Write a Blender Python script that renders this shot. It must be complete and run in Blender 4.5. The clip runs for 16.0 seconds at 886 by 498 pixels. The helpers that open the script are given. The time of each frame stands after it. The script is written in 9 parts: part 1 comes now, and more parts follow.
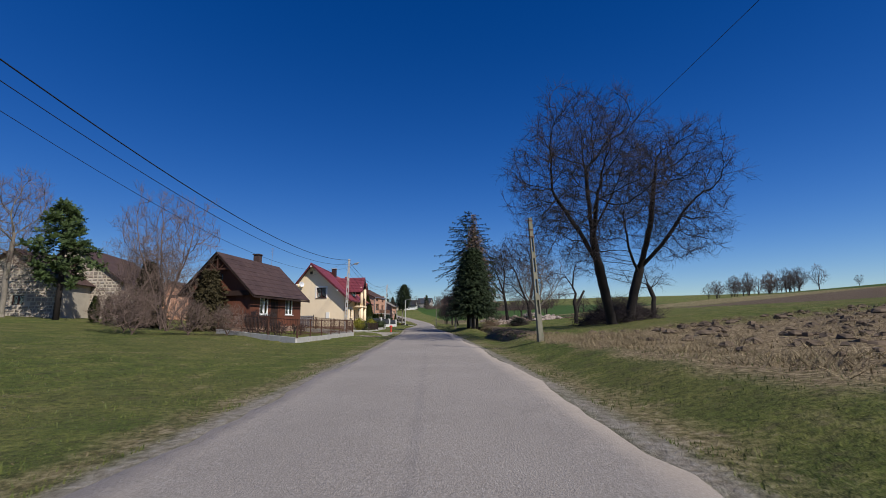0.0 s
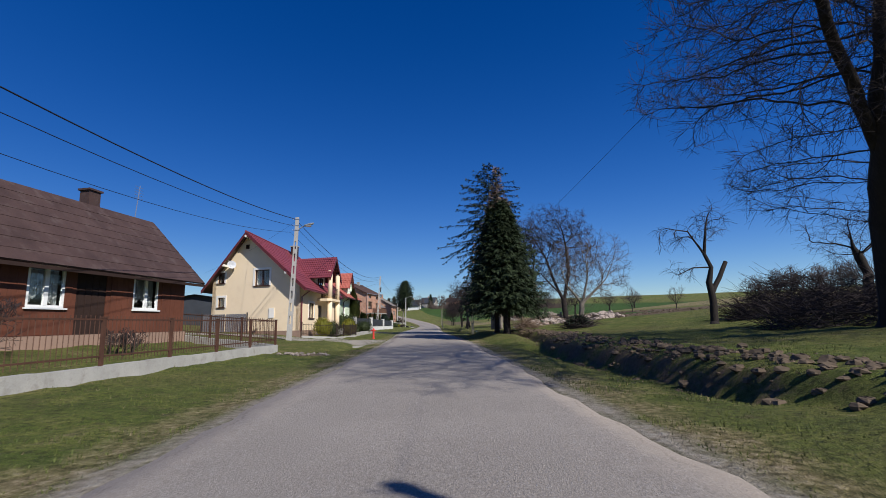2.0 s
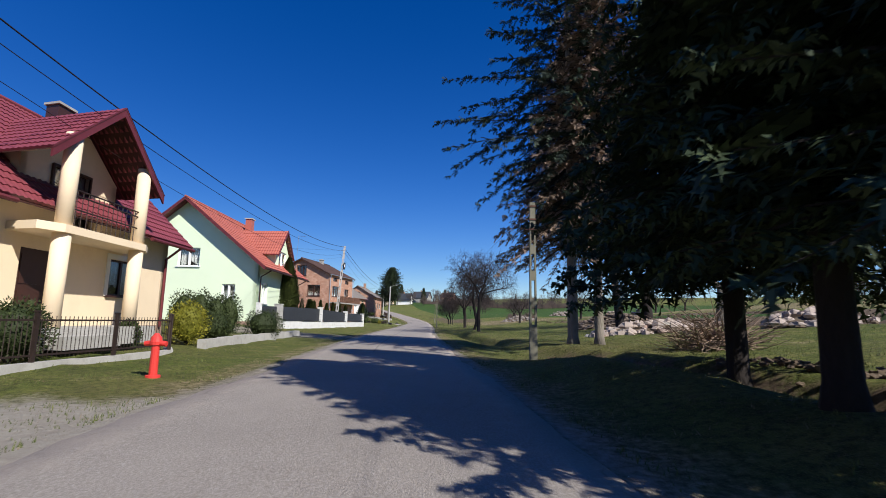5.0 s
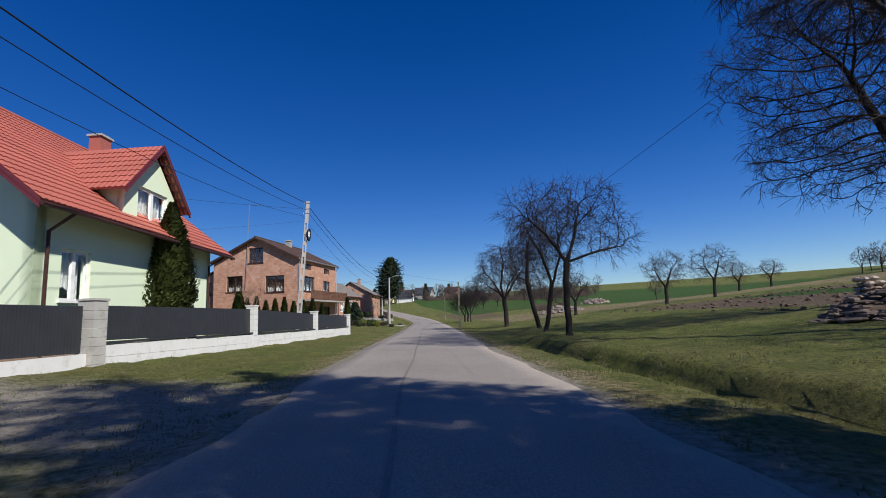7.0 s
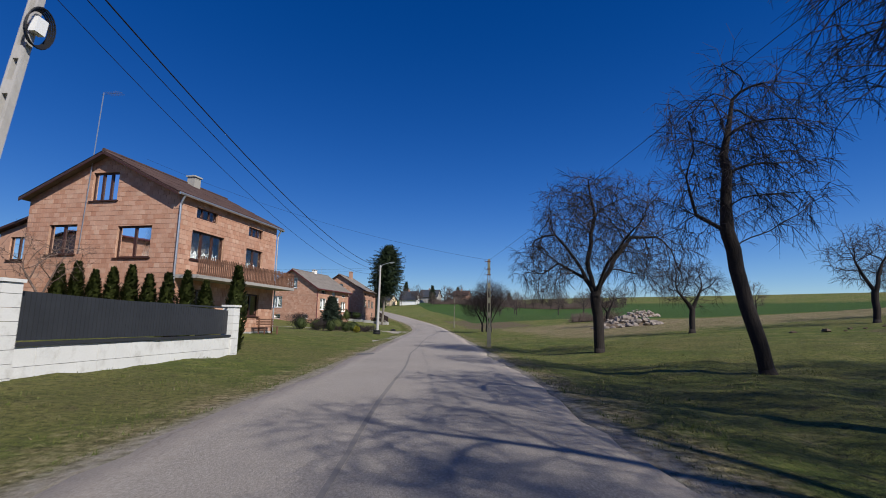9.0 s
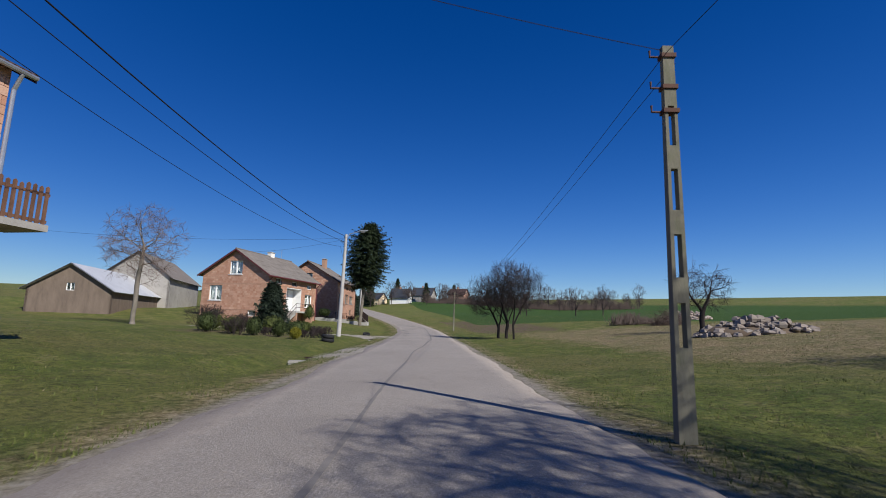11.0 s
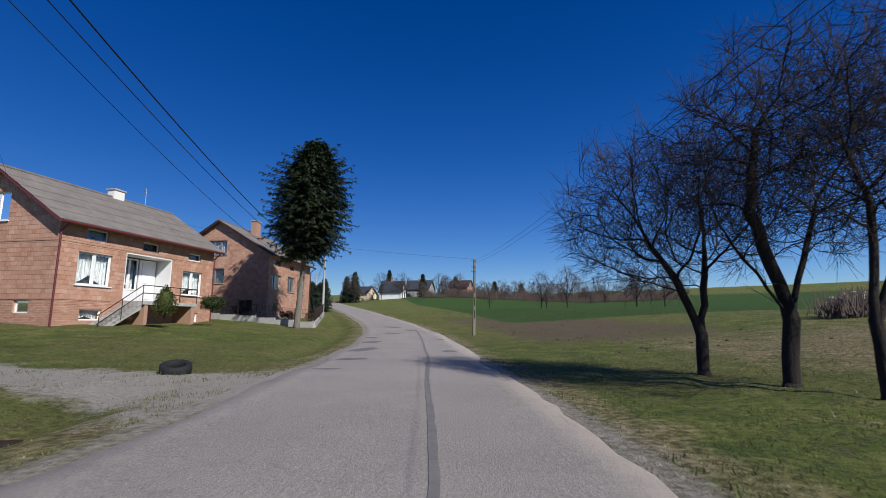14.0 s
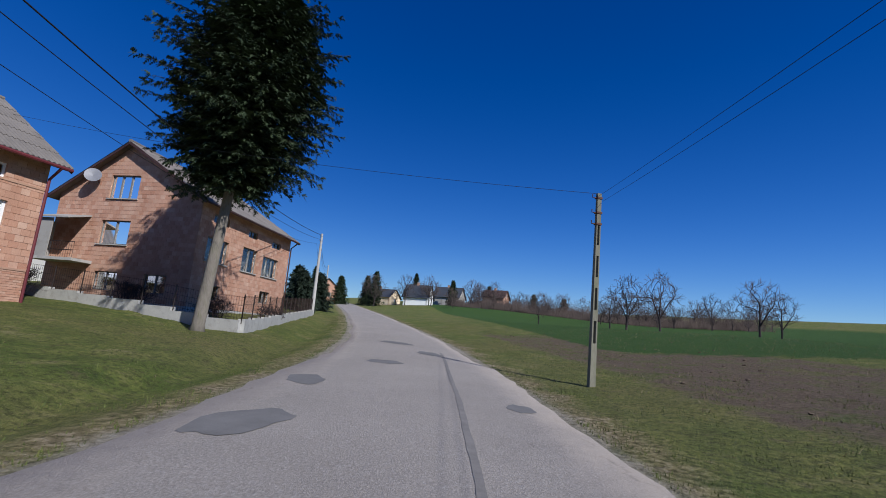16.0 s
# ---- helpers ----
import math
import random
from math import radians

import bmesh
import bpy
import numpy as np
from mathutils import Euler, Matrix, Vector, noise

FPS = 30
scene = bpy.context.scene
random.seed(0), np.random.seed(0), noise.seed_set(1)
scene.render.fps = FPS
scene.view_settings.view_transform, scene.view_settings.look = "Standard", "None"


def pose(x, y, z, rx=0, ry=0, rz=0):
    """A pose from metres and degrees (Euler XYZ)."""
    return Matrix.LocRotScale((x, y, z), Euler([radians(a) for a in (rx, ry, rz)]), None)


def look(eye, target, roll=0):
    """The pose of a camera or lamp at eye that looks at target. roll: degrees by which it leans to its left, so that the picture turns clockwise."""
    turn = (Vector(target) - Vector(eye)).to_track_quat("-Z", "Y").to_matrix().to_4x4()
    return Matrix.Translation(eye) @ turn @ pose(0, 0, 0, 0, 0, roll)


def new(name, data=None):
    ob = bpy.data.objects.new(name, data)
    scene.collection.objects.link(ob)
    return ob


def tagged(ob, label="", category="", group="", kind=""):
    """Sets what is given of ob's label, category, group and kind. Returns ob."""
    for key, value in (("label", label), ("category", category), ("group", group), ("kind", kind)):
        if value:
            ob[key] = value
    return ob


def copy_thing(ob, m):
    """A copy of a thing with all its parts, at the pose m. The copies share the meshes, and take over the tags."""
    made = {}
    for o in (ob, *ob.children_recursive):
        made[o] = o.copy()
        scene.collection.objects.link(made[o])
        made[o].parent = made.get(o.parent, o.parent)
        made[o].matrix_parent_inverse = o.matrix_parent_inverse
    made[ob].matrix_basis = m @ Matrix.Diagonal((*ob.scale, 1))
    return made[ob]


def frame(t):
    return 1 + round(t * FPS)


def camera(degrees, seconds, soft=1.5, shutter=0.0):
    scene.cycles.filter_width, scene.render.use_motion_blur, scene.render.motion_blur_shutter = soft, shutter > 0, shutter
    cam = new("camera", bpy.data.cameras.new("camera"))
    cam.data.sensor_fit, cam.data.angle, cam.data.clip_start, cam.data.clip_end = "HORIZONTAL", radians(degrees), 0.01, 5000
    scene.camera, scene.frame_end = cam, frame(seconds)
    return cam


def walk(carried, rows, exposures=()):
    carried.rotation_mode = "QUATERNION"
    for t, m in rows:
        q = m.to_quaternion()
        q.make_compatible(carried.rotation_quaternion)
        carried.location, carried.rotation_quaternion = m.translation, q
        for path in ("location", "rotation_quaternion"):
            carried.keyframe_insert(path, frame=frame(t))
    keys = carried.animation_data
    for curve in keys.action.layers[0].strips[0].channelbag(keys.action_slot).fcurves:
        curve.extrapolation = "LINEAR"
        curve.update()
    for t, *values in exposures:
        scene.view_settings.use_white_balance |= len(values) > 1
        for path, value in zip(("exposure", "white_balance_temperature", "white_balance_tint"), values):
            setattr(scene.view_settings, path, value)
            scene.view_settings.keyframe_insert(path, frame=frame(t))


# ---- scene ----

import collections

# ---- camera: seconds, place, yaw, pitch, roll ----
cam = camera(85.6, 16.0, soft=0.9, shutter=0.06)
PATH = [
    (0.0, 0.00, 0.00, 1.22, 0.49, 8.56, -0.64),
    (0.5, -0.12, 5.28, 1.21, 1.62, 8.36, -0.39),
    (1.0, -0.18, 10.92, 1.22, 2.36, 8.34, -0.36),
    (1.5, -0.45, 16.02, 1.23, 1.80, 8.23, -0.37),
    (2.0, -0.77, 21.22, 1.17, 0.97, 8.68, -1.00),
    (2.5, -0.91, 26.01, 1.18, 0.40, 8.45, -0.41),
    (3.0, -0.99, 31.40, 1.19, 1.38, 8.19, 0.05),
    (3.5, -1.09, 36.14, 1.21, 1.15, 8.23, 0.87),
    (4.0, -1.36, 40.75, 1.20, 0.77, 7.98, 0.61),
    (4.5, -1.30, 45.13, 1.15, 0.51, 8.41, 1.44),
    (7.0, -4.14, 72.03, 1.21, 0.04, 7.99, -2.27),
    (7.5, -4.28, 77.61, 1.22, 1.27, 8.31, -1.11),
    (8.0, -4.42, 83.47, 1.19, -0.23, 8.18, -2.30),
    (8.5, -4.60, 88.68, 1.21, 0.34, 8.33, 0.64),
    (9.0, -4.71, 94.38, 1.20, 1.18, 8.72, 0.81),
    (9.5, -4.85, 99.36, 1.20, 0.50, 8.75, 0.47),
    (10.0, -5.12, 104.10, 1.15, 0.43, 9.15, 1.49),
    (12.5, -5.58, 130.07, 1.19, 1.30, 8.38, 0.82),
    (13.0, -5.87, 135.32, 1.17, 3.47, 8.66, 1.14),
    (13.5, -6.27, 139.72, 1.20, 1.30, 8.25, -2.95),
    (14.0, -6.30, 144.77, 1.14, 0.14, 8.67, 0.36),
    (14.5, -6.66, 150.15, 1.20, 3.86, 8.74, 1.89),
    (15.0, -6.77, 154.78, 1.12, 1.94, 9.44, -0.92),
    (15.5, -7.12, 159.07, 1.22, 1.58, 9.94, 1.43),
    (16.0, -7.41, 163.64, 1.29, 4.03, 9.91, 4.97),
]
walk(cam, [(t, pose(x, y, z, 90 + pitch, 0, yaw) @ pose(0, 0, 0, 0, 0, roll)) for t, x, y, z, yaw, pitch, roll in PATH],
     exposures=[(0.0, 0.0, 6500, 10), (1.5, 0.05, 6450, 10), (2.5, 0.15, 6300, 10), (3.5, 0.35, 6250, 10), (4.5, 0.42, 6350, 10), (7.0, 0.12, 6400, 10), (10.0, 0.08, 6450, 10), (12.5, 0.1, 6300, 10), (14.0, 0.03, 6250, 10), (16.0, 0.02, 5900, 10)])

# ---- sky and sun ----
SUN_TO = Vector((0.69, -0.72, 0.0)).normalized()
SUN_EL = radians(38.5)
SUN_DIR = (SUN_TO * math.cos(SUN_EL) + Vector((0, 0, math.sin(SUN_EL)))).normalized()
world = bpy.data.worlds.new("sky")
scene.world = world
world.use_nodes = True
wn = world.node_tree


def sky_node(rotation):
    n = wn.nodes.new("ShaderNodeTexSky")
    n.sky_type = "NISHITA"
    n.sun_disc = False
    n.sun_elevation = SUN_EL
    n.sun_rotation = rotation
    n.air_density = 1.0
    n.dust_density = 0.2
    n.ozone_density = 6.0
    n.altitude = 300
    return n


# half the sky is a mirrored-sun copy, added to even brightness side to side
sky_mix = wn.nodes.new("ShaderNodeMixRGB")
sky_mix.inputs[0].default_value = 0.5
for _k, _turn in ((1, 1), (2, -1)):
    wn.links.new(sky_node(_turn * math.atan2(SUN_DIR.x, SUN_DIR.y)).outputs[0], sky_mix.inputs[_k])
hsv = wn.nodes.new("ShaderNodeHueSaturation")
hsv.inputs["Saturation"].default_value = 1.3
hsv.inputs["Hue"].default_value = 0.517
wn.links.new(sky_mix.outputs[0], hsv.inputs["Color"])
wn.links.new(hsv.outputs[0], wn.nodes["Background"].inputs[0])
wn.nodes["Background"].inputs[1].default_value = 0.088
sun = new("sun", bpy.data.lights.new("sun", "SUN"))
sun.data.energy = 5.0
sun.data.angle = radians(0.7)
sun.data.color = (1.0, 0.955, 0.88)
sun.matrix_world = look((0, 0, 60), Vector((0, 0, 60)) - SUN_DIR)

# ---- materials ----
def mat_base(name, rough=0.8, metal=0.0, spec=0.3):
    m = bpy.data.materials.new(name)
    m.use_nodes = True
    b = m.node_tree.nodes["Principled BSDF"]
    b.inputs["Roughness"].default_value = rough
    b.inputs["Metallic"].default_value = metal
    b.inputs["Specular IOR Level"].default_value = spec
    return m, m.node_tree, b


def coords(nt, scale=(1, 1, 1)):
    tc = nt.nodes.new("ShaderNodeNewGeometry")
    mp = nt.nodes.new("ShaderNodeMapping")
    mp.inputs["Scale"].default_value = scale
    nt.links.new(tc.outputs["Position"], mp.inputs["Vector"])
    return mp.outputs[0]


def noise_tex(nt, vec, scale, detail=4.0, rough=0.6):
    n = nt.nodes.new("ShaderNodeTexNoise")
    n.inputs["Scale"].default_value = scale
    n.inputs["Detail"].default_value = detail
    n.inputs["Roughness"].default_value = rough
    nt.links.new(vec, n.inputs["Vector"])
    return n.outputs["Fac"]


def ramp(nt, fac, stops):
    r = nt.nodes.new("ShaderNodeValToRGB")
    e = r.color_ramp.elements
    while len(e) < len(stops):
        e.new(0.5)
    for i, (p, c) in enumerate(stops):
        e[i].position = p
        e[i].color = (*c, 1) if len(c) == 3 else c
    nt.links.new(fac, r.inputs[0])
    return r.outputs[0]


def mix(nt, fac, a, b, mode="MIX"):
    n = nt.nodes.new("ShaderNodeMix")
    n.data_type = "RGBA"
    n.blend_type = mode
    for sock, v in ((n.inputs[0], fac), (n.inputs[6], a), (n.inputs[7], b)):
        if hasattr(v, "is_linked"):
            nt.links.new(v, sock)
        elif isinstance(v, (int, float)):
            sock.default_value = v
        else:
            sock.default_value = (*v, 1)
    return n.outputs[2]


def math_node(nt, op, a, b=0.0):
    n = nt.nodes.new("ShaderNodeMath")
    n.operation = op
    for sock, v in ((n.inputs[0], a), (n.inputs[1], b)):
        if hasattr(v, "is_linked"):
            nt.links.new(v, sock)
        else:
            sock.default_value = v
    return n.outputs[0]


def bump(nt, b, height, strength=0.3, dist=0.02):
    n = nt.nodes.new("ShaderNodeBump")
    n.inputs["Strength"].default_value = strength
    n.inputs["Distance"].default_value = dist
    nt.links.new(height, n.inputs["Height"])
    nt.links.new(n.outputs[0], b.inputs["Normal"])


def plain(name, col, rough=0.7, metal=0.0, var=0.25, big=0.7, fine=25.0, bump_s=0.15, bump_d=0.01, spec=0.3, dirt=None, stretch=(1, 1, 1)):
    """A surface of one colour with blotches, fine grain and relief; dirt: colour of stains."""
    m, nt, b = mat_base(name, rough, metal, spec)
    v = coords(nt, stretch)
    n1, n2 = noise_tex(nt, v, big, 5.0), noise_tex(nt, v, fine, 3.0)
    lo, hi = tuple(c * (1 - var) for c in col), tuple(min(1, c * (1 + var)) for c in col)
    c1 = ramp(nt, n1, [(0.3, lo), (0.7, hi)])
    c2 = mix(nt, 0.35, c1, ramp(nt, n2, [(0.3, lo), (0.7, hi)]))
    if dirt:
        n3 = noise_tex(nt, v, big * 2.3, 6.0, 0.7)
        c2 = mix(nt, ramp(nt, n3, [(0.52, (0, 0, 0)), (0.72, (0.7, 0.7, 0.7))]), c2, dirt)
    nt.links.new(c2, b.inputs["Base Color"])
    bump(nt, b, n2, bump_s, bump_d)
    return m


def blocky(name, cols, rough=0.9, island=True, bump_s=0.4, bump_d=0.006):
    """Bricks, stones and tiles: the colour goes by the piece."""
    m, nt, b = mat_base(name, rough)
    g = nt.nodes.new("ShaderNodeNewGeometry") if island else nt.nodes.new("ShaderNodeObjectInfo")
    rnd = g.outputs["Random Per Island"] if island else g.outputs["Random"]
    k = len(cols)
    c = ramp(nt, rnd, [(i / (k - 1), cols[i]) for i in range(k)])
    v = coords(nt)
    n1, n2 = noise_tex(nt, v, 1.1, 5.0), noise_tex(nt, v, 30.0, 4.0)
    c = mix(nt, ramp(nt, n1, [(0.35, (0, 0, 0)), (0.75, (0.45, 0.45, 0.45))]), c, tuple(x * 0.55 for x in cols[0]))
    c = mix(nt, 0.25, c, ramp(nt, n2, [(0.3, tuple(x * 0.6 for x in cols[0])), (0.7, cols[-1])]))
    nt.links.new(c, b.inputs["Base Color"])
    bump(nt, b, n2, bump_s, bump_d)
    return m


def leafy(name, a, b_col, rough=0.7, trans=0.0):
    m, nt, b = mat_base(name, rough, 0.0, 0.25)
    g = nt.nodes.new("ShaderNodeNewGeometry")
    c = ramp(nt, g.outputs["Random Per Island"], [(0.0, a), (0.6, tuple((x + y) / 2 for x, y in zip(a, b_col))), (1.0, b_col)])
    n1 = noise_tex(nt, coords(nt), 0.9, 3.0)
    c = mix(nt, ramp(nt, n1, [(0.35, (0, 0, 0)), (0.7, (0.5, 0.5, 0.5))]), c, tuple(x * 0.6 for x in a))
    nt.links.new(c, b.inputs["Base Color"])
    return m


def ground_material():
    m, nt, b = mat_base("meadow", 0.95, 0.0, 0.15)
    v = coords(nt)
    n_big, n_mid, n_fine, n_hi = noise_tex(nt, v, 0.12, 5.0), noise_tex(nt, v, 0.9, 6.0, 0.7), noise_tex(nt, v, 9.0, 5.0, 0.7), noise_tex(nt, v, 60.0, 3.0)
    n_spot = noise_tex(nt, v, 2.4, 6.0, 0.75)
    grass = ramp(nt, n_mid, [(0.28, (0.05, 0.083, 0.014)), (0.45, (0.098, 0.135, 0.024)), (0.57, (0.17, 0.19, 0.042)), (0.7, (0.29, 0.25, 0.11))])
    grass = mix(nt, ramp(nt, n_big, [(0.42, (0, 0, 0)), (0.68, (0.8, 0.8, 0.8))]), grass, (0.19, 0.165, 0.06))
    grass = mix(nt, ramp(nt, n_spot, [(0.55, (0, 0, 0)), (0.66, (0.7, 0.7, 0.7))]), grass, (0.13, 0.1, 0.058))
    grass = mix(nt, ramp(nt, n_fine, [(0.36, (0.85, 0.85, 0.85)), (0.56, (0, 0, 0))]), grass, (0.042, 0.05, 0.014))
    grass = mix(nt, ramp(nt, n_hi, [(0.54, (0, 0, 0)), (0.7, (0.75, 0.75, 0.75))]), grass, (0.27, 0.25, 0.11))

    def zone(name, col_stops, under, sharp=0.22):
        a = nt.nodes.new("ShaderNodeAttribute")
        a.attribute_name = name
        f = math_node(nt, "ADD", a.outputs["Fac"], math_node(nt, "MULTIPLY", math_node(nt, "SUBTRACT", n_mid, 0.5), 1.1))
        f = math_node(nt, "ADD", f, math_node(nt, "MULTIPLY", math_node(nt, "SUBTRACT", n_fine, 0.5), 0.5))
        fac = ramp(nt, f, [(0.5 - sharp / 2, (0, 0, 0)), (0.5 + sharp / 2, (1, 1, 1))])
        return mix(nt, fac, under, ramp(nt, n_fine, col_stops))

    c = zone("dry", [(0.34, (0.085, 0.06, 0.032)), (0.5, (0.27, 0.2, 0.115)), (0.66, (0.47, 0.37, 0.23))], grass, 0.55)
    c = zone("soil", [(0.3, (0.085, 0.06, 0.04)), (0.6, (0.16, 0.118, 0.08)), (0.8, (0.22, 0.165, 0.115))], c)
    c = zone("crop", [(0.3, (0.03, 0.062, 0.014)), (0.7, (0.065, 0.115, 0.026))], c, 0.12)
    c = zone("gravel", [(0.34, (0.23, 0.195, 0.15)), (0.5, (0.33, 0.29, 0.235)), (0.66, (0.41, 0.37, 0.31))], c, 0.6)
    c = zone("drive", [(0.3, (0.34, 0.3, 0.25)), (0.55, (0.4, 0.36, 0.305)), (0.75, (0.46, 0.42, 0.36))], c, 0.35)
    nt.links.new(c, b.inputs["Base Color"])
    h = math_node(nt, "ADD", math_node(nt, "MULTIPLY", n_fine, 0.7), math_node(nt, "MULTIPLY", n_hi, 0.3))
    bump(nt, b, h, 1.0, 0.16)
    return m


def road_material():
    m, nt, b = mat_base("old_asphalt", 0.92, 0.0, 0.2)
    v = coords(nt)
    n1, n2, n3 = noise_tex(nt, v, 0.35, 6.0, 0.65), noise_tex(nt, v, 45.0, 4.0, 0.75), noise_tex(nt, v, 2.6, 6.0, 0.7)
    c = ramp(nt, n1, [(0.3, (0.262, 0.222, 0.184)), (0.7, (0.362, 0.312, 0.262))])
    c = mix(nt, 0.45, c, ramp(nt, n2, [(0.34, (0.1, 0.092, 0.085)), (0.52, (0.29, 0.27, 0.25)), (0.7, (0.56, 0.525, 0.49))]))
    c = mix(nt, ramp(nt, n3, [(0.6, (0, 0, 0)), (0.78, (0.5, 0.5, 0.5))]), c, (0.38, 0.35, 0.31))
    # long wear along the wheel tracks
    a = nt.nodes.new("ShaderNodeAttribute")
    a.attribute_name = "across"
    w = nt.nodes.new("ShaderNodeTexNoise")
    w.inputs["Scale"].default_value = 1.0
    vv = nt.nodes.new("ShaderNodeCombineXYZ")
    nt.links.new(math_node(nt, "MULTIPLY", a.outputs["Fac"], 2.2), vv.inputs[0])
    sp = nt.nodes.new("ShaderNodeSeparateXYZ")
    nt.links.new(v, sp.inputs[0])
    nt.links.new(math_node(nt, "MULTIPLY", sp.outputs["Y"], 0.03), vv.inputs[1])
    nt.links.new(vv.outputs[0], w.inputs["Vector"])
    c = mix(nt, ramp(nt, w.outputs["Fac"], [(0.4, (0, 0, 0)), (0.9, (0.1, 0.1, 0.1))]), c, (0.22, 0.2, 0.182))
    # cracks
    vo = nt.nodes.new("ShaderNodeTexVoronoi")
    vo.feature = "DISTANCE_TO_EDGE"
    vo.inputs["Scale"].default_value = 0.9
    wob = nt.nodes.new("ShaderNodeMixRGB")
    wob.blend_type = "ADD"
    wob.inputs[0].default_value = 0.5
    nn = nt.nodes.new("ShaderNodeTexNoise")
    nn.inputs["Scale"].default_value = 2.5
    nt.links.new(v, nn.inputs["Vector"])
    nt.links.new(v, wob.inputs[1])
    nt.links.new(nn.outputs["Color"], wob.inputs[2])
    nt.links.new(wob.outputs[0], vo.inputs["Vector"])
    crack = ramp(nt, vo.outputs["Distance"], [(0.0, (1, 1, 1)), (0.013, (0, 0, 0))])
    gate = ramp(nt, noise_tex(nt, v, 0.22, 3.0), [(0.5, (0, 0, 0)), (0.66, (0.4, 0.4, 0.4))])
    c = mix(nt, mix(nt, 1.0, crack, gate, "MULTIPLY"), c, (0.1, 0.09, 0.08))
    # ragged breaks along the edges
    vy = nt.nodes.new("ShaderNodeCombineXYZ")
    nt.links.new(math_node(nt, "MULTIPLY", sp.outputs["Y"], 0.8), vy.inputs[1])
    nt.links.new(math_node(nt, "SIGN", a.outputs["Fac"]), vy.inputs[0])
    edge_n = nt.nodes.new("ShaderNodeTexNoise")
    edge_n.inputs["Scale"].default_value = 1.0
    edge_n.inputs["Detail"].default_value = 6.0
    edge_n.inputs["Roughness"].default_value = 0.75
    nt.links.new(vy.outputs[0], edge_n.inputs["Vector"])
    at_edge = math_node(nt, "ADD", 0.8, math_node(nt, "MULTIPLY", edge_n.outputs["Fac"], 0.26))
    gap = math_node(nt, "ABSOLUTE", math_node(nt, "SUBTRACT", math_node(nt, "ABSOLUTE", a.outputs["Fac"]), at_edge))
    edge_crack = ramp(nt, gap, [(0.0, (1, 1, 1)), (0.009, (0, 0, 0))])
    edge_gate = ramp(nt, noise_tex(nt, v, 0.5, 3.0), [(0.5, (0, 0, 0)), (0.58, (0.75, 0.75, 0.75))])
    c = mix(nt, mix(nt, 1.0, edge_crack, edge_gate, "MULTIPLY"), c, (0.07, 0.06, 0.05))
    # dusty edges
    d = math_node(nt, "ADD", math_node(nt, "ABSOLUTE", a.outputs["Fac"]), math_node(nt, "MULTIPLY", math_node(nt, "SUBTRACT", n3, 0.5), 0.5))
    c = mix(nt, ramp(nt, d, [(0.74, (0, 0, 0)), (1.0, (0.8, 0.8, 0.8))]), c, (0.4, 0.34, 0.285))
    nt.links.new(c, b.inputs["Base Color"])
    bump(nt, b, n2, 0.9, 0.02)
    return m


M = {}
M["ground"] = ground_material()
M["road"] = road_material()
M["patch"] = plain("asphalt_patch", (0.15, 0.142, 0.134), 0.9, var=0.2, big=3, fine=60, bump_s=0.6)
M["tar"] = plain("tar_seam", (0.185, 0.168, 0.152), 0.85, var=0.25, big=5, fine=60, bump_s=0.4)
M["gravel"] = plain("gravel_track", (0.33, 0.305, 0.27), 0.95, var=0.3, big=1.2, fine=40, bump_s=0.8, bump_d=0.03)
M["brown_paint"] = plain("brown_painted_boards", (0.13, 0.045, 0.026), 0.75, var=0.25, big=0.8, fine=18, stretch=(1, 1, 0.35), dirt=(0.07, 0.03, 0.02))
M["brown_dark"] = plain("dark_brown_boards", (0.032, 0.017, 0.013), 0.8, var=0.3, big=1.0, fine=20, stretch=(1, 1, 0.3))
M["brown_roof"] = plain("weathered_roof_felt", (0.066, 0.04, 0.035), 0.7, var=0.35, big=0.9, fine=22, dirt=(0.11, 0.08, 0.072), bump_s=0.4, spec=0.25)
M["cream"] = plain("cream_plaster", (0.84, 0.68, 0.47), 0.92, var=0.05, big=0.4, fine=60, bump_s=0.25, bump_d=0.004, dirt=(0.76, 0.6, 0.41))
M["pale_trim"] = plain("pale_plaster_band", (0.8, 0.77, 0.71), 0.9, var=0.05, big=0.8, fine=50)
M["plinth"] = plain("plinth_plaster", (0.3, 0.2, 0.15), 0.9, var=0.2, big=1.2, fine=40)
M["red_roof"] = plain("wine_red_roof_sheet", (0.2, 0.045, 0.055), 0.45, var=0.16, big=0.7, fine=20, bump_s=0.08, spec=0.5)
M["orange_roof"] = plain("tile_red_roof_sheet", (0.4, 0.12, 0.085), 0.5, var=0.16, big=0.7, fine=20, bump_s=0.08, spec=0.45)
M["mint"] = plain("mint_plaster", (0.72, 0.82, 0.6), 0.92, var=0.05, big=0.4, fine=60, bump_s=0.2, bump_d=0.004)
M["brown_trim"] = plain("dark_brown_trim", (0.05, 0.02, 0.014), 0.5, var=0.2, big=2, fine=30, spec=0.4)
M["wine_trim"] = plain("wine_red_trim", (0.13, 0.025, 0.03), 0.5, var=0.2, big=2, fine=30, spec=0.4)
M["white"] = plain("white_paint", (0.8, 0.8, 0.78), 0.5, var=0.06, big=2, fine=40, bump_s=0.05, spec=0.4)
M["curtain"] = plain("net_curtain", (0.36, 0.36, 0.35), 0.95, var=0.12, big=6, fine=40)
M["concrete"] = plain("old_concrete", (0.4, 0.385, 0.355), 0.95, var=0.2, big=1.5, fine=35, bump_s=0.5, dirt=(0.24, 0.22, 0.19))
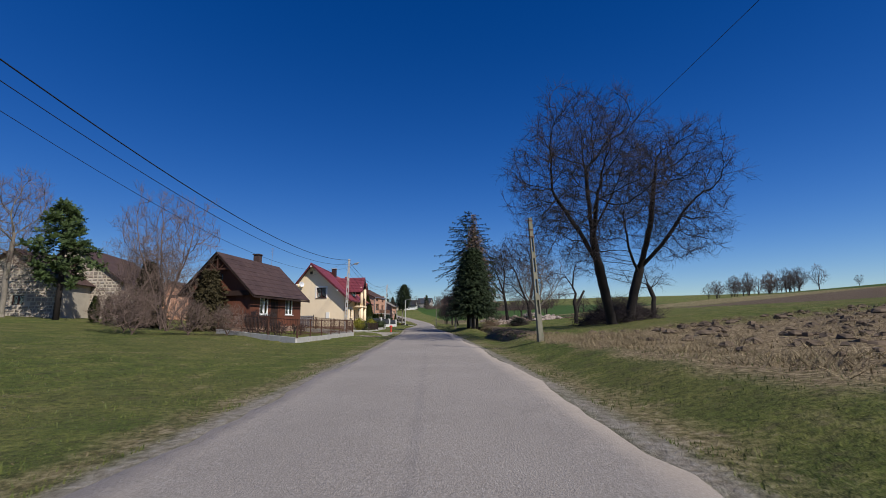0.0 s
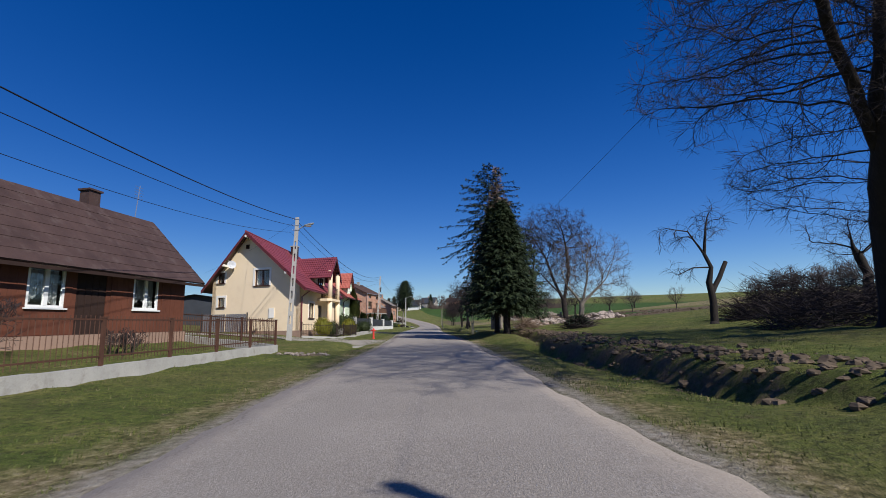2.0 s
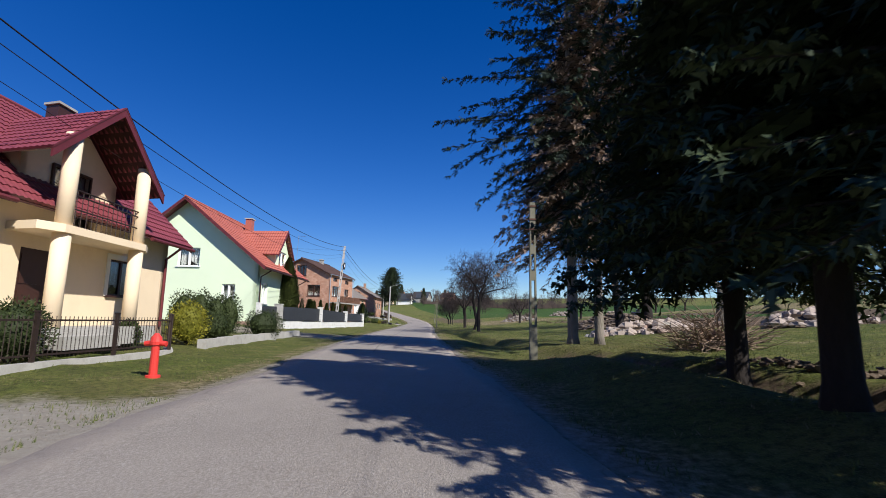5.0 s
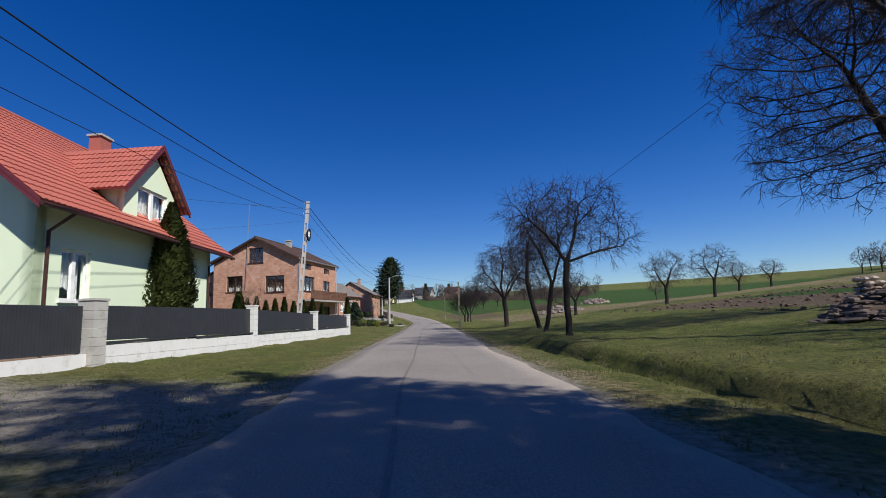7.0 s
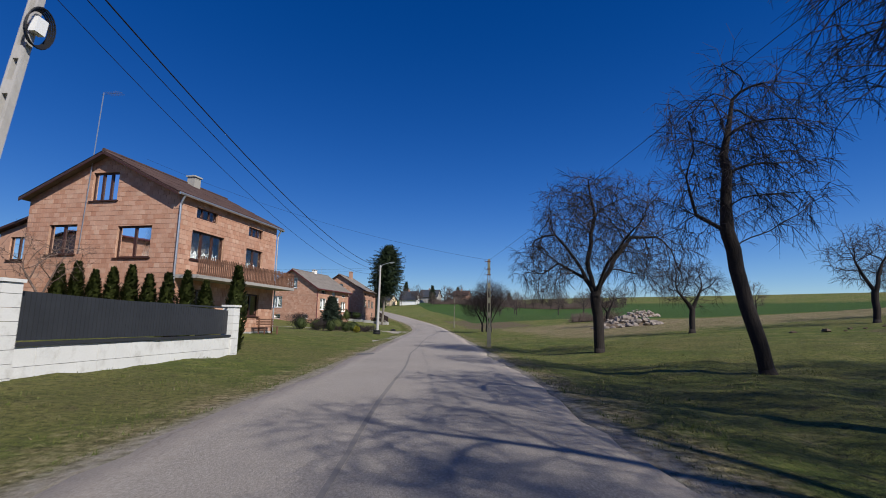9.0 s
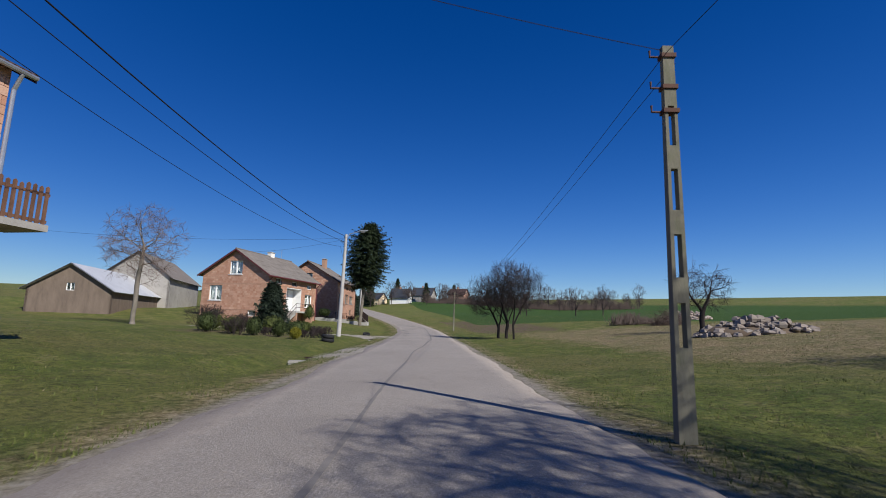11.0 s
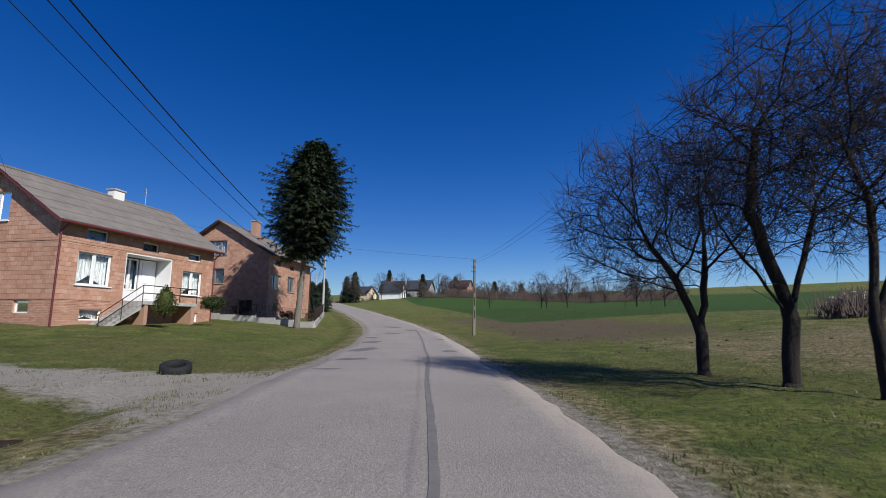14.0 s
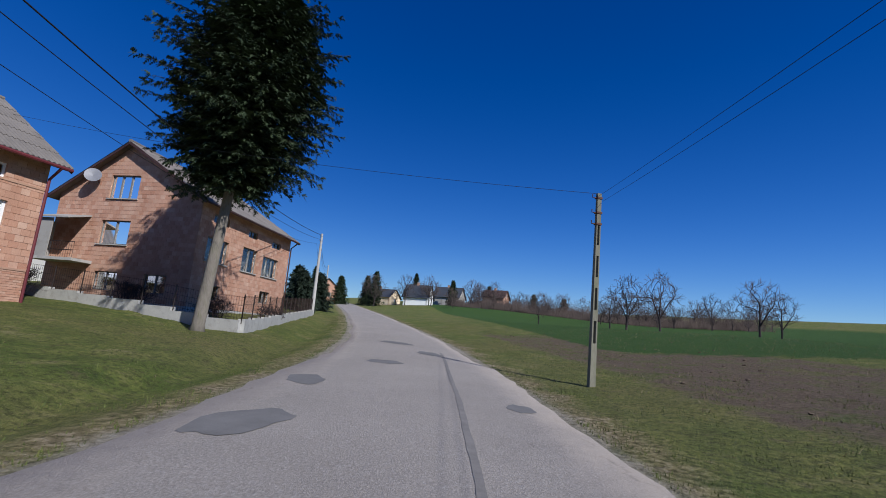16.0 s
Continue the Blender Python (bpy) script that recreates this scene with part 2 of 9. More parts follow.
M["pole"] = plain("pole_concrete", (0.42, 0.4, 0.375), 0.93, var=0.18, big=1.2, fine=30, bump_s=0.4, dirt=(0.3, 0.28, 0.25), stretch=(1, 1, 0.4))
M["wood_pole"] = plain("grey_green_pole", (0.17, 0.16, 0.12), 0.93, var=0.3, big=2, fine=30, bump_s=0.4, stretch=(1, 1, 0.3), dirt=(0.1, 0.12, 0.05))
M["wall_white"] = plain("whitewashed_blocks", (0.66, 0.655, 0.63), 0.9, var=0.08, big=1.2, fine=30, bump_s=0.35, dirt=(0.42, 0.4, 0.36))
M["slat"] = plain("graphite_slats", (0.03, 0.032, 0.037), 0.55, var=0.2, big=2, fine=40, bump_s=0.1, spec=0.4)
M["iron"] = plain("dark_ironwork", (0.035, 0.022, 0.018), 0.6, 0.3, var=0.35, big=5, fine=40, spec=0.4)
M["rust"] = plain("rusty_brown_rail", (0.085, 0.04, 0.026), 0.75, 0.1, var=0.35, big=4, fine=40)
M["grey_panel"] = plain("grey_gate_sheet", (0.2, 0.2, 0.215), 0.55, 0.2, var=0.15, big=2, fine=30)
M["wire"] = plain("cable_black", (0.012, 0.012, 0.014), 0.6, var=0.1)
M["galv"] = plain("galvanised_steel", (0.5, 0.51, 0.52), 0.4, 0.8, var=0.15, big=6, fine=50)
M["lamp"] = plain("lamp_housing", (0.34, 0.35, 0.36), 0.45, 0.4, var=0.12)
M["grey_frame"] = plain("grey_window_paint", (0.2, 0.19, 0.18), 0.6, var=0.2, big=3, fine=40)
M["lamp_glass"] = plain("lamp_lens", (0.2, 0.2, 0.2), 0.3, var=0.05, spec=0.6)
M["hydrant"] = plain("red_hydrant_paint", (0.62, 0.045, 0.035), 0.4, var=0.15, spec=0.5)
M["tyre"] = plain("tyre_rubber", (0.018, 0.018, 0.019), 0.8, var=0.3, big=4, fine=40)
M["bark"] = plain("dark_bark", (0.024, 0.019, 0.017), 0.95, var=0.4, big=3, fine=22, bump_s=0.9, bump_d=0.03, stretch=(1, 1, 0.3))
M["bark_grey"] = plain("grey_bark", (0.19, 0.165, 0.135), 0.95, var=0.35, big=3, fine=22, bump_s=0.9, bump_d=0.03, stretch=(1, 1, 0.3), dirt=(0.11, 0.11, 0.06))
M["twig"] = plain("brown_twigs", (0.04, 0.03, 0.029), 0.9, var=0.3, big=1, fine=10)
M["twig_red"] = plain("reddish_twigs", (0.15, 0.105, 0.085), 0.9, var=0.35, big=1, fine=10)
M["twig_far"] = plain("grey_brown_twigs", (0.1, 0.075, 0.064), 0.95, var=0.3, big=0.4, fine=6)
M["larch"] = plain("larch_twigs", (0.2, 0.14, 0.1), 0.9, var=0.3, big=1, fine=10)
M["needle"] = leafy("spruce_needles", (0.016, 0.028, 0.012), (0.06, 0.085, 0.036))
M["needle_blue"] = leafy("blue_green_needles", (0.014, 0.024, 0.016), (0.045, 0.065, 0.038))
M["pine"] = leafy("pine_needles", (0.025, 0.045, 0.012), (0.075, 0.11, 0.03))
M["thuja"] = leafy("thuja_sprays", (0.03, 0.042, 0.01), (0.085, 0.1, 0.022))
M["brown_conifer"] = leafy("brownish_needles", (0.04, 0.034, 0.016), (0.1, 0.08, 0.036))
M["gold_bush"] = leafy("golden_thuja", (0.13, 0.13, 0.012), (0.3, 0.27, 0.03))
M["box_bush"] = leafy("box_leaves", (0.02, 0.03, 0.009), (0.055, 0.075, 0.02))
M["grass"] = leafy("grass_blades", (0.06, 0.085, 0.016), (0.15, 0.16, 0.042))
M["straw"] = leafy("dry_grass_stalks", (0.17, 0.125, 0.065), (0.38, 0.3, 0.18))
M["block"] = blocky("hollow_clay_blocks", [(0.42, 0.2, 0.125), (0.52, 0.285, 0.19), (0.58, 0.355, 0.255), (0.46, 0.23, 0.145), (0.62, 0.41, 0.3)])
M["block_piece"] = blocky("hollow_clay_block", [(0.42, 0.2, 0.125), (0.52, 0.285, 0.19), (0.58, 0.355, 0.255), (0.46, 0.23, 0.145), (0.62, 0.41, 0.3)], island=False)
M["mortar"] = plain("block_mortar", (0.4, 0.24, 0.165), 0.95, var=0.15, big=1.5, fine=40)
M["eternit"] = plain("corrugated_cement_roof", (0.17, 0.15, 0.135), 0.9, var=0.25, big=1.1, fine=20, dirt=(0.13, 0.115, 0.1))
M["fieldstone"] = blocky("fieldstones", [(0.2, 0.17, 0.14), (0.32, 0.27, 0.22), (0.26, 0.2, 0.16), (0.4, 0.36, 0.31), (0.24, 0.22, 0.21)])
M["barn_mortar"] = plain("lime_mortar", (0.4, 0.35, 0.28), 0.95, var=0.2, big=1, fine=30)
M["rubble"] = blocky("rubble_stones", [(0.3, 0.26, 0.22), (0.42, 0.38, 0.33), (0.5, 0.46, 0.41), (0.33, 0.15, 0.09), (0.38, 0.33, 0.28)])
M["clod"] = blocky("earth_clods", [(0.09, 0.065, 0.045), (0.15, 0.11, 0.075), (0.12, 0.088, 0.06)])
M["plank"] = plain("weathered_planks", (0.17, 0.13, 0.1), 0.9, var=0.3, big=2, fine=25, stretch=(1, 1, 0.25))
M["balcony"] = plain("brown_balcony_boards", (0.14, 0.072, 0.046), 0.8, var=0.5, big=3, fine=25, stretch=(1, 1, 0.4))
M["grey_wall"] = plain("grey_render", (0.34, 0.32, 0.29), 0.95, var=0.15, big=0.8, fine=30, dirt=(0.22, 0.2, 0.18))
M["tin_roof"] = plain("pale_tin_roof", (0.55, 0.56, 0.58), 0.5, 0.3, var=0.12, big=1, fine=15)
M["dark_roof"] = plain("graphite_roof", (0.045, 0.05, 0.06), 0.6, var=0.2, big=1, fine=20)
M["glass"], _nt, _b = mat_base("window_glass", 0.04, 0.0, 0.25)
_b.inputs["Base Color"].default_value = (0.9, 0.95, 0.97, 1)
_b.inputs["Transmission Weight"].default_value = 1.0
_b.inputs["IOR"].default_value = 1.45
M["room"] = plain("dark_room_backing", (0.12, 0.1, 0.08), 0.95, var=0.1)

# ---- mesh helpers ----
class Mesh:
    """Collects vertices and faces."""

    def __init__(self):
        self.v, self.f = [], []

    def quad(self, a, b, c, d):
        n = len(self.v)
        self.v += [tuple(a), tuple(b), tuple(c), tuple(d)]
        self.f.append((n, n + 1, n + 2, n + 3))

    def tri(self, a, b, c):
        n = len(self.v)
        self.v += [tuple(a), tuple(b), tuple(c)]
        self.f.append((n, n + 1, n + 2))

    def prism(self, low, high):
        """Two loops of the same length, joined and closed."""
        n, k = len(self.v), len(low)
        self.v += [tuple(p) for p in low] + [tuple(p) for p in high]
        self.f.append(tuple(range(n + k - 1, n - 1, -1)))
        self.f.append(tuple(range(n + k, n + 2 * k)))
        for i in range(k):
            j = (i + 1) % k
            self.f.append((n + i, n + j, n + k + j, n + k + i))

    def box(self, fr, u0, u1, v0, v1, z0, z1):
        lo = [fr(u0, v0, z0), fr(u1, v0, z0), fr(u1, v1, z0), fr(u0, v1, z0)]
        hi = [fr(u0, v0, z1), fr(u1, v0, z1), fr(u1, v1, z1), fr(u0, v1, z1)]
        self.prism(lo, hi)

    def tube(self, pts, radii, sides=6, cap=True):
        pts = [Vector(p) for p in pts]
        n0, k = len(self.v), len(pts)
        up = None
        for i, p in enumerate(pts):
            d = pts[min(i + 1, k - 1)] - pts[max(i - 1, 0)]
            if d.length < 1e-9:
                d = Vector((0, 0, 1))
            d.normalize()
            if up is None:
                up = Vector((1, 0, 0)) if abs(d.x) < 0.8 else Vector((0, 1, 0))
            a = d.cross(up)
            if a.length < 1e-6:
                a = d.orthogonal()
            a.normalize()
            c = a.cross(d).normalized()
            up = c
            r = radii[i] if hasattr(radii, "__len__") else radii
            for s in range(sides):
                w = 2 * math.pi * s / sides
                q = p + (a * math.cos(w) + c * math.sin(w)) * r
                self.v.append((q.x, q.y, q.z))
        for i in range(k - 1):
            for s in range(sides):
                t = (s + 1) % sides
                b0, b1 = n0 + i * sides, n0 + (i + 1) * sides
                self.f.append((b0 + s, b0 + t, b1 + t, b1 + s))
        if cap:
            self.f.append(tuple(n0 + s for s in range(sides - 1, -1, -1)))
            self.f.append(tuple(n0 + (k - 1) * sides + s for s in range(sides)))

    def ball(self, c, r, rng, rough=0.25, squash=(1, 1, 1), seg=7, rings=5):
        n0 = len(self.v)
        for i in range(rings + 1):
            th = math.pi * i / rings
            for j in range(seg):
                ph = 2 * math.pi * j / seg
                k = r * (1 + rng.uniform(-rough, rough))
                self.v.append((c[0] + k * squash[0] * math.sin(th) * math.cos(ph), c[1] + k * squash[1] * math.sin(th) * math.sin(ph), c[2] + k * squash[2] * math.cos(th)))
        for i in range(rings):
            for j in range(seg):
                k = (j + 1) % seg
                self.f.append((n0 + i * seg + j, n0 + (i + 1) * seg + j, n0 + (i + 1) * seg + k, n0 + i * seg + k))

    def data(self, name, material, smooth=False, base=None):
        me = bpy.data.meshes.new(name)
        vs = self.v if base is None else [(x - base[0], y - base[1], z - base[2]) for x, y, z in self.v]
        me.from_pydata(vs, [], self.f)
        me.materials.append(material)
        if smooth:
            me.polygons.foreach_set("use_smooth", [True] * len(me.polygons))
        me.update()
        return me


def world_of(ob):
    v = Vector(ob.location)
    while ob.parent:
        ob = ob.parent
        v += ob.location
    return v


def part(name, mesh, material, parent, label="", smooth=False, kind=""):
    """One mesh under a thing or under a part; the mesh is given in the world's metres."""
    ob = new(name, mesh.data(name, material, smooth, world_of(parent)))
    ob.parent = parent
    if label:
        ob["label"] = label
    if kind:
        ob["kind"] = kind
    return ob


def thing(name, at, label, category, group="", kind=""):
    """An empty at the base of a thing, which carries its parts."""
    ob = new(name)
    ob.empty_display_size = 0.2
    ob.location = at
    return tagged(ob, label, category, group, kind)


def solid(name, mesh, material, at, label, category, group="", kind="", smooth=False):
    """A thing of one mesh; the mesh is given in the world's metres."""
    ob = new(name, mesh.data(name, material, smooth, at))
    ob.location = at
    return tagged(ob, label, category, group, kind)


def upright(x, y, z=0.0, turn=0.0):
    """A frame at a place: u to the side, v away, z up."""
    c, s = math.cos(radians(turn)), math.sin(radians(turn))
    return lambda u, v, w: (x + c * u - s * v, y + s * u + c * v, z + w)


# ---- the lie of the land ----
LINE_Y = [-60, -30, 5, 20, 35, 50, 75, 85, 95, 110, 125, 142, 152, 163, 170, 180, 190, 205, 227, 260, 300, 360, 430, 520]
LINE_X = [1.3, 0.4, -0.42, -0.85, -1.6, -2.2, -4.3, -4.75, -5.2, -5.5, -6.1, -6.7, -7.15, -7.7, -8.1, -9.4, -11.4, -15.5, -21.8, -32, -44, -66, -97, -140]
RISE_Y = [-100, 165, 175, 185, 200, 227, 300, 420, 700, 1500]
RISE_Z = [0, 0, 0.25, 0.65, 1.45, 3.0, 7.2, 14.5, 26, 40]
LEFT_U = [0, 0.5, 1.5, 3, 5.5, 9, 12, 18, 28, 45, 80, 300]
LEFT_Z = [-0.02, -0.05, -0.02, 0.04, 0.15, 0.5, 0.65, 0.95, 1.7, 2.8, 4.2, 6]
RIGHT_U = [0, 4, 7, 11, 15, 25, 40, 80, 150, 260, 900]
RIGHT_Z = [0, 0.03, 0.12, 0.45, 0.85, 1.7, 2.9, 6.6, 12.0, 14.5, 18]
_yy = np.arange(-60, 521, 2.0)
_xx = np.interp(_yy, LINE_Y, LINE_X)
_ker = np.ones(9) / 9
_xx = np.convolve(np.pad(_xx, 4, mode="edge"), _ker, mode="valid")


def road_x(y):
    return np.interp(y, _yy, _xx)


def rise(y):
    return np.interp(y, RISE_Y, RISE_Z)


def sstep(a, b, x):
    t = np.clip((x - a) / (b - a), 0, 1)
    return t * t * (3 - 2 * t)


HALF = 2.42


def land(x, y):
    """The height of the ground."""
    x, y = np.asarray(x, float), np.asarray(y, float)
    s = x - road_x(y)
    ul, ur = -s - HALF, s - HALF
    left = np.interp(ul, LEFT_U, LEFT_Z)
    left = left * (1 - 0.55 * sstep(133, 142, y) * (1 - sstep(160, 172, y)))
    bank = 0.4 * (1 - sstep(64, 82, y)) + 0.1 * sstep(64, 82, y)
    edge = 1.0 * sstep(22, 30, y) * (1 - sstep(46, 51, y) * (1 - sstep(60, 66, y)))
    right = -0.03 + bank * sstep(0.6 + edge, 2.6 + 1.6 * edge, ur) + np.interp(ur, RIGHT_U, RIGHT_Z) * (1 - 0.42 * sstep(130, 200, y) * sstep(15, 45, ur) * (1 - 0.65 * sstep(90, 160, ur)))
    right = right + 0.15 * sstep(3.4, 6, ur) * sstep(103, 112, y) * (1 - sstep(116, 126, y)) * (1 - sstep(10, 16, ur)) - 0.1 * np.exp(-((ur - 2.6) / 0.9) ** 2) * sstep(94, 100, y) * (1 - sstep(118, 126, y))
    dit = 3.0 + 1.1 * sstep(42, 50, y) * (1 - sstep(58, 66, y)) - 0.35 * sstep(60, 70, y) + 0.25 * np.sin(y * 0.11)
    depth = 0.5 * sstep(24, 31, y) * (1 - sstep(92, 101, y)) * (1 - 0.55 * sstep(55, 62, y) * (1 - sstep(74, 78, y))) * (1 - 0.6 * sstep(66, 69, y) * (1 - sstep(71, 74, y)))
    right = right - depth * np.exp(-((ur - dit) / np.where(ur < dit, 0.75, 0.32)) ** 2)
    dl = 0.3 * sstep(42, 46, y) * (1 - sstep(51, 54, y)) + 0.28 * sstep(122, 128, y) * (1 - sstep(150, 156, y)) + 0.3 * sstep(158, 163, y) * (1 - sstep(200, 215, y))
    left = left - dl * np.exp(-((ul - 1.9) / 0.7) ** 2)
    z = np.where(s < 0, left, right)
    inside = np.abs(s) < HALF - 0.3
    z = np.where(inside, -0.16, z)
    z = z + rise(y) * np.where(s > 0, 1 - 0.45 * sstep(5, 30, ur) * sstep(185, 230, y) * (1 - sstep(245, 290, y) * (1 - sstep(35, 75, ur))), 1.0)
    return z


def land_at(x, y):
    return float(land(x, y))


def rough(x, y):
    """Small humps of the meadow."""
    s = np.abs(np.asarray(x) - road_x(y)) - HALF
    k = sstep(0.3, 3, s)
    return k * (0.035 * np.sin(x * 1.9 + 0.7 * np.sin(y * 0.8)) * np.sin(y * 1.6 + 0.5 * np.sin(x * 1.1)) + 0.03 * np.sin(x * 4.7 + y * 0.9) * np.sin(y * 4.1 - x * 0.6))

# ---- ground and road ----
def grid_axis(spans):
    out = []
    for a, b, st in spans:
        out += list(np.arange(a, b, st))
    return np.array(out + [spans[-1][1]])


def build_ground():
    # columns run along the road line, so that the edge of the road stays clean
    sx = grid_axis([(-900, -300, 100), (-300, -100, 25), (-100, -40, 6), (-40, -14, 1.6), (-14, -9, 0.42), (-9, -HALF, 0.2)])
    sx = np.concatenate([sx[:-1], [-HALF - 0.06, -HALF + 0.22, -HALF + 0.34, 0.0, HALF - 0.34, HALF - 0.22, HALF + 0.06], -sx[::-1][1:]])
    sy = grid_axis([(-300, -60, 60), (-60, -8, 4), (-8, 110, 0.55), (110, 215, 0.7), (215, 300, 5), (300, 520, 20), (520, 1500, 140), (1500, 4000, 625)])
    S, Y = np.meshgrid(sx, sy)
    X = S + road_x(Y)
    Z = land(X, Y) + rough(X, Y) * (np.abs(S) > HALF + 0.06)
    far = np.hypot(X, Y) > 700
    Z = np.where(far, Z * 0.9, Z)
    # upturned soil and tussocks on the waste strip
    waste = sstep(4.5, 7, S - HALF) * (1 - sstep(22, 30, S)) * sstep(-6, 2, Y) * (1 - sstep(18, 27, Y))
    Z = Z + waste * (0.07 * np.abs(np.sin(X * 2.3 + np.sin(Y * 1.7)) * np.sin(Y * 2.9 + np.cos(X))))
    me = bpy.data.meshes.new("ground")
    h, w = X.shape
    idx = np.arange(h * w).reshape(h, w)
    quads = np.stack([idx[:-1, :-1], idx[:-1, 1:], idx[1:, 1:], idx[1:, :-1]], -1).reshape(-1, 4)
    me.from_pydata(np.stack([X, Y, Z], -1).reshape(-1, 3).tolist(), [], quads.tolist())
    U = S - HALF
    dry = 0.95 * waste + 0.75 * sstep(1.5, 3, U) * (1 - sstep(9, 13, U)) * sstep(2, 8, Y) * (1 - sstep(22, 28, Y))
    dry = np.maximum(dry, 0.56 * sstep(4, 9, U) * (1 - sstep(55, 80, U)) * sstep(122, 132, Y) * (1 - sstep(160, 176, Y)))
    dry = np.maximum(dry, 0.55 * sstep(35, 45, U) * (1 - sstep(70, 90, U)) * (Y < 130))
    dry = np.maximum(dry, 0.52 * np.exp(-((np.abs(S) - HALF - 0.5) / 0.65) ** 2))
    soil = 0.85 * sstep(14, 18, U) * (1 - sstep(34, 40, U)) * sstep(60, 70, Y) * (1 - sstep(112, 122, Y))
    soil = np.maximum(soil, 0.8 * sstep(26, 34, U) * (1 - sstep(60, 70, U)) * (1 - sstep(60, 75, Y)) * sstep(30, 40, Y))
    ditch = np.exp(-((U - 3.15 - 1.1 * sstep(42, 50, Y) * (1 - sstep(58, 66, Y)) + 0.35 * sstep(60, 70, Y)) / 0.55) ** 2) * sstep(24, 31, Y) * (1 - sstep(92, 101, Y))
    soil = np.maximum(soil, 0.58 * ditch * (1 - 0.75 * sstep(60, 76, Y)))
    soil = np.maximum(soil, 0.42 * sstep(9, 11, U) * (1 - sstep(18, 22, U)) * (1 - sstep(20, 28, Y)))
    soil = np.maximum(soil, 0.58 * sstep(2.5, 5, U) * (1 - sstep(13, 17, U)) * sstep(160, 172, Y) * (1 - sstep(195, 205, Y)))
    bed = sstep(5, 6.5, -U - 2 * HALF) * (1 - sstep(14, 17, -U - 2 * HALF)) * sstep(141.5, 143.5, Y) * (1 - sstep(149, 151, Y))
    soil = np.maximum(soil, 0.5 * bed)
    crop = sstep(9, 11, U - 0.12 * (Y - 205)) * sstep(186, 194, Y + 0.3 * U) * (1 - sstep(95, 135, U))
    crop = np.maximum(crop, 0.8 * sstep(70, 80, U) * (1 - sstep(120, 140, U)) * (1 - sstep(100, 135, Y)))
    crop = np.maximum(crop, sstep(22, 26, U) * (1 - sstep(29, 32, U)) * sstep(84, 92, Y) * (1 - sstep(112, 120, Y)))
    gravel = 0.62 * np.exp(-((np.abs(S) - HALF) / 0.3) ** 2) + 0.2 * np.exp(-((np.abs(S) - HALF) / 0.9) ** 2)
    # the way into the yard by the cream house, and the yard track further on
    g1 = np.exp(-((Y - 54.2 + 0.1 * np.clip(-S - 3, 0, 12)) / (1.6 + 2.4 * np.exp(-np.clip(-S - HALF, 0, 20) / 1.6))) ** 2) * sstep(1.5, 3, -S) * (1 - sstep(18, 22, -S))
    g2 = np.exp(-((Y - 153.5 - 0.22 * np.clip(-S - 3, 0, 30)) / (1.3 + 2.6 * np.exp(-np.clip(-S - HALF, 0, 20) / 1.5))) ** 2) * sstep(1.5, 3, -S) * (1 - sstep(18, 24, -S))
    g3 = np.exp(-((Y - 134) / 5.0) ** 2) * sstep(1.5, 2.6, -S) * (1 - sstep(3.2, 5.2, -S))
    g4 = np.exp(-((Y - 79.5) / 3.0) ** 2) * sstep(1.5, 3, -S) * (1 - sstep(12, 15, -S))
    gravel = np.maximum.reduce([gravel, 0.4 * g1, 0.5 * g2, 0.5 * g3, 1.05 * g4])
    for name, a in (("dry", dry), ("soil", soil), ("crop", crop), ("gravel", gravel), ("drive", np.maximum.reduce([1.15 * g1, 1.05 * g2, 0.85 * g3]))):
        at = me.attributes.new(name, "FLOAT", "POINT")
        at.data.foreach_set("value", np.clip(a, 0, 1.2).astype(np.float32).ravel())
    me.materials.append(M["ground"])
    me.polygons.foreach_set("use_smooth", [True] * len(me.polygons))
    ob = new("ground", me)
    tagged(ob, "spring meadow, verges and fields of short green grass", "ground", kind="structure")


